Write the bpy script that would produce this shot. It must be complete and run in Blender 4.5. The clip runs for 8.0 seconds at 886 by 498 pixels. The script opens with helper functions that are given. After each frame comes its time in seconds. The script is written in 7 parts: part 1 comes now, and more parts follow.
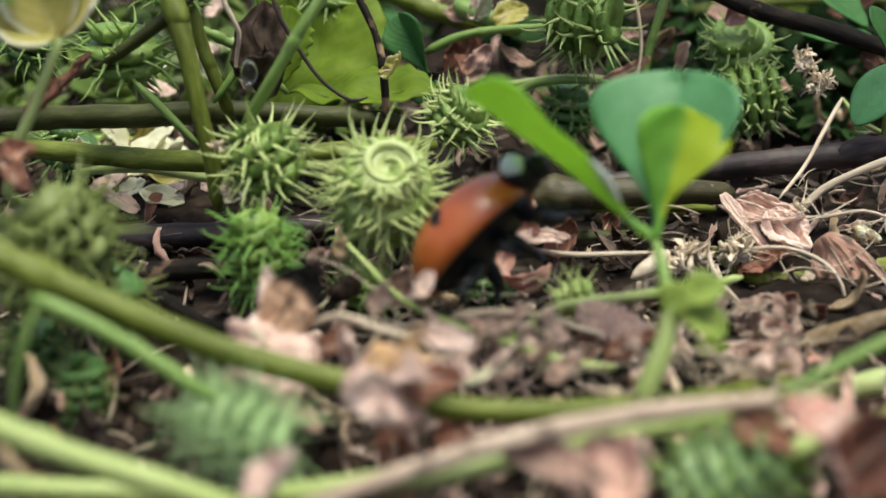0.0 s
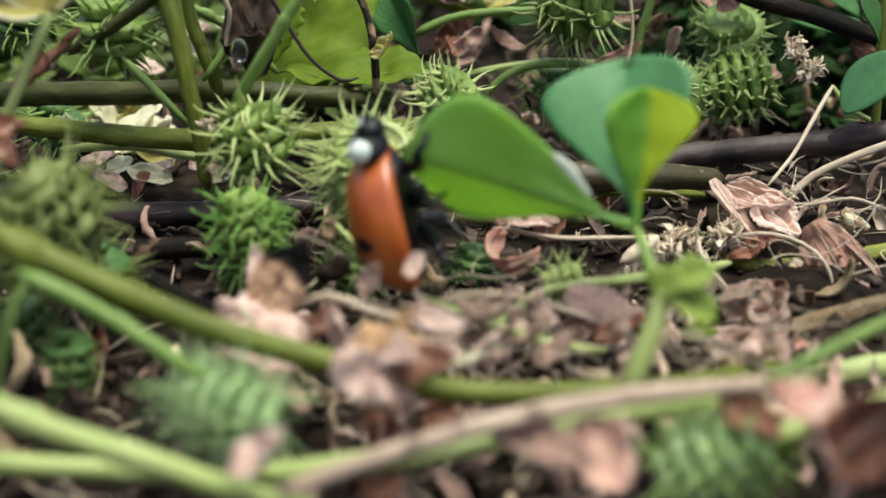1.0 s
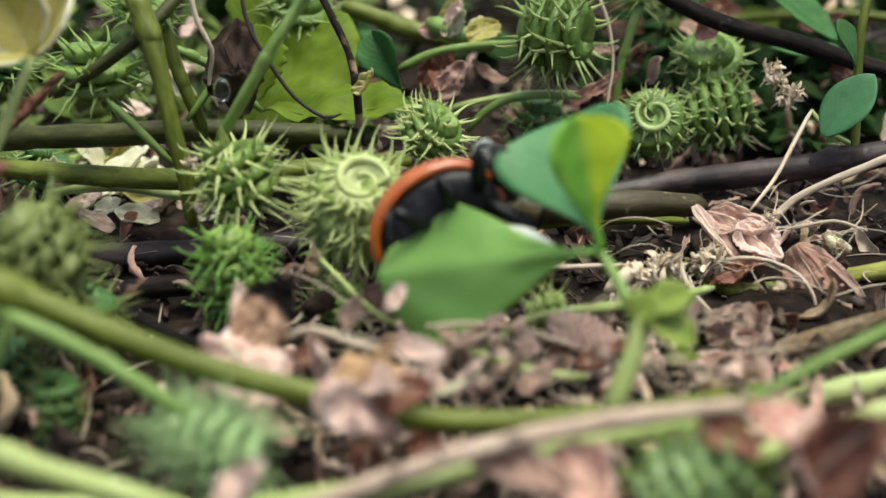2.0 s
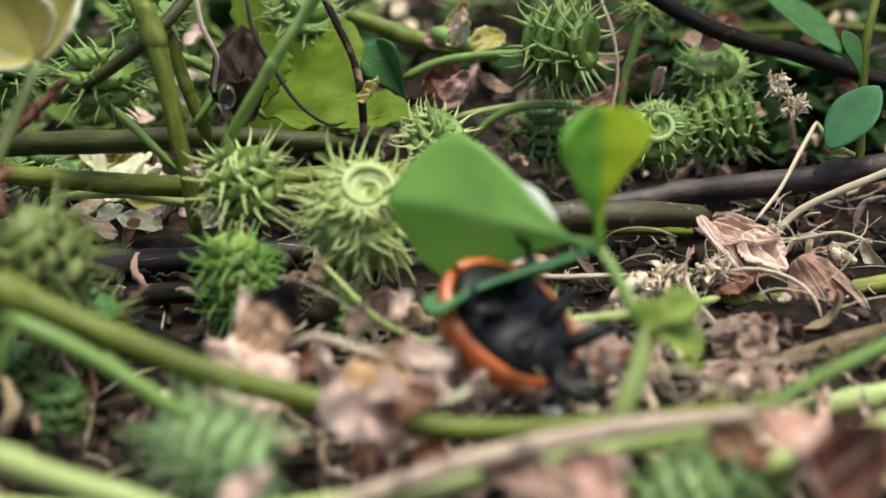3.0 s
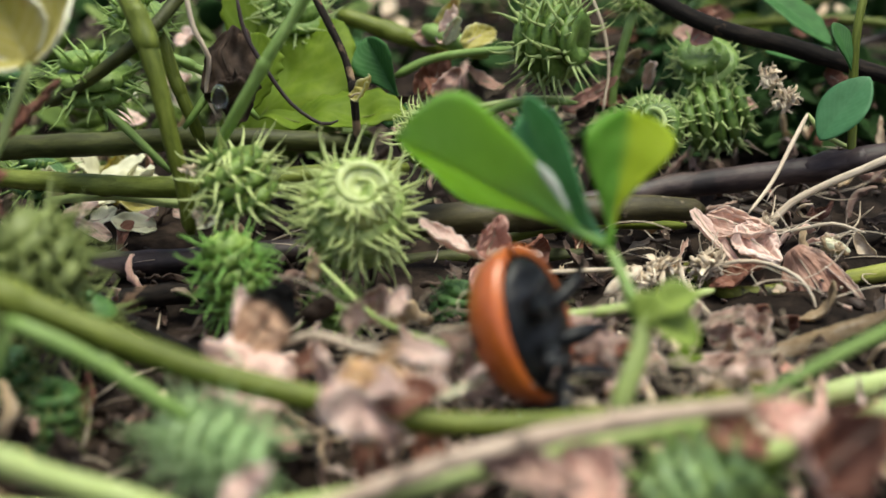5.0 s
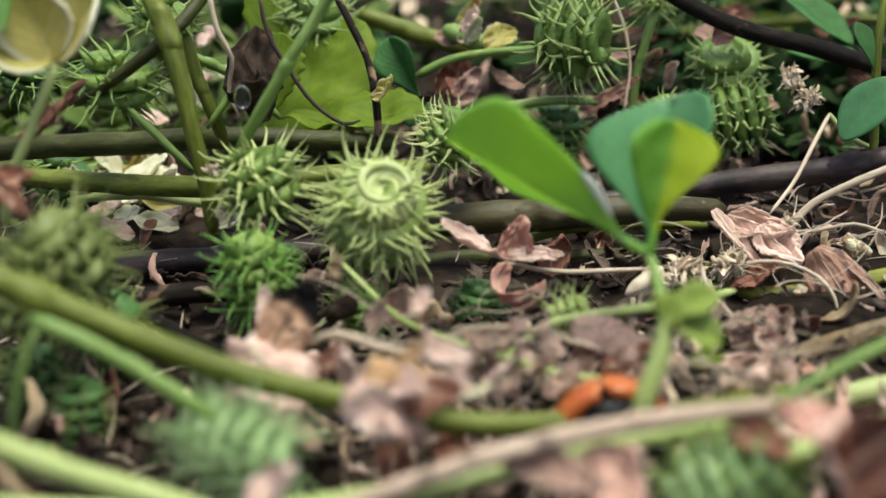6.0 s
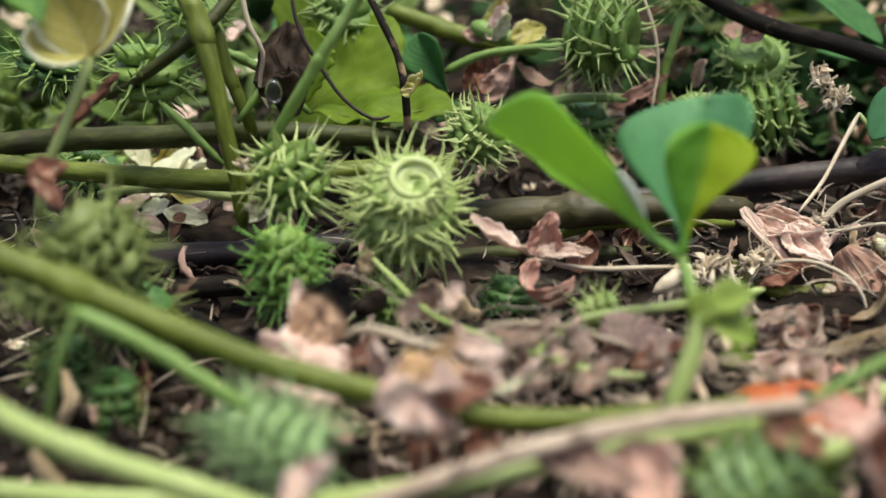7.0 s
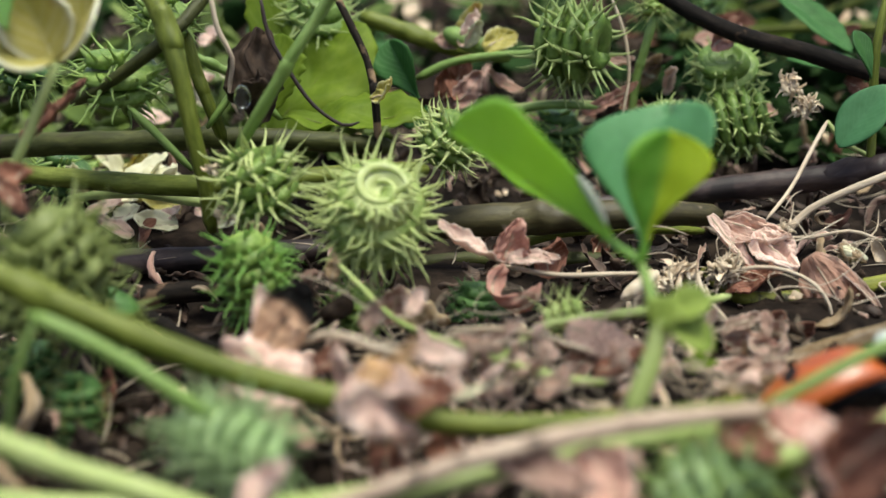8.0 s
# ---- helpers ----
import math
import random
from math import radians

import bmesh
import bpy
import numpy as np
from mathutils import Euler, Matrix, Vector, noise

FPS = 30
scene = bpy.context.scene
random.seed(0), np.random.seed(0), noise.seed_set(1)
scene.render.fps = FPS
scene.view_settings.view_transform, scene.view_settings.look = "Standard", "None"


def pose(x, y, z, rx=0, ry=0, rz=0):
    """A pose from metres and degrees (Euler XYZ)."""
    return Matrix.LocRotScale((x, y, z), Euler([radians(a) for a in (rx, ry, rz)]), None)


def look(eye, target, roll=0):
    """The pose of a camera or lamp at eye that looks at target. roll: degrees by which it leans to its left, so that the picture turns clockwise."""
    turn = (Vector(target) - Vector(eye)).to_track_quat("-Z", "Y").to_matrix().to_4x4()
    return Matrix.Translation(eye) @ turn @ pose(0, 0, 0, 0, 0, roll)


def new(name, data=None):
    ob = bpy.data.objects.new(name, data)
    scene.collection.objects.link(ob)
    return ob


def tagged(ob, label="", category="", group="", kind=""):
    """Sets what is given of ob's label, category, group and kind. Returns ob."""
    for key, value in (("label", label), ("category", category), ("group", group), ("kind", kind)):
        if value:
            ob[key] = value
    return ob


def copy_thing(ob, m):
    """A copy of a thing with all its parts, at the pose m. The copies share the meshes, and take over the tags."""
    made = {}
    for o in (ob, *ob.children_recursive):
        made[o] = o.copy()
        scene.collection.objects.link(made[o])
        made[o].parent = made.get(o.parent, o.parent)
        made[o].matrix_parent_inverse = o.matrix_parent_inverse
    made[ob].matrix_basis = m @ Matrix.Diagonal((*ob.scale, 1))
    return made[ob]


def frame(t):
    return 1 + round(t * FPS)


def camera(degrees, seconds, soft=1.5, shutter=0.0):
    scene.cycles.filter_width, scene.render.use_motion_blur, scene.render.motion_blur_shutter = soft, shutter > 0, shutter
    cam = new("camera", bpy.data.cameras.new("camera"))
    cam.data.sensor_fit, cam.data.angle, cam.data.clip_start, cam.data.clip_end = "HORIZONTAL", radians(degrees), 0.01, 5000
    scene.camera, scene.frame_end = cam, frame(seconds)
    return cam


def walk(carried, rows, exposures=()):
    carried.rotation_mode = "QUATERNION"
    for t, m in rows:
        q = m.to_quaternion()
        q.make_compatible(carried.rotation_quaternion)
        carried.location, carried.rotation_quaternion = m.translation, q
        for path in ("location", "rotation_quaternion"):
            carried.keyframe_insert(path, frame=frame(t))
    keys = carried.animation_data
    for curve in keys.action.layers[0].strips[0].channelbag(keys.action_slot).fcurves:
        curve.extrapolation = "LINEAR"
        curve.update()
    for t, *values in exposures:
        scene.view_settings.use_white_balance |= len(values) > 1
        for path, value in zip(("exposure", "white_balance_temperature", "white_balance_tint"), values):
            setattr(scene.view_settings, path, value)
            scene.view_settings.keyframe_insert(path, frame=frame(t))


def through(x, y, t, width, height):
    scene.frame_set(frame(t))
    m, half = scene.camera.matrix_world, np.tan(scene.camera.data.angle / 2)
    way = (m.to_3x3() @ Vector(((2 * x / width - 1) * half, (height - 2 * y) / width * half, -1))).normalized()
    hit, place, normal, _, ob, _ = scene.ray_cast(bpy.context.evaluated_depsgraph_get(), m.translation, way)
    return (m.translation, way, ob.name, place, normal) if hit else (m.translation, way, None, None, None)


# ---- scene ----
# ---- camera: a phone held low over a tangle of medick, a few millimetres of sway ----
cam = camera(40, 8.0, soft=1.5)
walk(cam, [
    (0, pose(0.000528, 0.000630, 0.024458, 68.660, 0.029, 0.750)),
    (0.2, pose(0.000555, 0.000576, 0.024475, 68.869, -0.266, 0.580)),
    (0.5, pose(0.000575, 0.000535, 0.024488, 68.933, -0.344, 0.291)),
    (0.8, pose(0.000418, 0.000641, 0.024343, 68.310, -0.743, 0.416)),
    (1, pose(0.000332, 0.000699, 0.024264, 67.957, -0.925, 0.378)),
    (1.2, pose(0.000367, 0.000681, 0.024299, 67.838, -0.675, -0.002)),
    (1.5, pose(0.000578, 0.000552, 0.024363, 67.699, -0.312, -0.093)),
    (1.8, pose(0.000938, 0.000305, 0.024318, 69.188, 0.497, -0.358)),
    (2, pose(0.001053, 0.000224, 0.024268, 69.623, 0.386, -0.188)),
    (2.2, pose(0.000651, 0.000225, 0.024228, 69.802, 0.088, -0.107)),
    (3.3, pose(0.000764, 0.000354, 0.023706, 70.426, -0.128, -0.226)),
    (3.5, pose(0.000818, 0.000145, 0.023540, 70.526, -0.346, -0.417)),
    (4, pose(0.000672, 0.000364, 0.023791, 70.249, -0.150, -1.161)),
    (4.2, pose(0.000626, 0.000362, 0.023838, 70.262, 0.168, -1.479)),
    (5.3, pose(0.000408, 0.000086, 0.023933, 70.134, 0.564, -0.450)),
    (5.5, pose(0.000000, 0.000000, 0.024000, 70.000, -0.000, 0.000)),
    (5.8, pose(0.000227, 0.000045, 0.024026, 70.120, 0.426, -0.070)),
    (6, pose(0.000350, 0.000070, 0.024038, 70.123, 0.836, 0.002)),
    (6.2, pose(0.000177, 0.000051, 0.024081, 69.697, 0.505, -0.243)),
    (6.5, pose(-0.000209, -0.000024, 0.024131, 69.779, 0.904, 0.235)),
    (6.8, pose(-0.000286, -0.000103, 0.024117, 69.771, 0.404, 1.021)),
    (7, pose(-0.000291, -0.000124, 0.024067, 69.973, 0.585, 0.914)),
    (7.2, pose(-0.000284, -0.000121, 0.023970, 69.833, 0.242, 0.803)),
    (7.5, pose(-0.000184, -0.000116, 0.023870, 69.968, 0.205, 0.896)),
    (7.8, pose(0.000216, -0.000169, 0.023965, 69.947, 0.258, 0.980)),
    (8, pose(0.000617, -0.000239, 0.024090, 70.267, 0.224, 0.329)),
])
cam.data.dof.use_dof = True
cam.data.dof.focus_distance = 0.069
cam.data.dof.aperture_fstop = 39.0

# ---- light: bright overcast sky over the shaded tangle ----
SUN_UP, SUN_ROUND = radians(80), radians(125)
world = bpy.data.worlds.new("overcast_sky")
scene.world = world
world.use_nodes = True
wn = world.node_tree.nodes
sky = wn.new("ShaderNodeTexSky")
sky.sky_type = "NISHITA"
sky.sun_disc = False
sky.sun_elevation, sky.sun_rotation = SUN_UP, SUN_ROUND
sky.air_density, sky.dust_density, sky.ozone_density = 1.0, 5.0, 0.6
world.node_tree.links.new(sky.outputs["Color"], wn["Background"].inputs["Color"])
wn["Background"].inputs["Strength"].default_value = 0.14
sun = new("sun", bpy.data.lights.new("sun", "SUN"))
sun.data.energy, sun.data.angle, sun.data.color = 3.0, radians(34), (0.935, 1.0, 0.84)
sun.matrix_world = look((0.2, -0.08, 1.4), (0, 0.06, 0))
scene.view_settings.exposure = 0.42

# ---- small helpers ----
MM = 0.001


def mm(p):
    return Vector(p) * MM


def rnd(seed):
    return random.Random(seed)


def nz(p, s, seed=0.0):
    """Smooth noise of a point in millimetres."""
    return noise.noise(Vector((p[0] * s + seed * 7.3, p[1] * s - seed * 3.1, p[2] * s + seed * 1.7)))


def part(name, bm, material, parent=None, label="", smooth=True):
    me = bpy.data.meshes.new(name)
    bm.normal_update()
    bm.to_mesh(me)
    bm.free()
    if smooth:
        me.polygons.foreach_set("use_smooth", [True] * len(me.polygons))
    for m in material if isinstance(material, (list, tuple)) else [material]:
        me.materials.append(m)
    ob = new(name, me)
    ob.parent = parent
    if label:
        ob["label"] = label
    return ob


def holder(name, place, label, category, group="", turn=None):
    ob = new(name)
    ob.empty_display_size = 0.001
    ob.matrix_world = Matrix.Translation(mm(place)) @ (turn.to_matrix().to_4x4() if turn else Matrix())
    return tagged(ob, label, category, group)


def aim(along, facing=(0, 0, 1)):
    """The turn that lays local y along one way and local z towards another."""
    f = Vector(along).normalized()
    u = Vector(facing)
    u = (u - f * f.dot(u)).normalized()
    r = f.cross(u)
    return Matrix((r, f, u)).transposed().to_quaternion()


def curve_points(pts, step):
    """A smooth line through the given points."""
    p = [Vector(q) for q in pts]
    p = [p[0] * 2 - p[1]] + p + [p[-1] * 2 - p[-2]]
    out = []
    for i in range(1, len(p) - 2):
        a, b, c, d = p[i - 1], p[i], p[i + 1], p[i + 2]
        n = max(2, int((c - b).length / step))
        for k in range(n):
            t = k / n
            out.append(0.5 * ((2 * b) + (c - a) * t + (2 * a - 5 * b + 4 * c - d) * t * t + (3 * b - a - 3 * c + d) * t ** 3))
    out.append(p[-2])
    return out


def tube(bm, pts, radii, seg=12, step=0.7, ridge=0.0, wob=0.0, seed=0.0, flat=1.0, cap=True):
    """Sweeps a round or ridged section along a smooth line; all in millimetres."""
    line = curve_points(pts, step)
    uvl = bm.loops.layers.uv.verify()
    n = len(line)
    up = Vector((0.13, 0.21, 0.97))
    rings, run = [], 0.0
    for i, q in enumerate(line):
        tan = (line[min(i + 1, n - 1)] - line[max(i - 1, 0)]).normalized()
        side = tan.cross(up)
        if side.length < 1e-3:
            side = tan.cross(Vector((1, 0, 0)))
        side.normalize()
        up = side.cross(tan).normalized()
        s = i / (n - 1) * (len(radii) - 1)
        k = min(int(s), len(radii) - 2)
        r = radii[k] + (radii[k + 1] - radii[k]) * (s - k)
        if i:
            run += (q - line[i - 1]).length
        if cap and i in (0, n - 1):
            r *= 0.55
        ring = []
        for j in range(seg):
            a = 2 * math.pi * j / seg
            rr = r * (1 + ridge * math.cos(5 * a) + wob * nz(q + Vector((math.cos(a), math.sin(a), 0)) * r, 0.9, seed))
            ring.append(bm.verts.new((q + side * (math.cos(a) * rr) + up * (math.sin(a) * rr * flat)) * MM))
        rings.append((ring, run))
    for (ra, va), (rb, vb) in zip(rings, rings[1:]):
        for j in range(seg):
            f = bm.faces.new((ra[j], ra[(j + 1) % seg], rb[(j + 1) % seg], rb[j]))
            for lp, uv in zip(f.loops, ((j / seg, va), ((j + 1) / seg, va), ((j + 1) / seg, vb), (j / seg, vb))):
                lp[uvl].uv = uv
    bm.faces.new(rings[0][0][::-1])
    bm.faces.new(rings[-1][0])
    return bm


def shell(bm, fn, nu, nv, thick):
    """A closed thin sheet from fn(u, v), u from -1 to 1 across, v from 0 to 1 along, in millimetres."""
    uvl = bm.loops.layers.uv.verify()
    g = [[Vector(fn(-1 + 2 * i / nu, j / nv)) for i in range(nu + 1)] for j in range(nv + 1)]
    top, low = [], []
    for j in range(nv + 1):
        rt, rl = [], []
        for i in range(nu + 1):
            a = g[j][min(i + 1, nu)] - g[j][max(i - 1, 0)]
            b = g[min(j + 1, nv)][i] - g[max(j - 1, 0)][i]
            c = a.cross(b)
            c = c.normalized() if c.length > 1e-9 else Vector((0, 0, 1))
            rim = 0.35 if i in (0, nu) or j in (0, nv) else 1.0
            rt.append(bm.verts.new((g[j][i] + c * thick * rim / 2) * MM))
            rl.append(bm.verts.new((g[j][i] - c * thick * rim / 2) * MM))
        top.append(rt)
        low.append(rl)

    def quad(v, uvs):
        f = bm.faces.new(v)
        for lp, uv in zip(f.loops, uvs):
            lp[uvl].uv = uv

    for j in range(nv):
        for i in range(nu):
            c = [(i / nu, j / nv), ((i + 1) / nu, j / nv), ((i + 1) / nu, (j + 1) / nv), (i / nu, (j + 1) / nv)]
            quad((top[j][i], top[j][i + 1], top[j + 1][i + 1], top[j + 1][i]), c)
            quad((low[j + 1][i], low[j + 1][i + 1], low[j][i + 1], low[j][i]), [c[3], c[2], c[1], c[0]])
    for j in range(nv):
        quad((top[j][0], top[j + 1][0], low[j + 1][0], low[j][0]), [(0, j / nv)] * 4)
        quad((top[j + 1][nu], top[j][nu], low[j][nu], low[j + 1][nu]), [(1, j / nv)] * 4)
    for i in range(nu):
        quad((top[0][i + 1], top[0][i], low[0][i], low[0][i + 1]), [(i / nu, 0)] * 4)
        quad((top[nv][i], top[nv][i + 1], low[nv][i + 1], low[nv][i]), [(i / nu, 1)] * 4)
    return bm


# ---- materials ----
def base_material(name):
    m = bpy.data.materials.new(name)
    m.use_nodes = True
    t = m.node_tree
    return m, t.nodes, t.links, t.nodes["Principled BSDF"]


def ramp(nodes, stops):
    r = nodes.new("ShaderNodeValToRGB")
    e = r.color_ramp.elements
    while len(e) < len(stops):
        e.new(0.5)
    for el, (pos, col) in zip(e, stops):
        el.position, el.color = pos, (*col, 1)
    return r


def organic(name, cols, size=0.6, rough=0.5, bump=0.15, through=0.0, through_col=None, streak=False, vein=0.0, vein_col=(0.3, 0.4, 0.1),
            spots=0.0, spot_col=(0.02, 0.015, 0.01), spot_size=1.2, spot_from=0.62, vary=0.12, gloss=0.4, half=None, vein_count=9.0, island=False, margin=0.0, sheen=0.0, crease=0.0, tip=None):
    """Plant matter: mottled colour at two scales, streaks along a stem or veins on a blade, dark flecks, fine relief."""
    m, n, k, b = base_material(name)
    tc = n.new("ShaderNodeTexCoord")
    mp = n.new("ShaderNodeMapping")
    fine = n.new("ShaderNodeTexNoise")
    fine.inputs["Detail"].default_value, fine.inputs["Roughness"].default_value = 6, 0.6
    if streak:
        mp.inputs["Scale"].default_value = (7.0, 0.45, 1)
        k.new(tc.outputs["UV"], mp.inputs["Vector"])
        fine.inputs["Scale"].default_value = 1.6
    else:
        k.new(tc.outputs["Object"], mp.inputs["Vector"])
        fine.inputs["Scale"].default_value = 1000 / size
    k.new(mp.outputs["Vector"], fine.inputs["Vector"])
    wide = n.new("ShaderNodeTexNoise")
    wide.inputs["Scale"].default_value, wide.inputs["Detail"].default_value = 1000 / (size * 6 if not streak else 4.0), 3
    k.new(tc.outputs["Object"], wide.inputs["Vector"])
    mixn = n.new("ShaderNodeMix")
    mixn.inputs["Factor"].default_value = 0.45
    k.new(fine.outputs["Fac"], mixn.inputs["A"])
    k.new(wide.outputs["Fac"], mixn.inputs["B"])
    lo, hi = 0.34, 0.66
    r = ramp(n, [(lo + (hi - lo) * i / max(1, len(cols) - 1), c) for i, c in enumerate(cols)])
    k.new(mixn.outputs["Result"], r.inputs["Fac"])
    col = r.outputs["Color"]
    height = fine.outputs["Fac"]
    if half or vein or tip:
        sep = n.new("ShaderNodeSeparateXYZ")
        k.new(tc.outputs["UV"], sep.inputs["Vector"])
    if half:
        # one side of the midrib recoloured: real yellowing; on CLOVER, painted sky light
        st = n.new("ShaderNodeMapRange")
        st.inputs["From Min"].default_value, st.inputs["From Max"].default_value = 0.45, 0.6
        k.new(sep.outputs["X"], st.inputs["Value"])
        hx = n.new("ShaderNodeMix")
        hx.data_type = "RGBA"
        k.new(st.outputs["Result"], hx.inputs["Factor"])
        k.new(col, hx.inputs["A"])
        hx.inputs["B"].default_value = (*half, 1)
        col = hx.outputs["Result"]
    if vein:
        def math_node(op, a, bb):
            q = n.new("ShaderNodeMath")
            q.operation = op
            for i, s in enumerate((a, bb)):
                if isinstance(s, (int, float)):
                    q.inputs[i].default_value = s
                elif s is not None:
                    k.new(s, q.inputs[i])
            return q.outputs[0]
        away = math_node("ABSOLUTE", math_node("SUBTRACT", sep.outputs["X"], 0.5), None)
        slant = math_node("SUBTRACT", math_node("MULTIPLY", sep.outputs["Y"], vein_count), math_node("MULTIPLY", away, vein_count * 0.9))
        wav = math_node("ABSOLUTE", math_node("SUBTRACT", math_node("FRACT", slant, None), 0.5), None)
        side = math_node("SMOOTH_MIN", math_node("MULTIPLY", wav, 4.0), 1.0)
        rib = math_node("MINIMUM", math_node("MULTIPLY", away, 22.0), 1.0)
        both = math_node("MINIMUM", side, rib)
        inv = math_node("MULTIPLY", math_node("SUBTRACT", 1.0, both), vein)
        vx = n.new("ShaderNodeMix")
        vx.data_type = "RGBA"
        k.new(inv, vx.inputs["Factor"])
        k.new(col, vx.inputs["A"])
        vx.inputs["B"].default_value = (*vein_col, 1)
        col = vx.outputs["Result"]
        height = math_node("ADD", height, math_node("MULTIPLY", inv, 0.8))
        # paler edges: painted light on thin dry rims, real cream on the faded leaf
        if margin:
            edge = n.new("ShaderNodeMapRange")
            edge.inputs["From Min"].default_value, edge.inputs["From Max"].default_value, edge.inputs["To Max"].default_value = 0.38, 0.5, margin
            k.new(away, edge.inputs["Value"])
            ex = n.new("ShaderNodeMix")
            ex.data_type = "RGBA"
            k.new(edge.outputs["Result"], ex.inputs["Factor"])
            k.new(col, ex.inputs["A"])
            ex.inputs["B"].default_value = (*vein_col, 1)
            col = ex.outputs["Result"]
    if spots:
        sn = n.new("ShaderNodeTexNoise")
        sn.inputs["Scale"].default_value, sn.inputs["Detail"].default_value = 1000 / spot_size, 4
        k.new(tc.outputs["Object"], sn.inputs["Vector"])
        sr = n.new("ShaderNodeMapRange")
        sr.inputs["From Min"].default_value, sr.inputs["From Max"].default_value = spot_from, spot_from + 0.06
        sr.inputs["To Max"].default_value = spots
        k.new(sn.outputs["Fac"], sr.inputs["Value"])
        sx = n.new("ShaderNodeMix")
        sx.data_type = "RGBA"
        k.new(sr.outputs["Result"], sx.inputs["Factor"])
        k.new(col, sx.inputs["A"])
        sx.inputs["B"].default_value = (*spot_col, 1)
        col = sx.outputs["Result"]
    if tip:
        # the end of the blade is charred, with an uneven border
        rag = n.new("ShaderNodeMath")
        rag.operation, rag.inputs[1].default_value = "MULTIPLY_ADD", 0.5
        k.new(wide.outputs["Fac"], rag.inputs[0])
        k.new(sep.outputs["Y"], rag.inputs[2])
        tr = n.new("ShaderNodeMapRange")
        tr.inputs["From Min"].default_value, tr.inputs["From Max"].default_value = tip[1] + 0.25, tip[1] + 0.37
        k.new(rag.outputs[0], tr.inputs["Value"])
        tm = n.new("ShaderNodeMix")
        tm.data_type = "RGBA"
        k.new(tr.outputs["Result"], tm.inputs["Factor"])
        k.new(col, tm.inputs["A"])
        tm.inputs["B"].default_value = (*tip[0], 1)
        col = tm.outputs["Result"]
    if crease:
        # dried creases that run along the blade
        cm = n.new("ShaderNodeMapping")
        cm.inputs["Scale"].default_value = (9.0, 1.7, 1)
        k.new(tc.outputs["UV"], cm.inputs["Vector"])
        cn = n.new("ShaderNodeTexNoise")
        cn.inputs["Scale"].default_value, cn.inputs["Detail"].default_value = 1.8, 3
        k.new(cm.outputs["Vector"], cn.inputs["Vector"])
        ca = n.new("ShaderNodeMath")
        ca.operation, ca.inputs[1].default_value = "MULTIPLY_ADD", crease
        k.new(cn.outputs["Fac"], ca.inputs[0])
        k.new(height, ca.inputs[2])
        height = ca.outputs[0]
    if vary:
        info = n.new("ShaderNodeNewGeometry" if island else "ShaderNodeObjectInfo")
        vr = n.new("ShaderNodeMapRange")
        vr.inputs["To Min"].default_value, vr.inputs["To Max"].default_value = 1 - vary, 1 + vary
        k.new(info.outputs["Random Per Island" if island else "Random"], vr.inputs["Value"])
        hs = n.new("ShaderNodeHueSaturation")
        k.new(vr.outputs["Result"], hs.inputs["Value"])
        k.new(col, hs.inputs["Color"])
        col = hs.outputs["Color"]
    k.new(col, b.inputs["Base Color"])
    b.inputs["Roughness"].default_value = rough
    b.inputs["Specular IOR Level"].default_value = gloss
    if sheen:
        # fine hairs on the blade
        b.inputs["Sheen Weight"].default_value, b.inputs["Sheen Roughness"].default_value = sheen, 0.35
        b.inputs["Sheen Tint"].default_value = (0.75, 1.0, 0.85, 1)
    bp = n.new("ShaderNodeBump")
    bp.inputs["Strength"].default_value, bp.inputs["Distance"].default_value = bump, 0.00015
    k.new(height, bp.inputs["Height"])
    k.new(bp.outputs["Normal"], b.inputs["Normal"])
    if through:
        tl = n.new("ShaderNodeBsdfTranslucent")
        if through_col:
            tx = n.new("ShaderNodeMix")
            tx.data_type = "RGBA"
            tx.inputs["Factor"].default_value = 0.6
            k.new(col, tx.inputs["A"])
            tx.inputs["B"].default_value = (*through_col, 1)
            k.new(tx.outputs["Result"], tl.inputs["Color"])
        else:
            k.new(col, tl.inputs["Color"])
        ms = n.new("ShaderNodeMixShader")
        ms.inputs["Fac"].default_value = through
        k.new(b.outputs["BSDF"], ms.inputs[1])
        k.new(tl.outputs["BSDF"], ms.inputs[2])
        k.new(ms.outputs["Shader"], n["Material Output"].inputs["Surface"])
    return m


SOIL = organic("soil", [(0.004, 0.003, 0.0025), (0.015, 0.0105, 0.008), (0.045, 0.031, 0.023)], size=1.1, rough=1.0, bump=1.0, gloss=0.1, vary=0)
STEM_GREEN = organic("stem_green", [(0.055, 0.074, 0.008), (0.115, 0.142, 0.017), (0.21, 0.245, 0.045)], streak=True, gloss=0.3, rough=0.5, bump=0.25, through=0.1, vary=0.05,
                     spots=0.5, spot_col=(0.05, 0.05, 0.02), spot_size=1.5, spot_from=0.68)
STEM_PALE = organic("stem_pale", [(0.26, 0.34, 0.09), (0.37, 0.45, 0.15), (0.48, 0.55, 0.24)], streak=True, rough=0.45, bump=0.25, through=0.15, vary=0.05)
STEM_BRIGHT = organic("stem_bright", [(0.10, 0.18, 0.035), (0.17, 0.27, 0.06), (0.26, 0.37, 0.12)], streak=True, rough=0.45, bump=0.2, through=0.15, vary=0.05)
# olive lowered further to stand in for shade from overhanging plants
STEM_OLIVE = organic("stem_olive", [(0.021, 0.023, 0.005), (0.043, 0.048, 0.011), (0.09, 0.097, 0.026)], streak=True, rough=0.55, gloss=0.25, bump=0.35, vary=0.06,
                     spots=0.5, spot_col=(0.05, 0.034, 0.024), spot_size=2.5, spot_from=0.64)
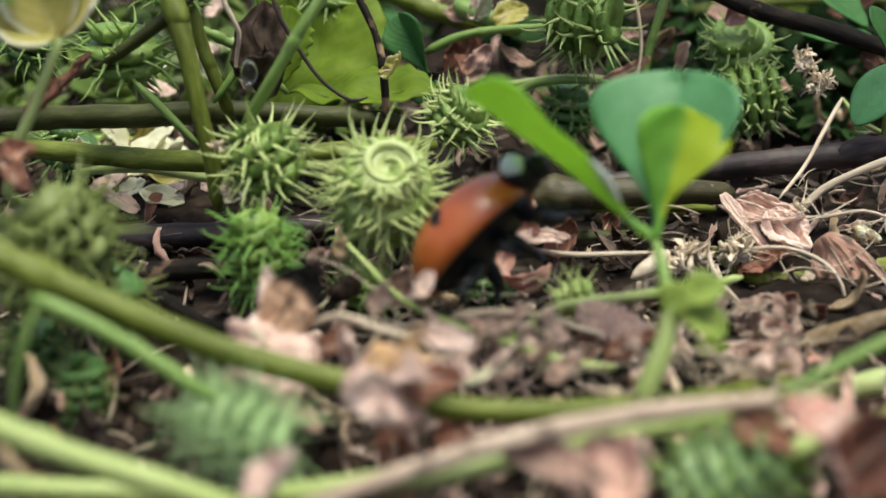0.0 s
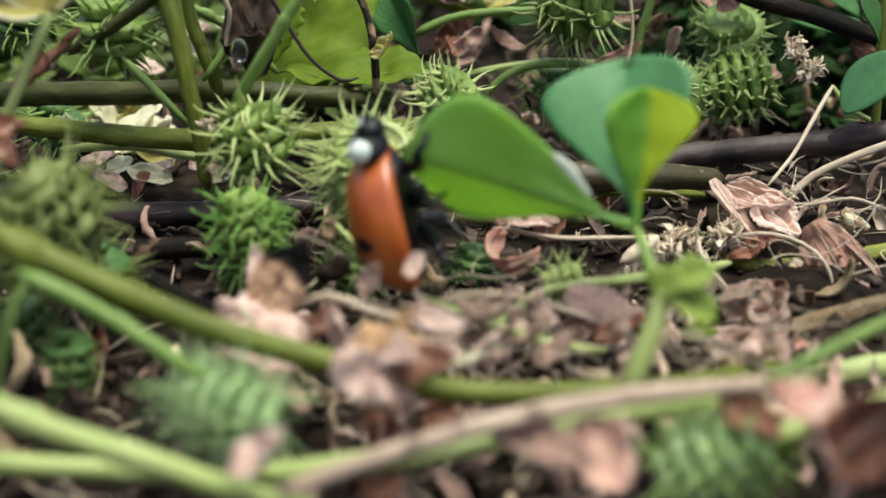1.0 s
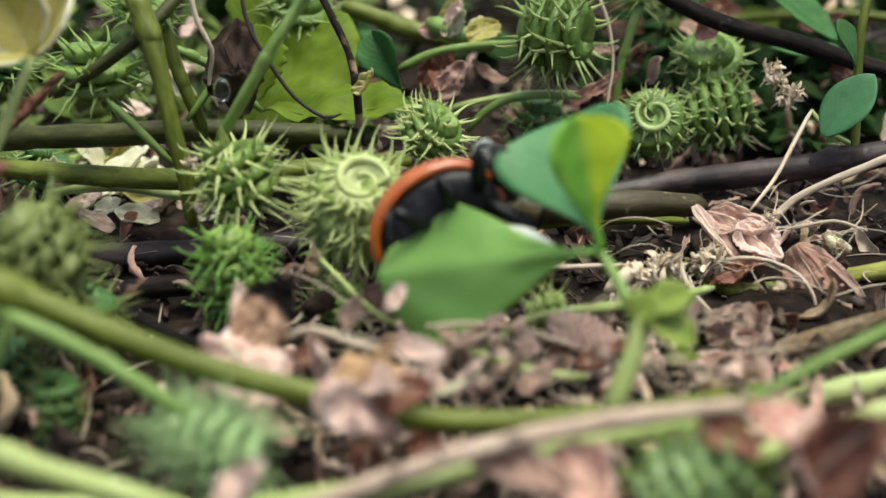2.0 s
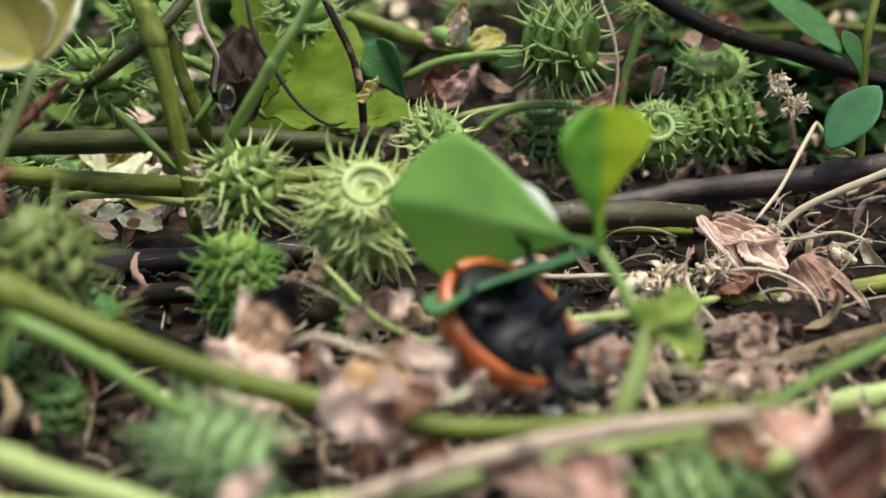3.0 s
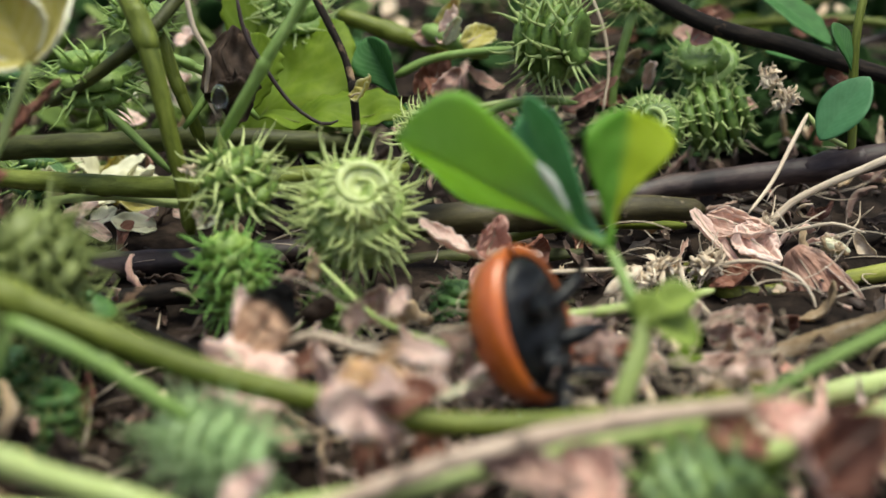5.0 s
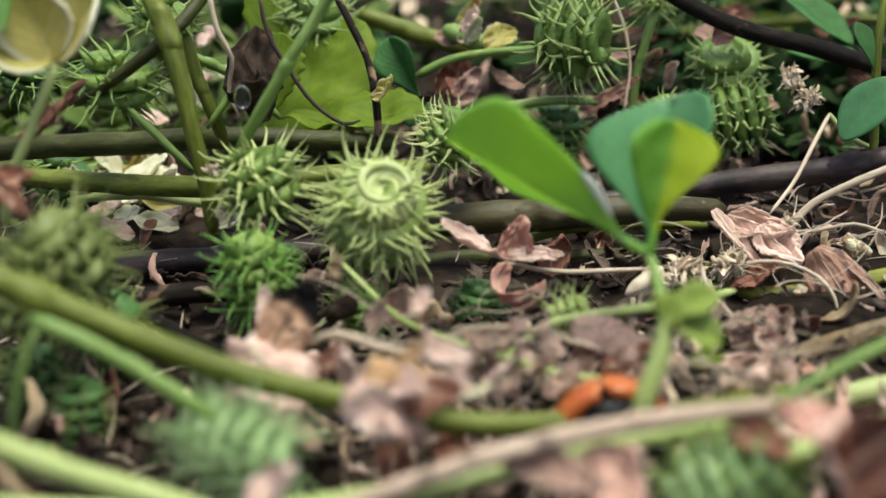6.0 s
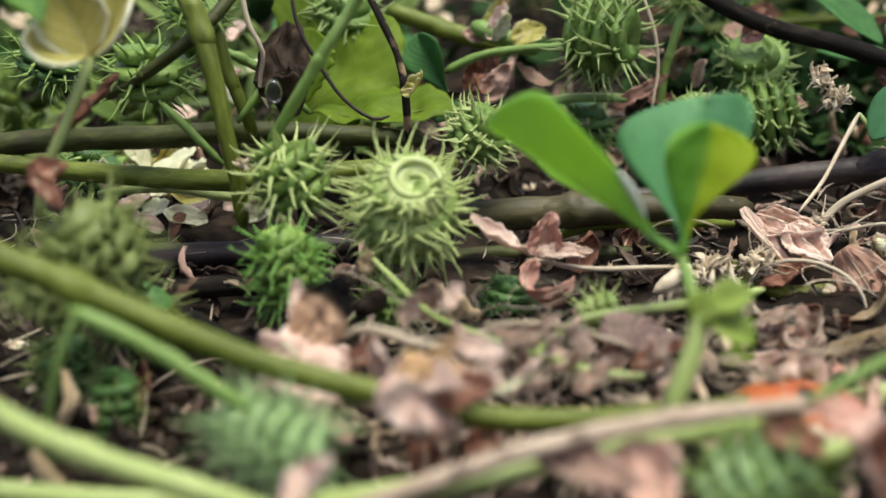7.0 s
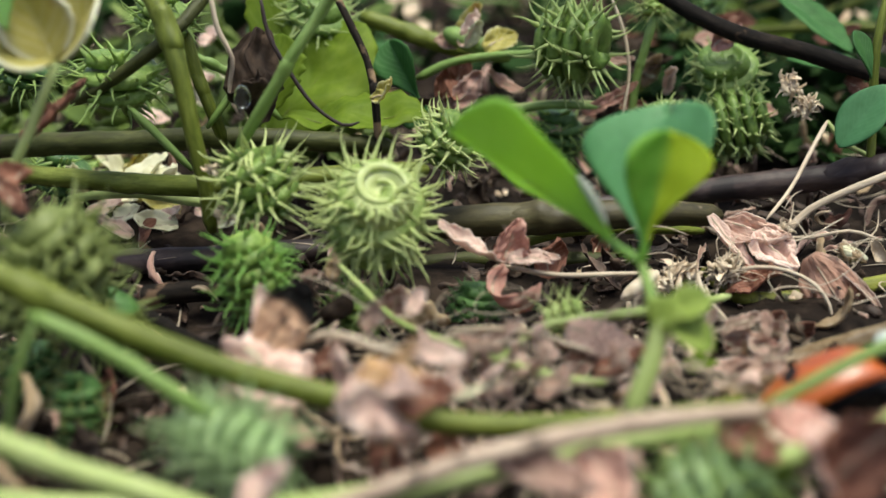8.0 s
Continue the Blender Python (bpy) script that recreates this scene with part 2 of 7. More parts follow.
STEM_BROWN = organic("stem_brown", [(0.024, 0.019, 0.006), (0.054, 0.044, 0.015), (0.105, 0.09, 0.036)], streak=True, rough=0.55, bump=0.4, vary=0.05,
                     spots=0.6, spot_col=(0.26, 0.21, 0.14), spot_size=0.8, spot_from=0.66)
STEM_PURPLE = organic("stem_purple", [(0.015, 0.009, 0.010), (0.034, 0.022, 0.021), (0.085, 0.06, 0.052)], streak=True, rough=0.5, bump=0.3, vary=0.05,
                      spots=0.7, spot_col=(0.012, 0.01, 0.01), spot_size=3.0, spot_from=0.6, gloss=0.35)
TWIG = organic("banded_twig", [(0.008, 0.006, 0.005), (0.018, 0.014, 0.011), (0.05, 0.036, 0.026)], streak=True, rough=0.8, bump=0.5, vary=0.0, gloss=0.15,
               spots=0.9, spot_col=(0.30, 0.20, 0.12), spot_size=2.2, spot_from=0.5)
STEM_BLACK = organic("stem_black", [(0.004, 0.0035, 0.003), (0.009, 0.0075, 0.0065), (0.03, 0.022, 0.017)], streak=True, rough=0.85, bump=0.5, vary=0.0, gloss=0.12,
                     spots=0.8, spot_col=(0.16, 0.10, 0.065), spot_size=2.2, spot_from=0.64)
STEM_MOTTLED = organic("stem_mottled", [(0.10, 0.115, 0.016), (0.19, 0.20, 0.03), (0.30, 0.31, 0.07)], streak=True, rough=0.55, bump=0.4, vary=0.0, gloss=0.3,
                       spots=0.95, spot_col=(0.012, 0.009, 0.006), spot_size=1.6, spot_from=0.56)
STRAW = organic("dry_stalk", [(0.34, 0.26, 0.18), (0.52, 0.42, 0.31), (0.68, 0.58, 0.46)], streak=True, rough=0.7, bump=0.4, vary=0.12, through=0.1)
STICK = organic("grey_stick", [(0.24, 0.17, 0.12), (0.38, 0.28, 0.21), (0.50, 0.39, 0.30)], streak=True, rough=0.75, bump=0.5, vary=0.0,
                spots=0.7, spot_col=(0.06, 0.04, 0.03), spot_size=2.4, spot_from=0.66)
DRY = organic("dry_leaf", crease=2.2, cols=[(0.37, 0.18, 0.14), (0.55, 0.32, 0.25), (0.73, 0.50, 0.42)], size=1.6, rough=0.6, bump=0.9, through=0.2, vein=0.35, vein_col=(0.74, 0.60, 0.50), margin=0.6,
              spots=0.4, spot_col=(0.16, 0.075, 0.05), spot_size=1.8, spot_from=0.64, vary=0.3, vein_count=12)
DRY_RED = organic("dry_leaf_red", crease=2.2, cols=[(0.18, 0.065, 0.04), (0.27, 0.11, 0.07), (0.37, 0.18, 0.125)], size=1.5, rough=0.65, bump=0.7, through=0.25, vein=0.3, vein_col=(0.45, 0.28, 0.2), vary=0.2)
DRY_TAN = organic("dry_husk", crease=2.2, cols=[(0.34, 0.22, 0.11), (0.50, 0.36, 0.21), (0.64, 0.51, 0.36)], size=0.8, rough=0.7, bump=0.6, through=0.3, vein=0.25, vein_col=(0.7, 0.58, 0.42), vary=0.15)
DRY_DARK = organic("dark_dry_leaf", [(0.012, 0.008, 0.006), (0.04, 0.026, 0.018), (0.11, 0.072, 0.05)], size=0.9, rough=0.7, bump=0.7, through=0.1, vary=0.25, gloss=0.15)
DRY_SPOT = organic("blotched_dry_leaf", [(0.42, 0.20, 0.13), (0.58, 0.34, 0.25), (0.74, 0.54, 0.45)], size=1.6, rough=0.55, bump=0.7, through=0.2, vein=0.08, vein_col=(0.62, 0.46, 0.36), crease=2.6,
                   spots=0.9, spot_col=(0.03, 0.018, 0.014), spot_size=1.3, spot_from=0.60, vary=0.05)
BITS = organic("dry_scraps", crease=2.2, cols=[(0.34, 0.17, 0.13), (0.53, 0.32, 0.25), (0.72, 0.52, 0.44)], size=1.4, rough=0.6, bump=0.8, through=0.15, vein=0.3, vein_col=(0.76, 0.62, 0.52), margin=0.7, vary=0.45, island=True)
BITS_TAN = organic("tan_scraps", [(0.36, 0.24, 0.15), (0.58, 0.45, 0.31), (0.78, 0.67, 0.53)], size=0.7, rough=0.7, bump=0.6, through=0.2, vary=0.3, island=True)
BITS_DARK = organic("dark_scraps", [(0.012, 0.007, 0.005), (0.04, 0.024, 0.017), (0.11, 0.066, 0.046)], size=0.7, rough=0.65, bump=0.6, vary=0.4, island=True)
PALE_BITS = organic("pale_scraps", crease=2.2, cols=[(0.54, 0.34, 0.27), (0.72, 0.52, 0.43), (0.86, 0.71, 0.62)], size=1.4, rough=0.6, bump=0.7, through=0.2, vein=0.2, vein_col=(0.84, 0.72, 0.64), margin=0.6, vary=0.3, island=True)
ROSE = organic("rose_dry_leaf", crease=2.2, cols=[(0.50, 0.23, 0.175), (0.64, 0.34, 0.27), (0.77, 0.50, 0.42)], size=1.5, rough=0.6, bump=0.6, through=0.25, vein=0.2, vein_col=(0.84, 0.64, 0.54), vary=0.08)
PETAL = organic("papery_petal", crease=2.2, cols=[(0.70, 0.45, 0.37), (0.84, 0.62, 0.53), (0.93, 0.78, 0.70)], size=1.8, rough=0.55, bump=0.6, through=0.3, vein=0.2, vein_col=(0.9, 0.82, 0.74), margin=0.4, vary=0.08)
AMBER = organic("amber_petal", [(0.46, 0.25, 0.12), (0.66, 0.43, 0.22), (0.80, 0.60, 0.38)], size=1.0, rough=0.55, bump=0.6, through=0.35, vein=0.2, vein_col=(0.74, 0.5, 0.28), vary=0.05)
DRY_PALE = organic("pale_dry_leaf", crease=2.2, cols=[(0.47, 0.27, 0.20), (0.66, 0.43, 0.34), (0.82, 0.62, 0.52)], size=1.5, rough=0.55, bump=1.0, through=0.25, vein=0.15, vein_col=(0.84, 0.74, 0.66), margin=0.5,
                   spots=0.5, spot_col=(0.27, 0.13, 0.08), spot_size=1.8, spot_from=0.66, vary=0.15)
CREAM = organic("cream_margin", [(0.62, 0.60, 0.38), (0.74, 0.72, 0.52), (0.82, 0.80, 0.64)], size=0.8, rough=0.5, bump=0.1, through=0.3, vary=0)
SCORCHED = organic("scorched_leaf", [(0.42, 0.22, 0.13), (0.60, 0.38, 0.25), (0.76, 0.57, 0.44)], size=1.2, rough=0.65, bump=0.7, through=0.15, crease=2.0, vary=0, gloss=0.2,
                   tip=((0.005, 0.004, 0.0035), 0.53))
# half is slightly bluer: sky light painted on one side of the midrib
CLOVER = organic("clover_green", [(0.19, 0.38, 0.09), (0.25, 0.46, 0.12), (0.31, 0.52, 0.16)], size=1.2, rough=0.45, gloss=0.6, sheen=0.5, bump=0.12, through=0.58, through_col=(0.66, 0.90, 0.10), half=(0.24, 0.46, 0.15),
                 vein=0.12, vein_col=(0.34, 0.53, 0.2), vary=0)
# blue-green of the glaucous upper face, with sky reflection mixed into the colour
CLOVER_BLUE = organic("clover_blue_green", [(0.09, 0.27, 0.10), (0.125, 0.34, 0.135), (0.17, 0.41, 0.19)], size=1.2, rough=0.5, gloss=0.45, sheen=0.2, bump=0.12, through=0.45, vein=0.05, vein_col=(0.26, 0.46, 0.30), vary=0)
CLOVER_HALF = organic("clover_yellowing", [(0.18, 0.42, 0.055), (0.24, 0.50, 0.07), (0.31, 0.57, 0.10)], size=1.2, rough=0.42, bump=0.12, through=0.6, half=(0.50, 0.62, 0.035),
                      vein=0.12, vein_col=(0.36, 0.53, 0.15), vary=0)
LEAF_YELLOW = organic("yellow_green_leaf", [(0.085, 0.145, 0.010), (0.14, 0.215, 0.016), (0.22, 0.30, 0.032)], size=1.6, rough=0.6, gloss=0.15, bump=0.2, through=0.4, vein=0.07, vein_col=(0.4, 0.46, 0.15),
                      spots=0.5, spot_col=(0.11, 0.16, 0.03), spot_size=6, spot_from=0.55, vary=0.05, vein_count=6)
LEAF_DARK = organic("dark_green_leaf", [(0.025, 0.085, 0.02), (0.045, 0.14, 0.035), (0.09, 0.20, 0.06)], size=1.2, gloss=0.2, rough=0.55, bump=0.15, through=0.25, vein=0.2, vein_col=(0.15, 0.28, 0.13), vary=0.15)
LEAF_OVAL = organic("oval_leaf", [(0.05, 0.16, 0.06), (0.07, 0.21, 0.085), (0.10, 0.26, 0.12)], size=1.2, rough=0.5, gloss=0.3, bump=0.12, through=0.35, vein=0.05, vein_col=(0.18, 0.34, 0.22), vary=0)
LEAF_FADED = organic("faded_leaf", [(0.42, 0.36, 0.07), (0.56, 0.50, 0.14), (0.68, 0.62, 0.28)], size=1.8, rough=0.55, bump=0.25, through=0.5, vein=0.3, margin=0.9, vein_col=(0.66, 0.64, 0.4),
                     spots=0.6, spot_col=(0.34, 0.16, 0.05), spot_size=3, spot_from=0.6, vary=0, vein_count=5)
POD_PALE = organic("pod_pale", [(0.18, 0.27, 0.05), (0.33, 0.43, 0.12), (0.50, 0.57, 0.25)], size=0.32, rough=0.36, bump=0.7, through=0.15, vary=0.05)
POD_GREEN = organic("pod_green", [(0.07, 0.13, 0.02), (0.17, 0.27, 0.05), (0.31, 0.42, 0.12)], size=0.32, rough=0.36, bump=0.7, through=0.12, vary=0.15)
POD_MINT = organic("pod_mint", [(0.16, 0.27, 0.09), (0.29, 0.43, 0.18), (0.45, 0.58, 0.31)], size=0.32, rough=0.4, bump=0.7, through=0.15, vary=0.05)
# darker copy of the pod green; carries the shade low in the tangle
POD_SHADED = organic("pod_shaded_green", [(0.025, 0.07, 0.015), (0.055, 0.13, 0.03), (0.11, 0.21, 0.06)], size=0.32, rough=0.36, bump=0.7, through=0.1, vary=0.15)
POD_MID = organic("pod_mid_green", [(0.055, 0.115, 0.018), (0.125, 0.21, 0.04), (0.22, 0.32, 0.08)], size=0.32, rough=0.36, bump=0.7, through=0.12, vary=0.1)
SPINE_MID = organic("spine_mid", [(0.26, 0.36, 0.11), (0.41, 0.50, 0.20), (0.58, 0.64, 0.34)], size=0.6, rough=0.5, bump=0.1, through=0.3, vary=0.1)
SPINE_PALE = organic("spine_pale", [(0.42, 0.50, 0.17), (0.55, 0.62, 0.27), (0.68, 0.73, 0.42)], size=0.6, rough=0.5, bump=0.1, through=0.3, vary=0.05)
SPINE_GREEN = organic("spine_green", [(0.19, 0.30, 0.07), (0.33, 0.46, 0.14), (0.52, 0.62, 0.30)], size=0.6, rough=0.5, bump=0.1, through=0.3, vary=0.12)
SPINE_BRIGHT = organic("spine_bright", [(0.14, 0.30, 0.05), (0.22, 0.42, 0.09), (0.32, 0.52, 0.16)], size=0.6, rough=0.5, bump=0.1, through=0.3, vary=0.1)
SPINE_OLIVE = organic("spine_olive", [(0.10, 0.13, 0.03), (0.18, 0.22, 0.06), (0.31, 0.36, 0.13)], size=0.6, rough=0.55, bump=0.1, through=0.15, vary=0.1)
SPINE_MINT = organic("spine_mint", [(0.28, 0.41, 0.17), (0.40, 0.54, 0.27), (0.54, 0.66, 0.40)], size=0.6, rough=0.5, bump=0.1, through=0.3, vary=0.1)
# spine green darkened the same way, with shade in its colour
SPINE_SHADED = organic("spine_shaded", [(0.03, 0.08, 0.02), (0.06, 0.14, 0.04), (0.11, 0.21, 0.07)], size=0.6, rough=0.5, bump=0.1, through=0.1, vary=0.1)
FUZZ = organic("dry_floret", [(0.52, 0.40, 0.27), (0.72, 0.60, 0.45), (0.86, 0.78, 0.64)], size=0.5, rough=0.8, bump=0.5, through=0.25, vary=0.1)


def shiny(name, cols, size, rough, coat=0.0, bump=0.03):
    m = organic(name, cols, size=size, rough=rough, bump=bump, vary=0, gloss=0.5)
    b = m.node_tree.nodes["Principled BSDF"]
    b.inputs["Coat Weight"].default_value, b.inputs["Coat Roughness"].default_value = coat, 0.24
    return m


ELYTRA = shiny("orange_wing_case", [(0.31, 0.055, 0.006), (0.40, 0.085, 0.010), (0.47, 0.12, 0.016)], 1.5, 0.4, 0.6)
BLACK = shiny("black_shell", [(0.002, 0.002, 0.0025), (0.004, 0.004, 0.005), (0.014, 0.016, 0.019)], 0.6, 0.42, 0.05, 0.5)
BLACK.node_tree.nodes["Principled BSDF"].inputs["Specular IOR Level"].default_value = 0.25
IVORY = shiny("ivory_mark", [(0.36, 0.42, 0.40), (0.48, 0.54, 0.51), (0.58, 0.63, 0.59)], 0.5, 0.4, 0.2)
WATER = bpy.data.materials.new("water")
WATER.use_nodes = True
wb = WATER.node_tree.nodes["Principled BSDF"]
wb.inputs["Transmission Weight"].default_value, wb.inputs["Roughness"].default_value, wb.inputs["IOR"].default_value = 1.0, 0.02, 1.33

# ---- the ground: one sheet to the horizon, finer and uneven under the tangle ----
def ground_height(x, y):
    near = max(0.0, 1 - (Vector((x, y - 70, 0)).length / 260) ** 2)
    return (nz((x, y, 0), 0.05, 1) * 2.2 + nz((x, y, 0), 0.16, 2) * 1.1 + nz((x, y, 0), 0.55, 3) * 0.8 - 0.9) * near


def build_ground():
    bm = bmesh.new()
    xs = sorted({*[-110 + i * 1.4 for i in range(158)], *[s * d for s in (-1, 1) for d in (150, 300, 800, 2500, 9000)]})
    ys = sorted({*[10 + i * 1.4 for i in range(150)], -20, -80, -300, -900, -3000, -9000, 260, 400, 900, 2500, 9000})
    g = [[bm.verts.new(mm((x, y, ground_height(x, y)))) for x in xs] for y in ys]
    for j in range(len(ys) - 1):
        for i in range(len(xs) - 1):
            bm.faces.new((g[j][i], g[j][i + 1], g[j + 1][i + 1], g[j + 1][i]))
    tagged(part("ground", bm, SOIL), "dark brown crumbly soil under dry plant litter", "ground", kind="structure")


build_ground()


# ---- stems ----
def stem(name, pts, radii, material, label, category="stem", ridge=0.05, nodes=(), group="", seg=14, wob=0.12):
    """One stalk; nodes: places along it (0 to 1) where it thickens."""
    pts = [Vector(p) for p in pts]
    o = pts[0].copy()
    bm = bmesh.new()
    tube(bm, [p - o for p in pts], radii, seg=seg, step=0.6, ridge=ridge, wob=wob, seed=o.x)
    ob = tagged(part(name, bm, material), label, category, group)
    ob.location = mm(o)
    if not nodes and category == "stem" and radii[0] > 0.25 and seg > 8:
        nodes = (0.3 + 0.4 * ((o.x * 1.7 + o.z) % 1.0),)
    line = curve_points([p - o for p in pts], 0.5)
    for s in nodes:
        i = min(len(line) - 2, int(s * (len(line) - 1)))
        d = (line[i + 1] - line[i]).normalized()
        r = radii[min(len(radii) - 1, int(s * len(radii)))] * 1.14
        bm = bmesh.new()
        tube(bm, [line[i] - d * r * 2.2, line[i], line[i] + d * r * 2.2], [r * 0.72, r * 0.9, r, r * 0.9, r * 0.72], seg=12, step=0.25, wob=0.35, seed=s)
        part("node", bm, material, ob)
    return ob


def build_stems():
    G, O, PU, BK, PL, BR = STEM_GREEN, STEM_OLIVE, STEM_PURPLE, STEM_BLACK, STEM_PALE, STEM_BRIGHT
    # near, soft stems
    stem("stem", [(-18.84, 40.58, 9.78), (-15.83, 40.62, 8.42), (-11.93, 40.5, 6.63), (-7.52, 40.37, 4.82), (-3.01, 40.42, 3.49), (0.33, 40.16, 2.78), (4.56, 40.58, 2.46), (9.08, 42.05, 2.1), (15.35, 46.81, 0.57)], [0.56, 0.52, 0.5, 0.46, 0.42, 0.38, 0.34], G,
         "thick green medick stem arching over the litter", nodes=(0.13,))
    stem("side_stem", [(-14.28, 39.24, 7.54), (-12.51, 38.97, 6.79), (-10.61, 38.87, 5.65), (-8.66, 38.6, 4.34), (-7.35, 38.67, 3.07), (-6.56, 39.51, 0.97)], [0.3, 0.3, 0.27, 0.25], BR, "thin green side stem running down to the litter")
    stem("petiole", [(-14.25, 39.59, 7.06), (-15.02, 39.43, 5.16), (-15.68, 39.7, 2.98), (-16, 40.38, 0.46)], [0.2, 0.2, 0.18], BR, "thin green leaf stalk hanging from a stem")
    stem("stem", [(-16.04, 33.31, 7.33), (-13.65, 33.29, 5.82), (-11.18, 33.39, 4.62), (-8.65, 33.54, 3.59), (-6.41, 33.71, 2.6), (-3.42, 34.29, 1.26)], [0.42, 0.42, 0.4, 0.38], PL, "pale green stem close above the litter")
    stem("stem", [(-16.42, 34.88, 2.87), (-13.78, 35.66, 2.09), (-10.61, 36.47, 1.41), (-7.67, 37.27, 0.68)], [0.4, 0.38, 0.35], PL, "pale green stem lying low in shade")
    stem("stem", [(-5.72, 35.16, 2.18), (-3.46, 35.25, 2.43), (-0.45, 35.41, 2.89), (2.21, 36.05, 3.16), (4.93, 36.7, 3.49), (7.22, 37.73, 3.4), (10.78, 40.09, 2.58)], [0.36, 0.42, 0.42, 0.38, 0.3], PL, "pale green stem under a grey dry stick")
    stem("stick", [(-4.72, 33.22, 2.7), (-2.59, 33.77, 3.33), (0.29, 34.46, 4.08), (2.68, 35.05, 4.51), (5.5, 35.61, 4.89), (7.78, 35.99, 5.05), (10.1, 36.34, 5.14), (12.68, 36.74, 5.06)], [0.3, 0.33, 0.34, 0.36, 0.33, 0.3, 0.24], STICK,
         "grey-brown dry stick lying across the stems", "stick", nodes=(0.68,), wob=0.3)
    stem("stem", [(10.62, 45.72, -1.16), (13.02, 45.98, -0.42), (15.90, 46.23, 0.25), (19.25, 46.45, 0.86), (22.37, 46.65, 1.42)], [0.4, 0.48, 0.5, 0.5], PL, "pale green stem at the edge of the litter")
    stem("stem", [(9.82, 35.93, 2.84), (12.11, 36.19, 3.56), (14.95, 36.95, 4.18), (17.86, 37.74, 4.89)], [0.34, 0.4, 0.42], PL, "pale green stem beside dry leaves")
    stem("side_stem", [(11.04, 36.30, 5.32), (12.82, 37.37, 5.69), (14.86, 38.48, 6.16), (18.34, 40.54, 6.66)], [0.2, 0.22, 0.22], BR, "thin green stem rising from the litter")
    # middle distance, horizontal
    stem("stem", [(-30.22, 69.78, 5.22), (-23.53, 69.92, 5.59), (-18.39, 69.47, 5.82), (-13.41, 69.56, 6.06), (-7.49, 69.98, 5.75), (-2.89, 71.78, 4.86)], [0.72, 0.7, 0.68, 0.62, 0.55], O, "thick brown-green old woody stem", nodes=(0.62,))
    stem("stem", [(-28.32, 66.6, 5.25), (-22.23, 66.38, 4.64), (-17.49, 65.29, 4.57), (-13.29, 64.75, 4.54), (-9.53, 64.81, 4.71), (-5.89, 66.41, 4.71), (-0.8, 69.38, 4.12)], [0.52, 0.55, 0.58, 0.55, 0.5], G, "green stem running past spiny pods", nodes=(0.4,))
    stem("stem", [(-21.58, 66.9, 3.14), (-17.68, 67.01, 3.45), (-14.33, 66.37, 3.14), (-11.66, 65.78, 2.99)], [0.25, 0.3, 0.25], PL, "pale stem in the gap between older stems")
    stem("stem", [(-23.86, 66.39, -1.18), (-18.79, 66.09, -0.54), (-12.48, 65.73, -0.06), (-7.33, 66.35, 0.16), (-3.48, 67.78, -0.28)], [0.72, 0.72, 0.72, 0.7, 0.6], PU, "thick purplish-brown old woody stem", nodes=(0.3,))
    stem("stem", [(-7.38, 66.9, 0.21), (-2.73, 66.29, 1.46), (0.51, 65.47, 2.15), (4.32, 65.07, 2.48), (8.14, 65.12, 2.63), (12.04, 65.64, 2.6), (16.35, 67.5, 1.85)], [0.7, 0.86, 0.92, 0.9, 0.8, 0.6], STEM_BROWN, "thick brown and olive old stem with pale flecks")
    stem("stem", [(7.42, 70.43, 1.14), (11.89, 70.63, 1.69), (15.32, 70.84, 2.27), (19.18, 70.02, 2.95), (22.93, 69.21, 3.65), (25.84, 68.44, 4.46), (29.77, 67.77, 5.52)], [0.6, 0.72, 0.76, 0.78, 0.78, 0.74], PU, "dark purple-brown glossy stem", nodes=(0.75,))
    stem("stem", [(3.77, 65.9, 0.39), (7.02, 66.21, 1.25), (11.08, 67.24, 1.14), (15.79, 69.07, 0.34)], [0.3, 0.3, 0.25], G, "thin green stem in the shade")
    stem("stem", [(-3.48, 67.33, -1.54), (0.53, 67.53, -0.97), (5.55, 67.55, -0.91), (11.39, 68.47, -1.32)], [0.5, 0.55, 0.5], O, "brown-green stem low in the shade")
    stem("stem", [(14.82, 64.05, -0.29), (16.6, 60.73, -0.66), (19.34, 60.75, -0.6), (22.86, 61.4, -0.27), (26.63, 62.54, -0.06)], [0.4, 0.5, 0.52, 0.5], STEM_MOTTLED, "mottled yellow and black old stem")
    stem("stem", [(21.26, 67.33, -1.54), (23.6, 66.56, -0.72), (26.52, 66.01, 0.7)], [0.4, 0.45, 0.45], BK, "blackened stem in the litter")
    stem("stem", [(-18.54, 59.24, -0.37), (-15.57, 59.39, 0.04), (-13.19, 59.49, 0.32), (-10.82, 59.44, 0.18)], [0.5, 0.6, 0.6, 0.45], BK, "blackened rotting stem in litter")
    stem("stem", [(-16.27, 55.82, 1.93), (-13.96, 53.96, 1.21), (-11.85, 52.67, 0.6), (-9.37, 51.94, 0.05), (-6.99, 51.76, -0.44)], [0.3, 0.32, 0.3, 0.26], BK, "thin blackened stem slanting down")
    stem("stem", [(2.27, 46.31, 2.13), (4.37, 49.14, 2.57), (5.94, 49.92, 2.7), (8.58, 50.77, 2.67), (12.01, 53.68, 1.91), (14.61, 56.6, 1.17)], [0.14, 0.2, 0.24, 0.22, 0.2], PL, "pale green stalk beside a spiny pod")
    stem("stalk", [(-4.87, 53.48, 4.28), (-3.74, 52.19, 3.65), (-2.38, 50.36, 3.01), (-1.08, 48.7, 2.84), (1.54, 45.9, 3.04), (3.33, 44.69, 2.94), (5.1, 43.96, 2.69), (6.79, 43.92, 2.57)], [0.12, 0.13, 0.15, 0.18, 0.18], PL, "pale green pod stalk sloping to the ground")
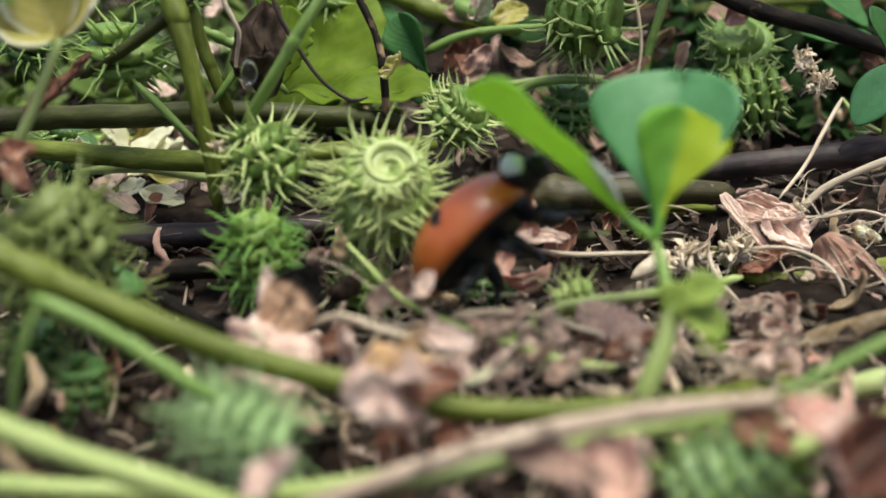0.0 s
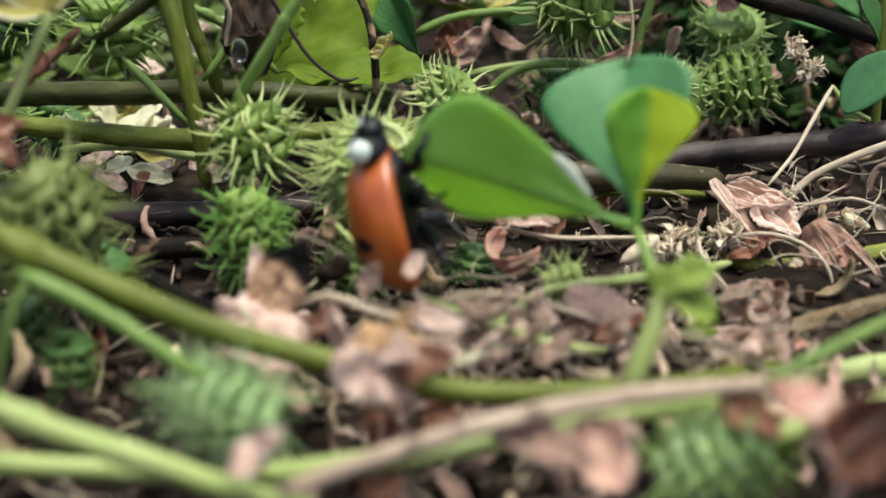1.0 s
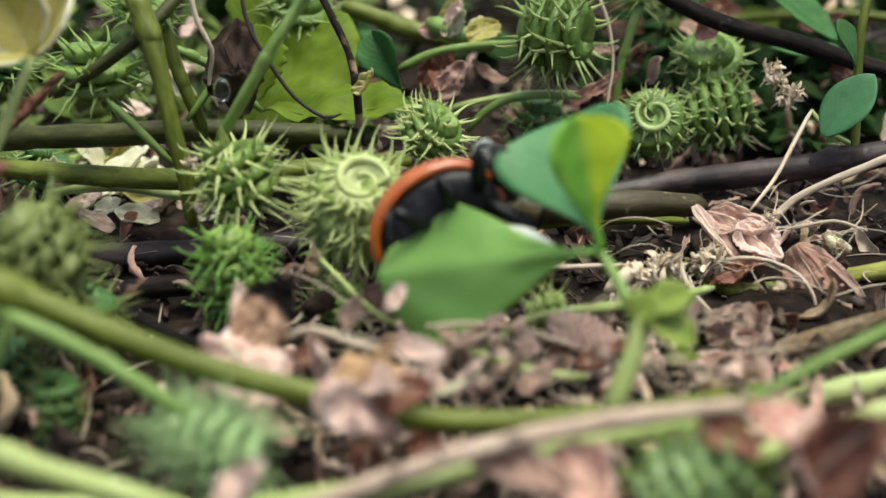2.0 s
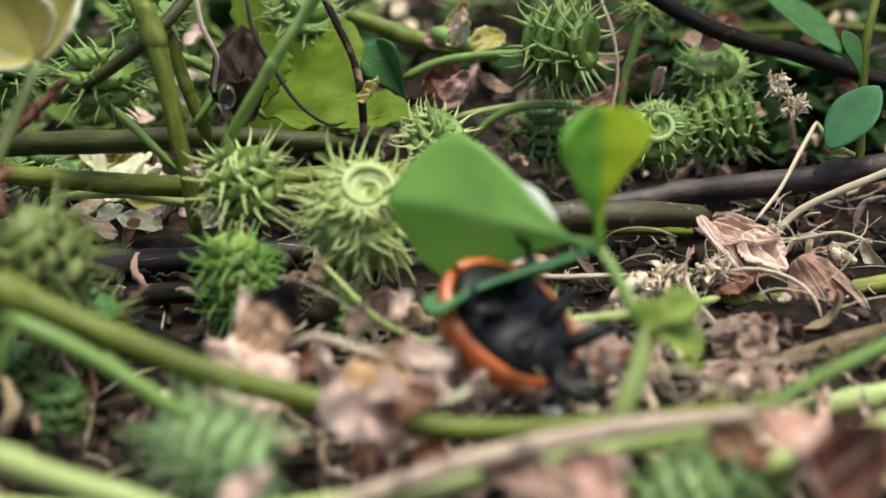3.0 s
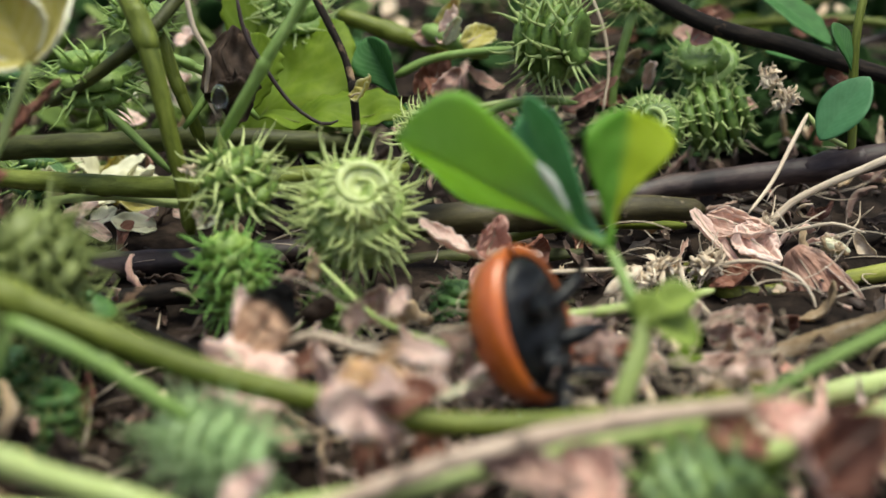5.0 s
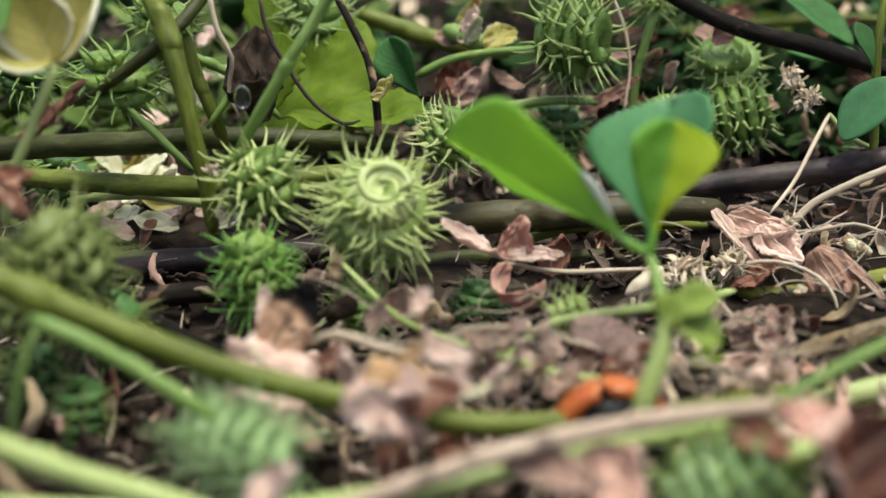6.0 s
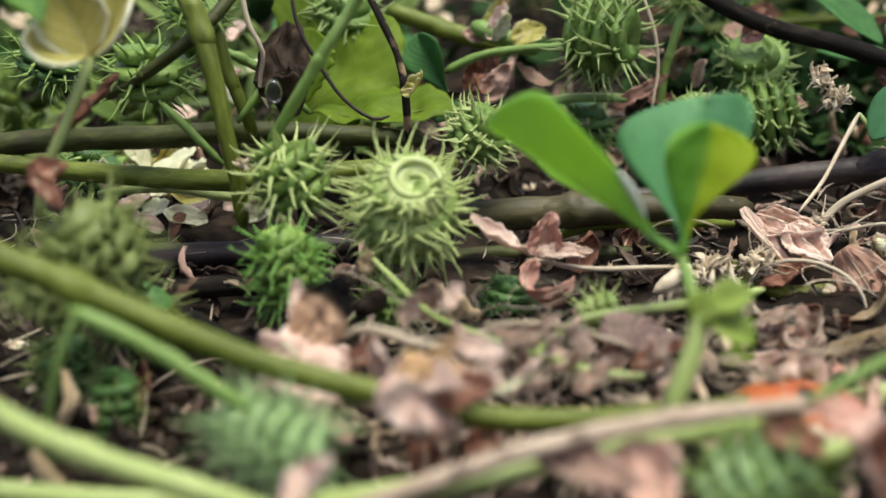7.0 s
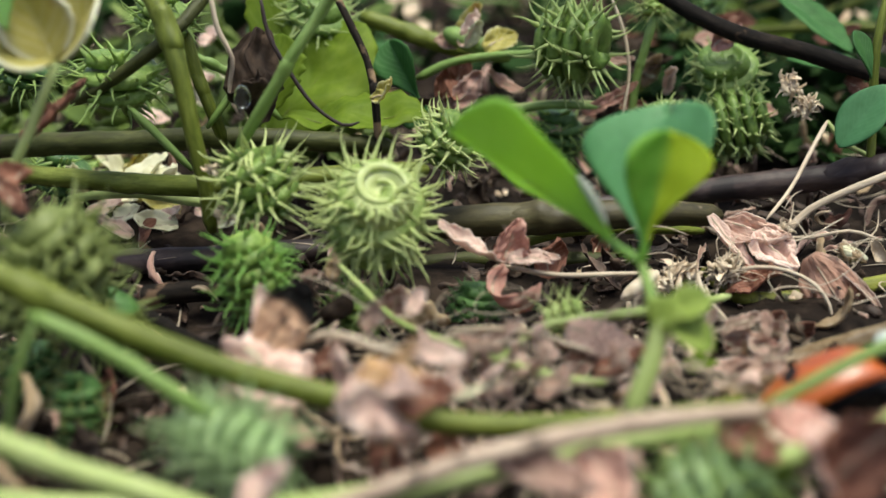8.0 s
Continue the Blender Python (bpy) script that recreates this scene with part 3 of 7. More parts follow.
    stem("stalk", [(-5.11, 44.00, 4.40), (-4.09, 44.00, 4.74), (-2.96, 43.50, 4.55), (-1.84, 43.00, 4.37), (-0.53, 43.00, 4.18)], [0.12, 0.14, 0.1], STRAW, "pale dry stalk lying over dry leaves", "stalk")
    stem("stalk", [(0.36, 45.00, 4.30), (1.98, 45.50, 4.23), (3.86, 46.00, 3.81), (5.27, 46.00, 3.51)], [0.1, 0.12, 0.09], STRAW, "pale dry stalk lying over the litter", "stalk")
    stem("stalk", [(13.64, 60.00, 1.24), (13.59, 59.00, 0.84), (14.08, 58.00, 0.13), (14.86, 56.50, -0.42)], [0.12, 0.13, 0.1], STRAW, "pale dry stalk bent downwards", "stalk")
    stem("stem", [(0.22, 80.00, 10.49), (2.42, 79.00, 9.75), (4.40, 78.00, 9.13)], [0.6, 0.62, 0.55], STEM_BRIGHT, "thick light green stem behind the clover", "stalk")
    stem("stem", [(0.58, 76.00, 5.41), (4.17, 76.00, 6.25), (7.86, 77.00, 6.39), (11.66, 78.00, 5.94)], [0.2, 0.22, 0.2], STEM_PALE, "thin pale green stem in the tangle", "stalk")
    # upright ones
    stem("stem", [(-15.23, 63.19, 16.35), (-13.82, 61.71, 13.72), (-13.11, 60.83, 11.31), (-12.64, 60.44, 8.77), (-12.17, 60.41, 5.78), (-12, 60.56, 3.26)], [0.5, 0.56, 0.46, 0.43, 0.4], G, "upright green medick stem with a swollen joint", nodes=(0.24,))
    stem("stem", [(-9.6, 70.17, 17.98), (-11.77, 67.27, 15.85), (-13.86, 63.16, 13.34), (-17.35, 63.3, 10.79), (-20.04, 64.86, 9.23)], [0.3, 0.36, 0.36, 0.3], O, "branching olive-green medick stem")
    stem("petiole", [(-13.91, 66.22, 12.97), (-13.34, 65.88, 10.57), (-12.41, 65.52, 8.13), (-12.12, 66.07, 6.71)], [0.36, 0.36, 0.34], G, "thin upright green stalk")
    stem("petiole", [(-4.34, 58.1, 16.96), (-5.63, 58.47, 15.07), (-7.17, 58.19, 12.82), (-8.67, 58.38, 10.42), (-10.17, 59.12, 8.09)], [0.29, 0.3, 0.3, 0.3], BR, "slender bright green leaf stalk")
    stem("petiole", [(-16.31, 62.79, 9.4), (-14.79, 62.72, 7.74), (-13.25, 62.64, 6.05)], [0.22, 0.22, 0.2], BR, "short green stalk between stems")
    stem("petiole", [(-12.78, 64.88, 7.81), (-11.55, 65.46, 9.41), (-10.54, 67.47, 10.56)], [0.2, 0.2, 0.2], BR, "short upright green leaf stalk")
    stem("petiole", [(-14.75, 69.79, 11.08), (-12, 70.28, 9.5), (-9.49, 70.41, 6.94)], [0.26, 0.26, 0.24], BR, "green stalk between upright stems")
    stem("petiole", [(-16.68, 52.72, 13.87), (-17.39, 52.37, 12.33), (-18.14, 52.21, 10.72), (-19.03, 52, 8.97), (-19.76, 52.22, 6.65)], [0.22, 0.24, 0.24, 0.26], PL, "pale yellow-green leaf stalk")
    stem("twig", [(-6.08, 68.58, 15.08), (-4.83, 67.73, 12.72), (-4.04, 67.14, 11.1), (-3.64, 66.55, 9.48), (-3.54, 66.5, 7.89), (-3.46, 66.82, 5.85)], [0.2, 0.22, 0.2, 0.24, 0.2], TWIG, "thin blackened twig with a pale joint", "twig", nodes=(0.62,))
    stem("twig", [(-12.15, 64.93, 15.26), (-11.8, 64.72, 13.22), (-11.13, 64.7, 11.72), (-11.46, 65.07, 9.81), (-11, 64.65, 8.65)], [0.13, 0.14, 0.13, 0.1], STRAW, "thin brown dry brittle twig", "twig")
    stem("twig", [(-9.63, 65.84, 14.84), (-9.24, 65.62, 12.77), (-8.09, 65.38, 10.67), (-6.92, 65.3, 8.97), (-5.41, 65.42, 7.84), (-4.55, 66.45, 7.74)], [0.1, 0.12, 0.11, 0.09], STEM_PURPLE, "curved thin brown stalk over a leaf", "twig")
    stem("stem", [(10.72, 79.87, 15.39), (14.77, 77.3, 12.72), (18.44, 75.63, 11.06), (22.14, 74.78, 10.16), (25.28, 74.44, 9.24), (29.8, 73.94, 7.87)], [0.42, 0.5, 0.54, 0.54, 0.5], BK, "blackened woody stem arching over pods", nodes=(0.55,))
    stem("stem", [(-5.62, 84.62, 10.88), (-2.5, 84.22, 9.78), (0.62, 83.86, 8.79), (3, 84.61, 7.94)], [0.55, 0.6, 0.6, 0.5], G, "green stem crossing the upper tangle")
    stem("stalk", [(-1.59, 77.17, 7.97), (0.58, 77.02, 9.02), (3.07, 76.67, 9.52), (5.5, 75.72, 9.84), (7.52, 74.78, 10.16)], [0.3, 0.26, 0.24, 0.22], BR, "green stalk of a pod")
    stem("stalk", [(2.75, 75.79, 4.16), (3.81, 75.73, 5.47), (5.58, 75.55, 6.43), (8.03, 75.11, 6.68), (9.87, 75.55, 6.43)], [0.24, 0.26, 0.26, 0.2], BR, "curved green stalk of a pod")
    stem("petiole", [(13.97, 79.64, 11.83), (13.42, 79.01, 10.11), (12.77, 78.63, 7.6), (12.48, 78.24, 5.05)], [0.3, 0.3, 0.28, 0.26], BR, "upright green stalk of a young pod")
    stem("twig", [(10.76, 77.99, 13.15), (11.65, 77.14, 10.8), (11.94, 76.28, 8.45), (11.73, 75.79, 7.1), (11.47, 75.24, 5.59)], [0.1, 0.11, 0.1, 0.08], STRAW, "thin pale dry stalk", "twig")
    stem("petiole", [(25.87, 71.01, 14.44), (25.22, 70.01, 11.69), (25.14, 69.51, 8.84), (25.25, 69.32, 6.87), (25.08, 68.42, 4.39)], [0.24, 0.26, 0.24], G, "upright green leaf stalk")
    stem("tendril", [(22.93, 70.36, 6.79), (21.62, 68.76, 5.32), (20.18, 67.07, 3.6), (18.38, 65.03, 2.39)], [0.13, 0.13, 0.12, 0.1], STRAW, "thin curving dry brown tendril", "tendril")
    stem("tendril", [(22.93, 70.36, 6.79), (23.93, 69.9, 5.53), (25.44, 69.64, 4.81), (25.94, 69.44, 4.27)], [0.16, 0.16, 0.14], STEM_PALE, "short yellow-green flower stalk", "tendril")
    stem("stalk", [(26.23, 63.76, 6.21), (24.2, 63.93, 5.2), (22.27, 64.12, 4.27), (20.56, 64.28, 3.24), (19.46, 63.92, 2.27), (18.52, 63.6, 1.38)], [0.22, 0.22, 0.2, 0.2, 0.22], STRAW, "dry straw-coloured leaf stalk", "stalk")
    stem("stalk", [(14.78, 60.94, -0.09), (15.57, 60.73, 0.8), (16.8, 60.37, 1.29), (18.3, 59.85, 1.3), (19.63, 59.13, 0.79), (20.21, 58.31, 0.01), (20.36, 58.01, -0.82)], [0.1, 0.11, 0.11, 0.1, 0.08], STRAW, "thin arching dry stalk", "stalk")
    stem("stalk", [(14.21, 60.52, 0.24), (14.38, 59.24, -0.37), (15.09, 57.89, -1.15), (15.84, 57.15, -1.71)], [0.1, 0.11, 0.09], STRAW, "thin brittle dry stalk", "stalk")
    stem("stalk", [(2.79, 58.52, 2.05), (3.51, 58.52, 2.05), (4.82, 58.42, 1.78), (6.61, 58.83, 1.44), (8.73, 59.32, 1.31), (10.96, 60.27, 1.01)], [0.08, 0.12, 0.15, 0.13, 0.1], STRAW, "pale dry stalk carrying shrivelled leaflets", "stalk")
    stem("stalk", [(18.54, 63.29, 1.99), (20.25, 62.8, 2.1), (22.24, 62.45, 2.61), (24.08, 62.26, 2.09)], [0.09, 0.1, 0.08], STRAW, "thin brittle dry stalk", "stalk")
    stem("stalk", [(-5.25, 46.26, 3.45), (-4.08, 46.28, 3.49), (-2.91, 46.14, 3.11), (-1.52, 46.54, 2.75), (0.39, 48.55, 2.43), (2.45, 50.51, 1.97)], [0.11, 0.12, 0.11, 0.1, 0.08], STRAW, "dry grey-pink stalk over fallen leaves", "stalk")
    stem("stalk", [(0.88, 48.18, 2.86), (2.57, 47.97, 3.16), (4.21, 47.22, 3.15), (5.35, 46.65, 3.06), (6.48, 46.17, 2.92)], [0.1, 0.13, 0.12, 0.1], STRAW, "pale dry stalk over fallen leaves", "stalk")
    stem("stalk", [(1.15, 49.47, 2.02), (2.96, 50.54, 2.05), (4.45, 49.97, 1.94), (6.11, 48.84, 1.76), (7.21, 47.67, 1.49)], [0.16, 0.17, 0.16, 0.12], DRY_RED, "reddish dry stalk among leaves", "stalk")


build_stems()


# ---- spiny pods ----
SPINES = {}


def spine_meshes(material):
    """A few tapering hooked spines of one millimetre along local y, shared by all pods of one colour."""
    if material.name not in SPINES:
        SPINES[material.name] = []
        for k in range(5):
            h = 0.10 + 0.06 * k
            bm = bmesh.new()
            tube(bm, [(0, -0.1, 0), (0.02 * k, 0.3, 0.0), (0.03 * k, 0.7, h * 0.25), (0, 1.0, h * 1.1)], [0.22, 0.1, 0.05, 0.01], seg=5, step=0.3)
            me = bpy.data.meshes.new("spine")
            bm.to_mesh(me)
            bm.free()
            me.polygons.foreach_set("use_smooth", [True] * len(me.polygons))
            me.materials.append(material)
            SPINES[material.name].append(me)
    return SPINES[material.name]


def burr(place, axis, size, body, spine, label, coils=4, squash=1.0, spin=0.0, length=0.5, face=True, hook=0.3, per=15, seed=1, group="spiny medick pods", pitch=0.36, rim=False):
    """A coiled pod: a flattened spiral of several turns, with a double row of hooked spines on its rim and a coiled end face."""
    q = aim(Vector(axis).orthogonal(), axis)
    thing = holder("spiny_pod", place, label, "seed pod", group, q)
    g = rnd(seed)
    r = size * 0.86
    length = length * 1.25
    p = r * pitch * squash * 1.12
    total = coils * 2 * math.pi
    n = int(coils * 30)

    def prof(s):
        return 0.60 + 0.40 * math.sin(math.pi * (0.12 + 0.76 * s)) ** 0.7

    bm = bmesh.new()
    ring_n = 10
    last = None
    for i in range(n + 1):
        s = i / n
        a = spin + s * total
        rr = r * prof(s) * min(1.0, 0.35 + 6 * s, 0.35 + 6 * (1 - s)) * (1 + 0.05 * nz((math.cos(a) * 2, math.sin(a) * 2, s * 5), 1.2, seed))
        z = (s - 0.5) * coils * p
        out = Vector((math.cos(a), math.sin(a), 0))
        ring = []
        for j in range(ring_n):
            b = 2 * math.pi * j / ring_n
            cr = rr * (0.52 + 0.48 * math.cos(b))
            th = p * 0.62 * math.sin(b) * (0.72 + 0.28 * math.cos(b))
            ring.append(bm.verts.new((out * max(cr, 0.02) + Vector((0, 0, z + th))) * MM))
        if last:
            for j in range(ring_n):
                bm.faces.new((last[j], last[(j + 1) % ring_n], ring[(j + 1) % ring_n], ring[j]))
        else:
            bm.faces.new(ring[::-1])
        last = ring
    bm.faces.new(last)
    part("coil", bm, body, thing)
    count = int(coils * per)
    meshes = spine_meshes(spine)
    for i in range(count):
        s = (i + 0.5) / count
        a = spin + s * total + g.uniform(-0.16, 0.16)
        rr = r * prof(s) * min(1.0, 0.4 + 6 * s, 0.4 + 6 * (1 - s))
        z = (s - 0.5) * coils * p
        out = Vector((math.cos(a), math.sin(a), 0))
        tang = Vector((-math.sin(a), math.cos(a), 0))
        for sd in (-1, 1):
            if g.random() < 0.06:
                continue
            ln = r * length * g.uniform(0.7, 1.35)
            tilt = g.uniform(0.25, 0.6) + 0.5 * max(0.0, sd * (s - 0.5)) * 2
            d = (out + Vector((0, 0, sd * tilt)) + tang * g.uniform(-0.55, 0.55)).normalized()
            root = out * rr * 0.92 + Vector((0, 0, z + sd * p * 0.2))
            ob = new("spine", meshes[g.randrange(len(meshes))])
            ob.parent = thing
            turn = aim(d, tang * g.choice((-1, 1)) + Vector((0, 0, sd * 0.4)))
            ob.matrix_local = Matrix.Translation(mm(root)) @ turn.to_matrix().to_4x4() @ Matrix.Diagonal((r * 0.36, ln, r * 0.28 + ln * hook * 0.4, 1))
    if face:
        bm = bmesh.new()
        rf = r * 0.62
        rings, m = 14, 28
        rows = []
        for i in range(rings + 1):
            t = i / rings
            row = []
            for j in range(m):
                a = 2 * math.pi * j / m
                coil = math.sin((t * 1.6 + j / m) * 2 * math.pi)
                h = p * (0.09 * coil * (1 - 0.3 * t) * min(1, t * 4) + 0.08 * (1 - t) - 0.2 * max(0, t - 0.9) * 5 + 0.2 * math.exp(-((t - 0.74) / 0.13) ** 2) - 0.2 * math.exp(-(t * 4) ** 2))
                row.append(bm.verts.new(mm((math.cos(a) * rf * max(t, 0.02), math.sin(a) * rf * max(t, 0.02), (0.5 * coils) * p + p * 0.02 + h))))
            rows.append(row)
        for ra, rb in zip(rows, rows[1:]):
            for j in range(m):
                bm.faces.new((ra[j], rb[j], rb[(j + 1) % m], ra[(j + 1) % m]))
        bm.faces.new(rows[0])
        low = [bm.verts.new((v.co.x * 1.2, v.co.y * 1.2, v.co.z - p * 0.6 * MM)) for v in rows[-1]]
        for j in range(m):
            bm.faces.new((rows[-1][j], low[j], low[(j + 1) % m], rows[-1][(j + 1) % m]))
        bm.faces.new(low[::-1])
        end = part("end_coil", bm, spine if body is POD_PALE else body, thing)
        if rim:
            # the raised outer turn of the end face and the veins that run from it to the spines
            top = 0.5 * coils * p
            bm = bmesh.new()
            pts = []
            for i in range(34):
                a, d = spin + i / 33 * 2.7 * math.pi, 0.5 - 0.34 * (i / 33) ** 1.4
                pts.append((math.cos(a) * r * d, math.sin(a) * r * d, top + p * (0.34 - 0.25 * i / 33)))
            tube(bm, pts, [r * 0.05, r * 0.085, r * 0.09, r * 0.075, r * 0.05, r * 0.03], seg=8, step=0.2, wob=0.15, seed=seed)
            part("coil_rim", bm, spine, end, "pale raised rim")
            for i in range(22):
                a = 2 * math.pi * (i + g.uniform(-0.2, 0.2)) / 22
                b = a + g.uniform(-0.25, 0.25)
                bm = bmesh.new()
                tube(bm, [(math.cos(a) * r * 0.45, math.sin(a) * r * 0.45, top + p * 0.2), (math.cos((a + b) / 2) * r * 0.62, math.sin((a + b) / 2) * r * 0.62, top + p * 0.12), (math.cos(b) * r * 0.86, math.sin(b) * r * 0.86, top - p * 0.28)],
                     [r * 0.03, r * 0.034, r * 0.02], seg=5, step=0.3)
                part("vein", bm, spine, end)
    return thing


def build_pods():
    burr((-3.12, 57.04, 5.28), (0.14, -0.62, 0.77), 2.9, POD_PALE, SPINE_PALE, "pale yellow-green coiled spiny medick pod, with a coiled end face", coils=4, length=0.48, seed=3, spin=0.5, per=24, pitch=0.42, rim=True)
    burr((-9.01, 58.57, 6.57), (-0.37, 0.11, 0.92), 2.2, POD_GREEN, SPINE_PALE, "green spiny medick pod beside an upright stem", coils=4, length=0.64, seed=5, face=False, pitch=0.42, per=14, hook=0.6)
    burr((-8.78, 53.69, 3.41), (-0.21, 0.03, 0.98), 1.8, POD_GREEN, SPINE_BRIGHT, "small bright green spiny pod under another pod", coils=5, length=0.6, seed=6, pitch=0.44, per=15, hook=0.6)
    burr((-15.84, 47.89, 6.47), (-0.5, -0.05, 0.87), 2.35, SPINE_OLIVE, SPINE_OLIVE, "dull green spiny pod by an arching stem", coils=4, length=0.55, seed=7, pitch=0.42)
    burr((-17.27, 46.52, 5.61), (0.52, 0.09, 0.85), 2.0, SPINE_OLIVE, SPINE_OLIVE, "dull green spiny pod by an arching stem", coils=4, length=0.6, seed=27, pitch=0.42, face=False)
    burr((-15.57, 51.56, 1.94), (0.32, 0.11, 0.94), 1.9, POD_SHADED, SPINE_OLIVE, "green spiny pod low behind a stem, painted dark for shade", coils=4, length=0.6, seed=28, pitch=0.42, face=False)
    burr((-18.49, 49.86, 0.17), (-0.32, 0.11, 0.94), 1.7, POD_SHADED, SPINE_OLIVE, "green spiny pod low behind a stem, painted dark for shade", coils=4, length=0.6, seed=29, pitch=0.42, face=False)
    burr((-14.98, 66.45, 13.61), (0.42, -0.01, 0.91), 1.9, POD_GREEN, SPINE_GREEN, "green spiny pod at a stem joint", coils=3, length=0.5, seed=30, face=False, pitch=0.4)
    burr((-23.78, 73.12, 2.68), (0.42, -0.01, 0.91), 2.2, POD_SHADED, SPINE_GREEN, "green spiny pod between old stems, painted dark for shade", coils=3, length=0.5, seed=31, face=False, pitch=0.4)
    burr((-17.43, 65.28, 10.38), (0.1, -0.11, 0.99), 2.5, POD_GREEN, SPINE_GREEN, "green spiny pod hanging between stems", coils=3, length=0.5, seed=8, face=False, pitch=0.4)
    burr((-23.8, 67.47, 10.56), (0.52, 0.09, 0.85), 2.0, POD_SHADED, SPINE_GREEN, "green spiny pod by the stems, painted dark for shade", coils=3, length=0.55, seed=9)
    burr((8.22, 74.9, 10.49), (0.82, -0.56, -0.09), 2.9, POD_MID, SPINE_MID, "green pod with long hooked spines on its stalk", coils=4, length=0.5, seed=10, face=False, pitch=0.36, hook=0.6)
    burr((18.32, 77.37, 8.52), (-0.1, -0.5, 0.86), 2.5, POD_MID, SPINE_MID, "green spiny pod with a hollow coiled end", coils=2, length=0.36, seed=11, pitch=0.4)
    burr((18.75, 75.69, 5.37), (0.97, -0.16, 0.17), 2.65, POD_MID, SPINE_MID, "ribbed green spiny pod lying on its side", coils=5, length=0.3, seed=12, face=False, pitch=0.32, hook=0.3)
    burr((14.16, 73.54, 5.29), (-0.12, -0.82, 0.57), 2.5, POD_MID, SPINE_MID, "green spiny pod with a coiled end face", coils=3, length=0.28, seed=13, pitch=0.34, hook=0.3, rim=True)
    burr((-8.32, 80.4, 10.98), (0.33, -0.4, 0.85), 2.7, POD_MID, SPINE_MID, "deep green spiny pod under a yellowing leaf", coils=4, length=0.45, seed=14)
    burr((0.49, 64.61, 7.09), (0.58, -0.35, 0.74), 1.9, POD_GREEN, SPINE_PALE, "pale green spiny pod beside a larger one", coils=4, length=0.55, seed=15, hook=0.8)
    burr((7.47, 77.86, 4), (0.23, -0.01, 0.97), 2.2, POD_SHADED, SPINE_GREEN, "spiny pod with shade painted into its green", coils=4, length=0.45, seed=16)
    burr((-7.25, 38.57, 2.78), (0.88, -0.44, -0.17), 1.45, POD_MINT, SPINE_MINT, "minty green spiny pod lying close to the ground", coils=6, length=0.85, seed=17, pitch=0.55, face=False, per=22, hook=0.3)
    burr((9.65, 36.27, 2.31), (0.87, -0.18, 0.47), 1.9, POD_MINT, SPINE_GREEN, "bright green spiny pod beneath a dry stick", coils=5, length=0.55, seed=18, face=False, per=14, pitch=0.42)
    burr((5.98, 52.56, 1.74), (0.95, -0.13, 0.27), 1.0, POD_PALE, SPINE_PALE, "small pale spiny pod at the end of a stalk", coils=4, length=0.95, seed=19, per=9, face=False, hook=0.3, pitch=0.5)
    burr((1.92, 57.8, 0.06), (0.21, 0.03, 0.98), 1.6, POD_SHADED, SPINE_SHADED, "green pod sunk in the litter, painted dark for shade", coils=4, length=0.3, seed=20)
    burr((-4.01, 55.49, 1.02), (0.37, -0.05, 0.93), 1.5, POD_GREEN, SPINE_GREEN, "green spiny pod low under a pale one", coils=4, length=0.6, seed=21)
    burr((-15.55, 46.56, -0.11), (0.15, 0.14, 0.98), 1.35, POD_SHADED, SPINE_OLIVE, "green spiny pod on the ground, painted dark for shade", coils=5, length=0.5, seed=22, face=False, pitch=0.5, per=11)
    burr((13.9, 79.7, 12.01), (0.1, 0.24, 0.97), 1.0, POD_GREEN, SPINE_PALE, "young green pod with fine pale spines on its stalk", coils=3, length=1.1, seed=23, per=9, face=False)
    burr((-17.28, 77.65, -2.4), (0.44, 0.09, 0.89), 2.0, POD_PALE, SPINE_PALE, "pale spiny pod deep between stems", coils=3, length=0.5, seed=24)
    burr((-21.21, 79.68, -2.68), (-0.44, 0.09, 0.89), 2.0, POD_PALE, SPINE_PALE, "pale spiny pod deep between stems", coils=3, length=0.5, seed=25)
    burr((19.48, 92.82, 10.03), (-0.44, 0.09, 0.89), 2.4, POD_SHADED, SPINE_GREEN, "green spiny pod in the tangle, painted dark for shade", coils=3, length=0.5, seed=26)


build_pods()


# ---- leaves ----
def blade(bm, ln, wd, fold=15, bend=20, widest=0.68, crenate=0.03, notch=0.0, seed=0, thick=0.14, nu=14, nv=24, wave=0.03, start=0.0, teeth=36, taper=0.72):
    """A green leaflet along local y: obovate, folded along its midrib and bent along its length."""
    pw = math.log(0.5) / math.log(widest)

    def fn(u, v):
        w = wd * max(0.0, math.sin(math.pi * min(1, v) ** pw)) ** taper * (1 + crenate * math.sin(v * teeth) * abs(u) ** 3) + 0.03
        x = u * w
        a = radians(bend) * (v - 0.3)
        y = ln * (v + notch * (abs(u) - 1) * max(0, v - 0.8) * 2)
        z = abs(x) * math.tan(radians(fold)) - ln * (1 - math.cos(a)) / max(0.2, radians(abs(bend) + 1)) * (1 if bend >= 0 else -1) * 0.8
        z += wave * ln * nz((x, y, seed), 0.5, seed)
        return Vector((x, start + y * math.cos(a * 0.5), z))

    shell(bm, fn, nu, nv, thick)
    return fn


def midrib(fn, r, material, parent, top=0.92):
    """The raised midrib of a blade."""
    bm = bmesh.new()
    tube(bm, [fn(0, 0.02 + (top - 0.02) * i / 7) for i in range(8)], [r, r * 0.8, r * 0.4], seg=6, step=0.5)
    return part("midrib", bm, material, parent)


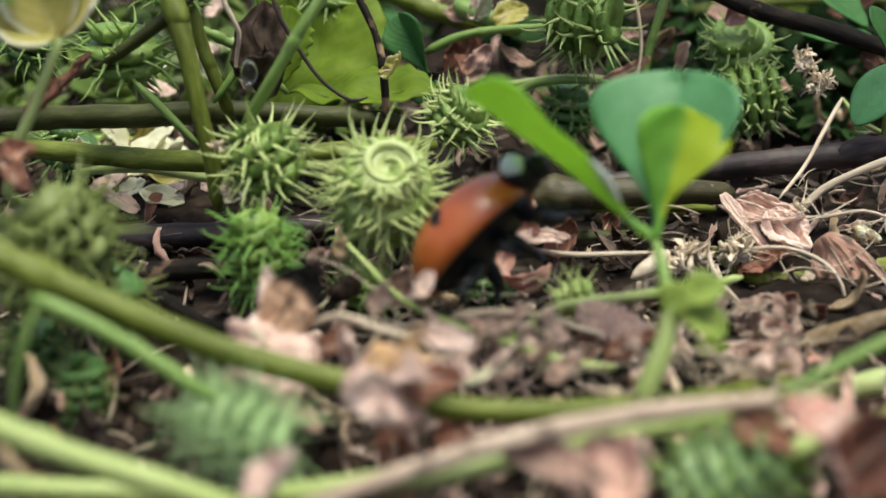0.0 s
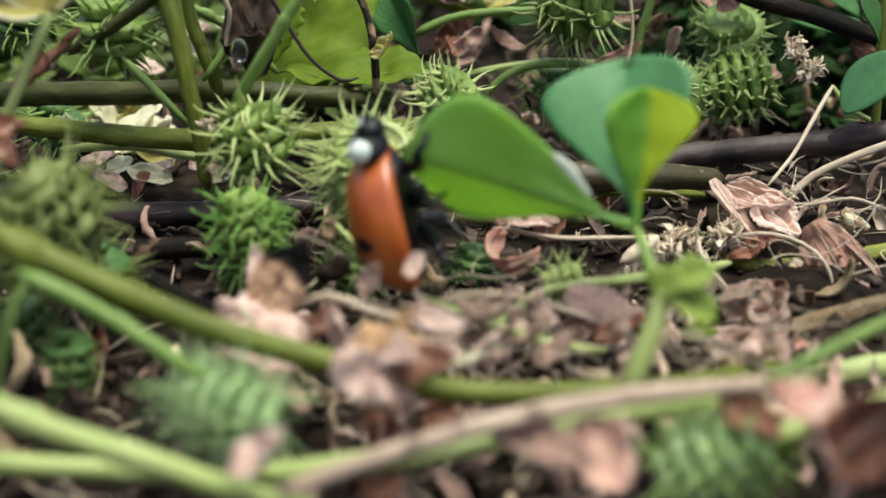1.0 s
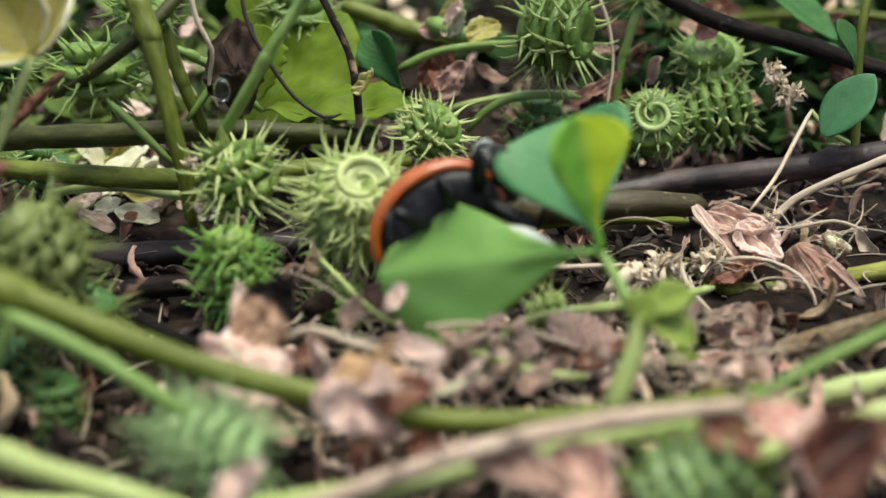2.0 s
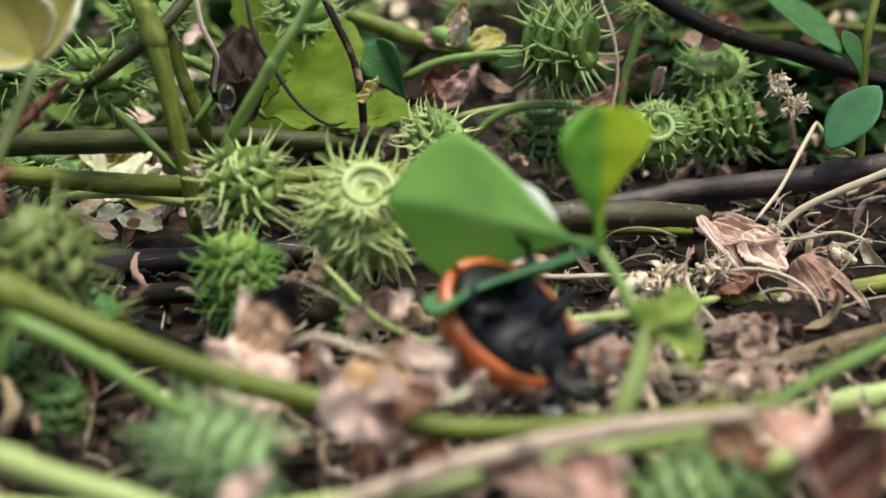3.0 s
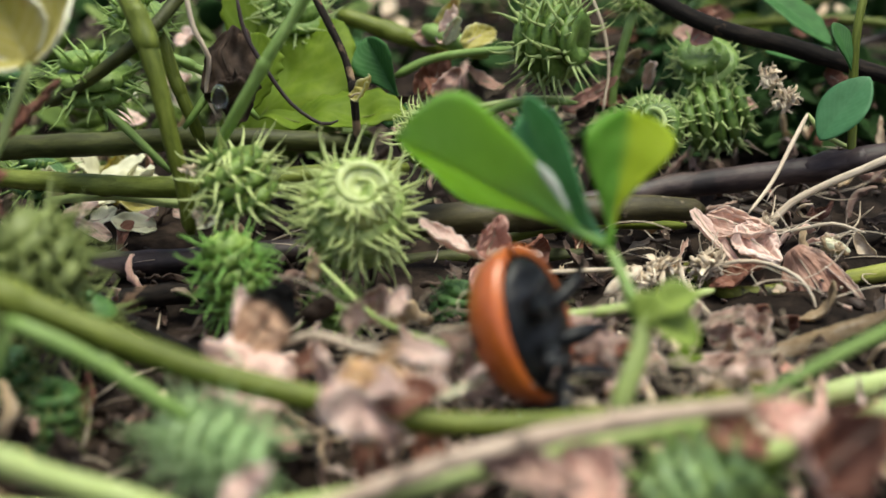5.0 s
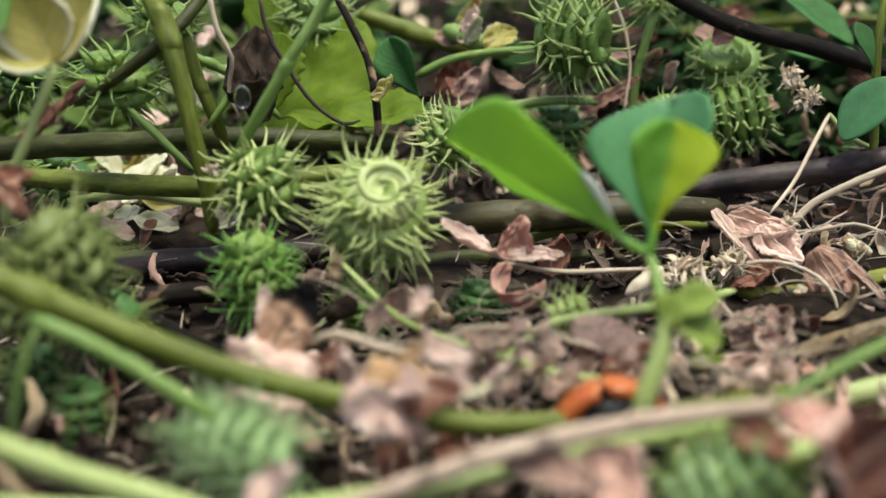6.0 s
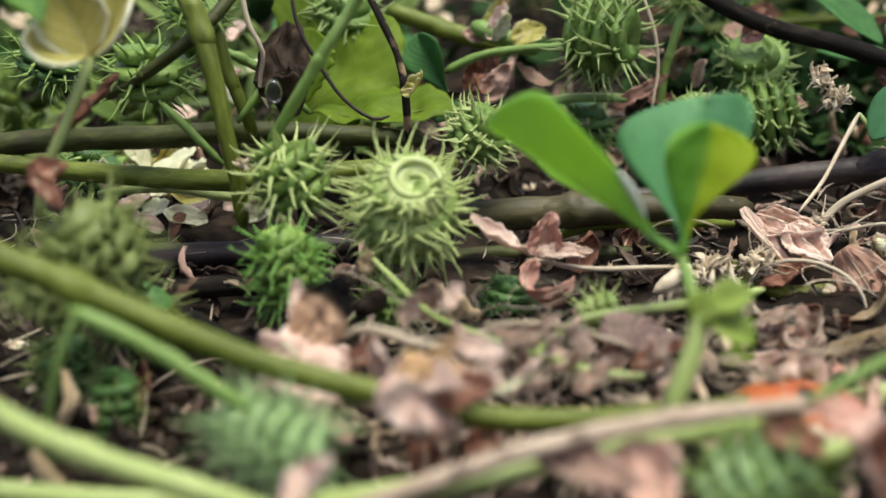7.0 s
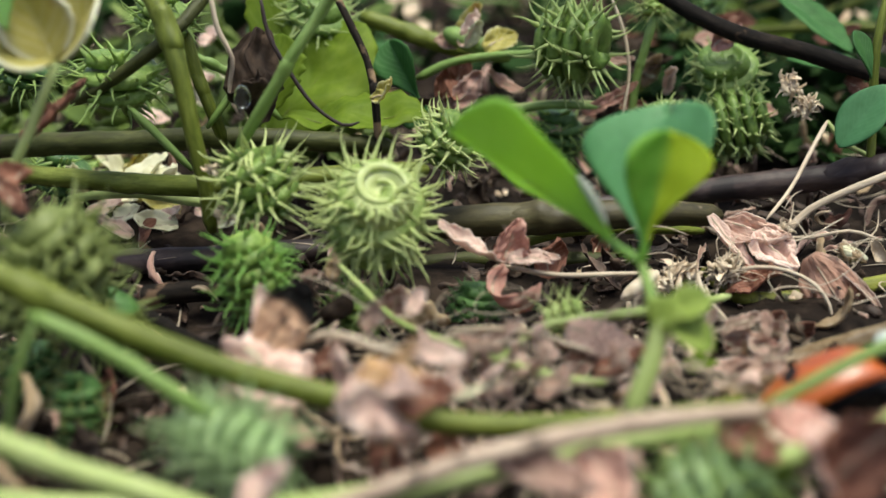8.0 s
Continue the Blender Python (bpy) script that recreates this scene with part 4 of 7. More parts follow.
def leaf(place, along, facing, ln, wd, material, label, name="leaf", group="", rim=False, **more):
    bm = bmesh.new()
    fn = blade(bm, ln, wd, **more)
    ob = tagged(part(name, bm, material), label, "leaf", group)
    midrib(fn, 0.07, STEM_PALE if material is LEAF_FADED else STEM_GREEN, ob)
    if rim:
        bm = bmesh.new()
        outline = [fn(-1, i / 12) for i in range(1, 13)] + [fn(1, i / 12) for i in range(11, 0, -1)]
        tube(bm, outline, [0.1, 0.12, 0.11, 0.12, 0.1], seg=6, step=0.4)
        part("leaf_margin", bm, CREAM, ob, "pale cream margin")
    ob.matrix_world = Matrix.Translation(mm(place)) @ aim(along, facing).to_matrix().to_4x4()
    return ob


def dry(place, along, facing, ln, wd, material, label="", roll=120, bend=40, wrinkle=0.18, ribs=0.0, rib_n=14, seed=1, nu=20, nv=36, twist=20, name="dry_leaf", group="fallen dry leaves", pleat=0.0, pleats=5):
    """A shrivelled leaf: rolled across, bent and twisted along its length, crumpled, with a torn margin."""
    bm = bmesh.new()

    def fn(u, v):
        tear = 1 + 0.12 * nz((v * 9, u * 2, 0), 1.0, seed) + 0.10 * nz((v * 24, 0, u), 1.0, seed + 5)
        w = wd * max(0.0, math.sin(math.pi * (0.03 + 0.94 * v) ** 0.85)) ** 0.65 * tear
        ra = radians(roll) * (0.55 + 0.45 * v + 0.3 * nz((v * 3, 1, 0), 1, seed))
        if abs(ra) < 0.05:
            ra = 0.05
        arc = u * ra / 2
        rad = w / (ra / 2)
        x, z = rad * math.sin(arc), rad * (1 - math.cos(arc))
        tw = radians(twist) * (v - 0.5)
        x, z = x * math.cos(tw) - z * math.sin(tw), x * math.sin(tw) + z * math.cos(tw)
        z += ribs * math.sin((v - abs(u) * 0.25) * rib_n * 2 * math.pi) * wd * 0.5
        if pleat:
            z += pleat * wd * (abs((u * pleats * 0.5 + 0.5 * nz((v * 2.5, 0, u), 1, seed + 21)) % 2 - 1) - 0.5) * 2 * min(1, v * 4)
        ba = radians(bend) * v
        if abs(bend) > 1:
            rb = ln / radians(bend)
            y, zz = (rb - z) * math.sin(ba), rb - (rb - z) * math.cos(ba)
        else:
            y, zz = ln * v, z
        q = Vector((x, y, zz))
        c = wrinkle * wd
        return q + Vector((nz(q, 1.1 / wd, seed), nz(q, 1.1 / wd, seed + 9), nz(q, 1.3 / wd, seed + 17))) * c * 1.5 + Vector((0, 0, nz(q, 4 / wd, seed + 3) * c * 0.6 + (abs(nz((x * 2.6, y * 0.7, z), 1.2 / wd, seed + 6)) - 0.2) * c * 2.4 + abs(nz((x * 6, y * 1.6, z), 1.2 / wd, seed + 8)) * c * 0.9))

    shell(bm, fn, nu, nv, 0.07)
    ob = tagged(part(name, bm, material), label, "dry leaf", group)
    midrib(fn, 0.07, DRY_DARK if material in (DRY_DARK, SCORCHED) else STRAW, ob)
    ob.matrix_world = Matrix.Translation(mm(place)) @ aim(along, facing).to_matrix().to_4x4()
    return ob


def build_leaves():
    # crenate yellow-green leaf with a smaller one before it
    leaf((-11.22, 74.87, 4.58), (0.63, 0.36, 0.69), (-0.2, -0.74, 0.65), 10.0, 4.1, LEAF_YELLOW, "rounded yellow-green leaf with a scalloped margin", crenate=0.09, fold=6, widest=0.55, bend=15, seed=2, wave=0.06, nv=44, teeth=50)
    leaf((-9.89, 73.29, 6.07), (0.97, -0.16, 0.17), (0, -0.32, 0.95), 9.5, 2.1, LEAF_YELLOW, "yellow-green leaf lobe drooping over the stems", crenate=0.1, fold=10, widest=0.6, bend=35, seed=3, wave=0.08, nv=44, teeth=50)
    leaf((-10.6, 72.9, 6.4), (0.12, 0.34, 0.93), (-0.25, -0.85, 0.46), 5.4, 2.1, LEAF_YELLOW, "yellow-green scalloped leaf lobe overlapping another", crenate=0.08, fold=8, widest=0.62, bend=20, seed=21, wave=0.05, nv=40, teeth=46)
    leaf((-11.52, 78.26, 8.04), (0.21, 0.33, 0.92), (0.21, -0.82, 0.53), 6.0, 2.1, LEAF_YELLOW, "yellow-green rounded scalloped leaf", crenate=0.05, fold=8, seed=4)
    leaf((-1.38, 74.75, 7.16), (-0.47, 0.2, 0.86), (-0.5, -0.77, 0.39), 4.2, 1.35, LEAF_DARK, "small folded dark green clover leaflet", "leaflet", fold=35, seed=5)
    leaf((-1.56, 75.42, 7.55), (-0.14, -0.8, -0.59), (0.1, -0.63, 0.77), 3.0, 1.2, LEAF_DARK, "small dark green clover leaflet", "leaflet", fold=20, seed=6)
    leaf((22.61, 83.06, 12.45), (0.72, -0.5, -0.48), (0.11, -0.35, 0.93), 6.5, 1.6, LEAF_DARK, "green oval leaf under a black stem", fold=12, widest=0.5, seed=7)
    leaf((22.69, 79.57, 8.71), (0.97, -0.24, -0.07), (-0.1, -0.18, 0.98), 5.5, 1.5, LEAF_DARK, "green oval leaf under a black stem", fold=12, widest=0.5, seed=8)
    leaf((22.94, 67.88, 5.83), (0.61, 0.17, 0.78), (-0.45, -0.69, 0.57), 4.6, 1.35, LEAF_OVAL, "bluish green smooth oval leaf", fold=10, widest=0.5, crenate=0, seed=9)
    leaf((24.89, 69.24, 9.56), (-0.3, 0.33, 0.9), (0.31, -0.85, 0.42), 3.0, 0.6, LEAF_DARK, "narrow green leaflet on an upright stalk", fold=20, seed=10)
    # faded leaf with a pale margin and its neighbours
    leaf((-16.68, 52.7, 13.83), (0.63, 0.17, 0.76), (-0.41, -0.73, 0.54), 3.6, 1.4, LEAF_FADED, "faded yellow leaflet with a cream margin", "leaflet", fold=30, bend=-40, widest=0.55, seed=11, wave=0.06, rim=True)
    leaf((-16.78, 52.7, 13.83), (-0.35, 0.12, 0.93), (0.1, -0.89, 0.44), 3.4, 1.5, LEAF_FADED, "faded yellow leaflet with a cream margin", "leaflet", fold=20, bend=-35, widest=0.5, seed=12, wave=0.06, rim=True)
    leaf((-16.77, 52.5, 13.87), (-0.95, -0.1, 0.3), (0.1, -0.63, 0.77), 2.8, 1.2, LEAF_FADED, "faded yellow leaflet with a cream margin", "leaflet", fold=20, bend=-25, widest=0.5, seed=14, rim=True)
    leaf((-18.09, 51.17, 15.48), (-0.4, 0.22, 0.89), (0.21, -0.77, 0.61), 3.2, 1.3, CLOVER, "fresh green clover leaflet", fold=15, seed=13)
    dry((-17.81, 51.07, 9.36), (-0.72, -0.54, -0.44), (0.33, -0.4, 0.85), 2.2, 0.9, DRY_RED, "brown shrivelled leaf hanging on a stalk", roll=200, bend=70, seed=31)
    dry((-20.03, 56.4, 9.38), (0.86, 0.08, 0.51), (-0.23, -0.41, 0.88), 4.6, 0.7, DRY_RED, "dark brown withered leaf on a stem", roll=150, bend=20, seed=32)
    # brown curled leaf that holds a drop
    dry((-10.23, 66.17, 12.83), (0.1, -0.57, -0.82), (0.1, -0.75, 0.66), 5.6, 2.1, DRY_DARK, "dark brown curled leaf holding a water drop", roll=-190, bend=-50, seed=33, wrinkle=0.2)
    dry((-10.83, 64.08, 10.02), (0.81, -0.46, -0.37), (0.11, -0.61, 0.78), 3.0, 1.5, DRY_DARK, "dark brown curled leaf scrap", roll=200, bend=90, seed=34)
    bm = bmesh.new()
    bmesh.ops.create_uvsphere(bm, u_segments=18, v_segments=12, radius=0.55 * MM)
    bmesh.ops.scale(bm, verts=bm.verts, vec=(0.8, 0.8, 1.15))
    d = tagged(part("water_drop", bm, WATER), "clear water drop on a curled brown leaf", "water drop")
    d.location = mm((-10.14, 61.42, 10.31))

    # dry leaves that can be told apart
    dry((-6.9, 44.4, 3.6), (0.54, 0.3, 0.78), (0.1, -0.84, 0.53), 3.4, 1.25, SCORCHED, "tan dry leaf standing up, its tip blackened", roll=70, bend=15, seed=42, wrinkle=0.14)
    dry((-6.89, 44.2, 3.62), (-0.05, 0.69, 0.72), (-0.29, -0.61, 0.74), 2.9, 0.5, PETAL, "narrow pink dry leaf edge standing up", roll=90, bend=15, seed=40)
    dry((-8.53, 43.29, 3.75), (0.99, -0.08, 0.09), (0, -0.52, 0.85), 4.6, 1.9, PETAL, "large pinkish domed dry leaf with pale ribs", roll=-120, bend=-60, seed=43, ribs=0.05, rib_n=5)
    dry((-7.06, 43.84, 2.93), (0.35, 0.12, 0.93), (-0.6, -0.52, 0.61), 1.7, 0.28, CREAM, "pale curled rib of a dry leaf", roll=140, bend=90, seed=39)
    dry((-8.89, 43.21, 2.37), (0.97, -0.23, -0.05), (0.05, -0.25, 0.97), 4.6, 1.5, DRY_PALE, "pinkish crumpled dry leaf folded under another", roll=-100, bend=-40, seed=44, ribs=0.06, rib_n=7)
    dry((-5.12, 44.68, 2.9), (0.98, -0.2, 0.07), (0, -0.42, 0.91), 2.0, 0.9, DRY_RED, "rust-red dry leaf scrap", roll=110, bend=40, seed=45)
    dry((-3.51, 42.76, 2.59), (0.16, 0.24, 0.96), (-0.6, -0.6, 0.54), 2.4, 0.6, PETAL, "pale curled dry leaf edge on a stem", roll=120, bend=50, seed=46)
    dry((-3.36, 37.92, 4.8), (0.99, -0.1, 0.04), (-0.15, -0.35, 0.93), 3.3, 1.05, PETAL, "whitish papery domed husk on a stem", roll=-170, bend=-80, seed=146, wrinkle=0.45, twist=60)
    dry((-2.65, 38.5, 5.21), (0.82, 0.19, 0.53), (-0.35, -0.46, 0.81), 4.3, 0.7, AMBER, "amber papery petal arching upwards", roll=-130, bend=-110, seed=47, wrinkle=0.3, twist=40)
    dry((-1.56, 38.25, 4.52), (0.99, -0.06, 0.13), (0, -0.58, 0.81), 2.6, 0.8, DRY_RED, "rust-red papery hollow of a dry husk", roll=80, bend=30, seed=48)
    dry((-1.08, 38.74, 5), (0.98, -0.07, -0.19), (0.1, -0.32, 0.94), 2.2, 0.5, PETAL, "pinkish papery scrap on a stem", roll=110, bend=40, seed=148)
    dry((-2.4, 50.63, 2.29), (0.65, 0.26, 0.71), (-0.3, -0.75, 0.59), 2.2, 0.8, DRY, "pinkish curled dry leaf in litter", roll=150, bend=60, seed=49)
    dry((-0.98, 49.59, 2.37), (-0.1, 0.34, 0.93), (0.31, -0.8, 0.51), 1.8, 0.6, DRY_TAN, "pale dry leaf scrap standing up", roll=140, bend=60, seed=50)
    dry((-1.92, 40.68, -0.2), (0.05, 0.53, 0.85), (0.1, -0.84, 0.53), 2.6, 0.8, DRY_RED, "rust-brown dry leaf standing on edge", roll=100, bend=15, seed=51)
    dry((0.56, 40.68, -0.2), (-0.1, 0.53, 0.84), (-0.1, -0.84, 0.53), 2.6, 0.75, DRY_RED, "rust-brown dry leaf standing on edge", roll=100, bend=15, seed=52)
    dry((-5, 53.16, 3.41), (0.1, 0.34, 0.93), (0.2, -0.88, 0.43), 1.2, 0.4, DRY_TAN, "small dry floret scrap", roll=140, bend=30, seed=53)
    dry((1.53, 45.63, 3.17), (0.97, -0.03, 0.24), (0, -0.29, 0.96), 2.6, 0.5, DRY_PALE, "pale dry strip among stalks", roll=170, bend=50, seed=54)
    dry((3.21, 44.46, 2.88), (0.88, -0.42, -0.2), (0.2, -0.41, 0.89), 2.4, 0.6, DRY_PALE, "pale pink curled scrap in litter", roll=180, bend=120, seed=55)
    dry((6.53, 46.23, 1.91), (0.97, -0.17, 0.18), (0, -0.29, 0.96), 2.8, 0.7, DRY_RED, "rust-red dry leaf scrap in litter", roll=120, bend=40, seed=56)
    dry((1.94, 43.85, 2.67), (0.31, 0.22, 0.92), (-0.51, -0.66, 0.56), 2.0, 0.35, DRY_PALE, "pale dry strip standing in litter", roll=160, bend=70, seed=57)
    dry((3.96, 43.66, 2.14), (0.99, -0.08, 0.08), (0, -0.29, 0.96), 2.6, 0.6, DRY_PALE, "pale pink curled dry leaf in litter", roll=160, bend=90, seed=58)
    for k, px in enumerate([(0.36, 43.97, 2.99), (1.23, 42.76, 2.59), (2.14, 43.21, 2.37), (2.84, 46.1, 3), (3.81, 44.95, 2.77), (0.14, 47.55, 2.61), (7.22, 45.4, 2.56), (7.34, 43.66, 2.14), (5.11, 46.43, 2.46), (10.27, 43.58, 1.93), (12.8, 45.66, 1.79), (11.9, 50.29, 1.37)]):
        g = rnd(600 + k)
        dry(px, (g.uniform(-1, 1), g.uniform(-0.3, 0.3), g.uniform(-0.3, 0.5)), (g.uniform(-0.4, 0.4), -0.5, 0.85), g.uniform(1.6, 2.8), g.uniform(0.3, 0.6), PETAL if k % 3 else DRY_PALE, "pale pink curled scrap among the litter",
            roll=g.uniform(90, 200), bend=g.uniform(30, 140), seed=500 + k, nu=12, nv=20)
    # bleached leaves deep between the stems
    for k, px in enumerate([(-19.46, 82.68, 5.57), (-17.92, 84.07, 6.46), (-16.33, 84.45, 4.57), (-18.43, 80.19, 4.58), (-15.73, 85.2, 6.63), (-17.73, 88.02, 8.53), (-21.45, 72.99, 0.87), (-19.68, 73.05, 1.04), (-17.43, 72.51, 1.02), (-15.39, 71.92, 0.85), (-13.69, 69.25, 0.82), (-22.07, 71.38, 0.84), (-20.06, 70.31, 0.82), (-17.88, 69.78, 0.82), (-15.72, 69.21, 0.72), (-18.18, 68.1, 0.6), (14.78, 83.19, 6.96)]):
        g = rnd(700 + k)
        dry(px, (g.choice((-1, 1)), g.uniform(-0.3, 0.3), g.uniform(-0.2, 0.4)), (g.uniform(-0.3, 0.3), -0.6, 0.8), g.uniform(2.0, 3.2) * (1 if k < 16 else 0.7), g.uniform(0.5, 0.9) * (1 if k < 16 else 0.7), (CREAM, PETAL)[k % 2],
            "bleached pale leaf lying behind the stems", roll=g.uniform(40, 110), bend=g.uniform(20, 60), seed=520 + k, nu=10, nv=16)
    for k, px in enumerate([(-0.52, 80.02, 9.94), (1.85, 76.9, 7.22), (0.56, 74.45, 6.33), (5.42, 78.87, 6.79), (11.36, 78.55, 5.92), (9.99, 76.16, 5.18), (18.22, 88.02, 8.53), (19.45, 88.23, 9.1), (12.71, 83.35, 7.4), (22.14, 78.36, 5.4), (28.02, 92.02, 7.83), (6.21, 73.72, 4.34)]):
        g = rnd(800 + k)
        dry(px, (g.choice((-1, 1)), g.uniform(-0.3, 0.3), g.uniform(-0.3, 0.6)), (g.uniform(-0.4, 0.4), -0.7, 0.7), g.uniform(2.2, 4.0), g.uniform(0.5, 1.0), (DRY, DRY_RED, DRY_DARK)[k % 3],
            ("withered pink leaf in the tangle", "withered rust-brown leaf in the tangle", "dark withered leaf in the tangle")[k % 3], roll=g.uniform(80, 200), bend=g.uniform(20, 90), seed=540 + k, nu=10, nv=18)
    dry((1.14, 78.89, 9.77), (0.83, 0.08, 0.56), (-0.2, -0.51, 0.84), 3.0, 0.8, PETAL, "pale withered leaf at a stem joint", roll=170, bend=70, seed=561)
    dry((1.68, 78.37, 9.79), (0.31, 0.22, 0.92), (0.41, -0.71, 0.58), 2.2, 0.6, CREAM, "pale withered leaf at a stem joint", roll=150, bend=60, seed=562)
    # shrivelled three-part leaf on its pale stalk
    dry((3.45, 57.63, 2.51), (-0.95, 0.01, 0.32), (0.11, -0.21, 0.97), 4.2, 0.75, PETAL, "shrivelled dry leaflet curled lengthwise", roll=170, bend=30, seed=61, name="dry_leaflet", twist=70, wrinkle=0.14)
    dry((3.31, 57.55, 2.6), (0.3, 0.37, 0.88), (0.2, -0.88, 0.43), 2.3, 1.0, ROSE, "pointed shrivelled dry leaflet", roll=150, bend=25, seed=62, name="dry_leaflet", wrinkle=0.2)
    dry((3.38, 57.4, 2.77), (0.97, -0.03, 0.24), (0, -0.55, 0.84), 2.6, 0.5, PETAL, "shrivelled dry leaflet edge", roll=150, bend=-50, seed=65, name="dry_leaflet", wrinkle=0.15)
    dry((3.29, 57.12, 2.58), (-0.76, -0.22, -0.62), (0.5, -0.85, -0.17), 5.4, 0.85, ROSE, "shrivelled dry leaflet curled into a ring", roll=60, bend=215, seed=63, name="dry_leaflet", twist=20, wrinkle=0.12)
    dry((3.79, 58.49, 2.56), (0.99, -0.14, -0.08), (0.1, -0.52, 0.85), 2.5, 0.5, DRY_PALE, "shrivelled dry leaflet tip", roll=150, bend=20, seed=64, name="dry_leaflet", wrinkle=0.15)
    # crumpled cluster and florets
    dry((14.87, 63.69, 3.1), (0.51, -0.48, -0.72), (0.51, -0.58, 0.64), 4.4, 0.6, PETAL, "pale pink crumpled dry leaf", roll=120, bend=15, seed=71, twist=40, wrinkle=0.08, pleat=0.14, nu=28)
    dry((15.79, 63.74, 2.66), (0.88, -0.26, -0.4), (0.2, -0.62, 0.76), 3.6, 1.1, DRY_PALE, "crumpled dry leaf with deep folds", roll=120, bend=45, seed=72, twist=50, wrinkle=0.14, pleat=0.22, pleats=7, nu=40, nv=48)
    dry((17.32, 62.92, 2.45), (0.5, -0.48, -0.73), (0.31, -0.8, 0.51), 3.2, 1.2, PETAL, "crumpled dry leaf with deep folds", roll=110, bend=40, seed=73, twist=40, wrinkle=0.12, pleat=0.22, pleats=7, nu=40, nv=48)
    dry((15.39, 60.94, -0.09), (0.97, -0.17, 0.18), (0, -0.42, 0.91), 3.2, 1.0, DRY_RED, "rust-brown crumpled dry leaf", roll=140, bend=30, seed=74, ribs=0.12, rib_n=6)
    dry((15.72, 57.24, -0.02), (0.6, -0.58, -0.55), (0.42, -0.51, 0.75), 2.6, 0.5, DRY_PALE, "pale pink curled dry leaf in litter", roll=170, bend=80, seed=176)
    dry((14.71, 52.12, 0.55), (0.21, -0.61, -0.77), (0.69, -0.58, 0.42), 2.6, 0.5, DRY_PALE, "pale pink curled dry leaf in litter", roll=120, bend=170, seed=177)
    dry((21.63, 62.13, 1.74), (0.97, -0.24, -0.03), (0, -0.55, 0.84), 1.9, 0.7, DRY_TAN, "cream papery seed husk in litter", roll=-200, bend=-60, seed=178)
    dry((19.64, 60.5, 1.85), (0.52, -0.5, -0.8), (-0.3, -0.85, 0.42), 5.4, 1.55, DRY_SPOT, "large pinkish dry leaf with dark blotches", roll=-75, bend=-25, seed=75, wrinkle=0.06, pleat=0.05, pleats=3, nu=32, twist=25)
    dry((20.69, 60.52, 1.69), (0.72, -0.42, -0.55), (0.3, -0.59, 0.75), 4.6, 0.4, DRY_PALE, "pinkish dry leaf edge curled over", roll=170, bend=-20, seed=76, wrinkle=0.1)
    dry((5.5, 47.6, 3.3), (0.97, -0.02, -0.2), (0, -0.62, 0.78), 3.8, 1.0, PETAL, "rose-pink dry leaf with a corrugated surface", roll=-110, bend=-20, seed=77, ribs=0.42, rib_n=9, wrinkle=0.06, nv=64, twist=5)
    dry((16.0, 52.5, -0.55), (0.95, 0.0, 0.29), (0, -0.6, 0.8), 6.4, 0.55, DRY_TAN, "beige dry leaf with a corrugated surface", roll=-150, bend=12, seed=78, ribs=0.5, rib_n=14, wrinkle=0.05, nv=90, twist=8)
    dry((13.4, 53.0, 0.75), (0.94, 0.1, 0.28), (0, -0.7, 0.7), 2.2, 0.5, DRY_PALE, "pale frayed dry leaf end in litter", roll=150, bend=40, seed=179, wrinkle=0.2)
    dry((14.7, 52.4, 0.75), (0.25, -0.25, -0.93), (0.5, -0.8, 0.3), 3.4, 0.55, PETAL, "pale dry leaf curled into a ring", roll=110, bend=170, seed=180, wrinkle=0.08, pleat=0.1)
    dry((15.2, 52.6, 0.7), (0.55, -0.35, -0.75), (0.3, -0.75, 0.58), 2.6, 0.5, ROSE, "rose dry leaf hollow under a curled edge", roll=90, bend=40, seed=181, wrinkle=0.1)
    dry((12.1, 50.0, 0.5), (0.93, -0.25, -0.2), (0, -0.55, 0.83), 3.4, 0.55, PETAL, "wavy pale edge of a dry leaf", roll=80, bend=30, seed=182, wrinkle=0.25)
    dry((14.3, 49.3, 0.15), (0.95, 0.2, 0.14), (0, -0.55, 0.83), 3.2, 0.5, ROSE, "wavy pale edge of a dry leaf", roll=90, bend=-40, seed=183, wrinkle=0.22)
    dry((12.0, 47.6, 0.6), (0.98, 0.0, -0.05), (0, -0.5, 0.86), 3.4, 0.45, PETAL, "pale papery dry strip in litter", roll=120, bend=-25, seed=184, wrinkle=0.2)
    dry((16.2, 55.0, -0.6), (0.3, 0.2, 0.93), (0.2, -0.88, 0.43), 1.9, 0.6, DRY_RED, "small dull red dry leaf in the hollow", roll=110, bend=40, seed=185)
    dry((17.6, 55.5, -0.8), (0.6, 0.1, 0.75), (0.1, -0.88, 0.43), 1.7, 0.5, DRY_RED, "small dull red dry leaf in the hollow", roll=130, bend=60, seed=186)
    dry((21.8, 62.0, 1.75), (0.96, 0.02, -0.22), (0, -0.72, 0.69), 1.8, 0.55, CREAM, "cream seed husk with a pointed end", roll=-170, bend=-30, seed=187, wrinkle=0.1)
    dry((14.7, 53.22, 0.65), (0.53, -0.57, -0.63), (0.41, -0.63, 0.66), 2.8, 0.55, DRY_PALE, "pale dry leaf curled into a ring", roll=160, bend=190, seed=79)
    dry((16.73, 53.82, 0.83), (-0.77, -0.5, -0.4), (0.1, -0.63, 0.77), 2.4, 0.5, DRY_PALE, "pale curled dry leaf in litter", roll=160, bend=120, seed=80)
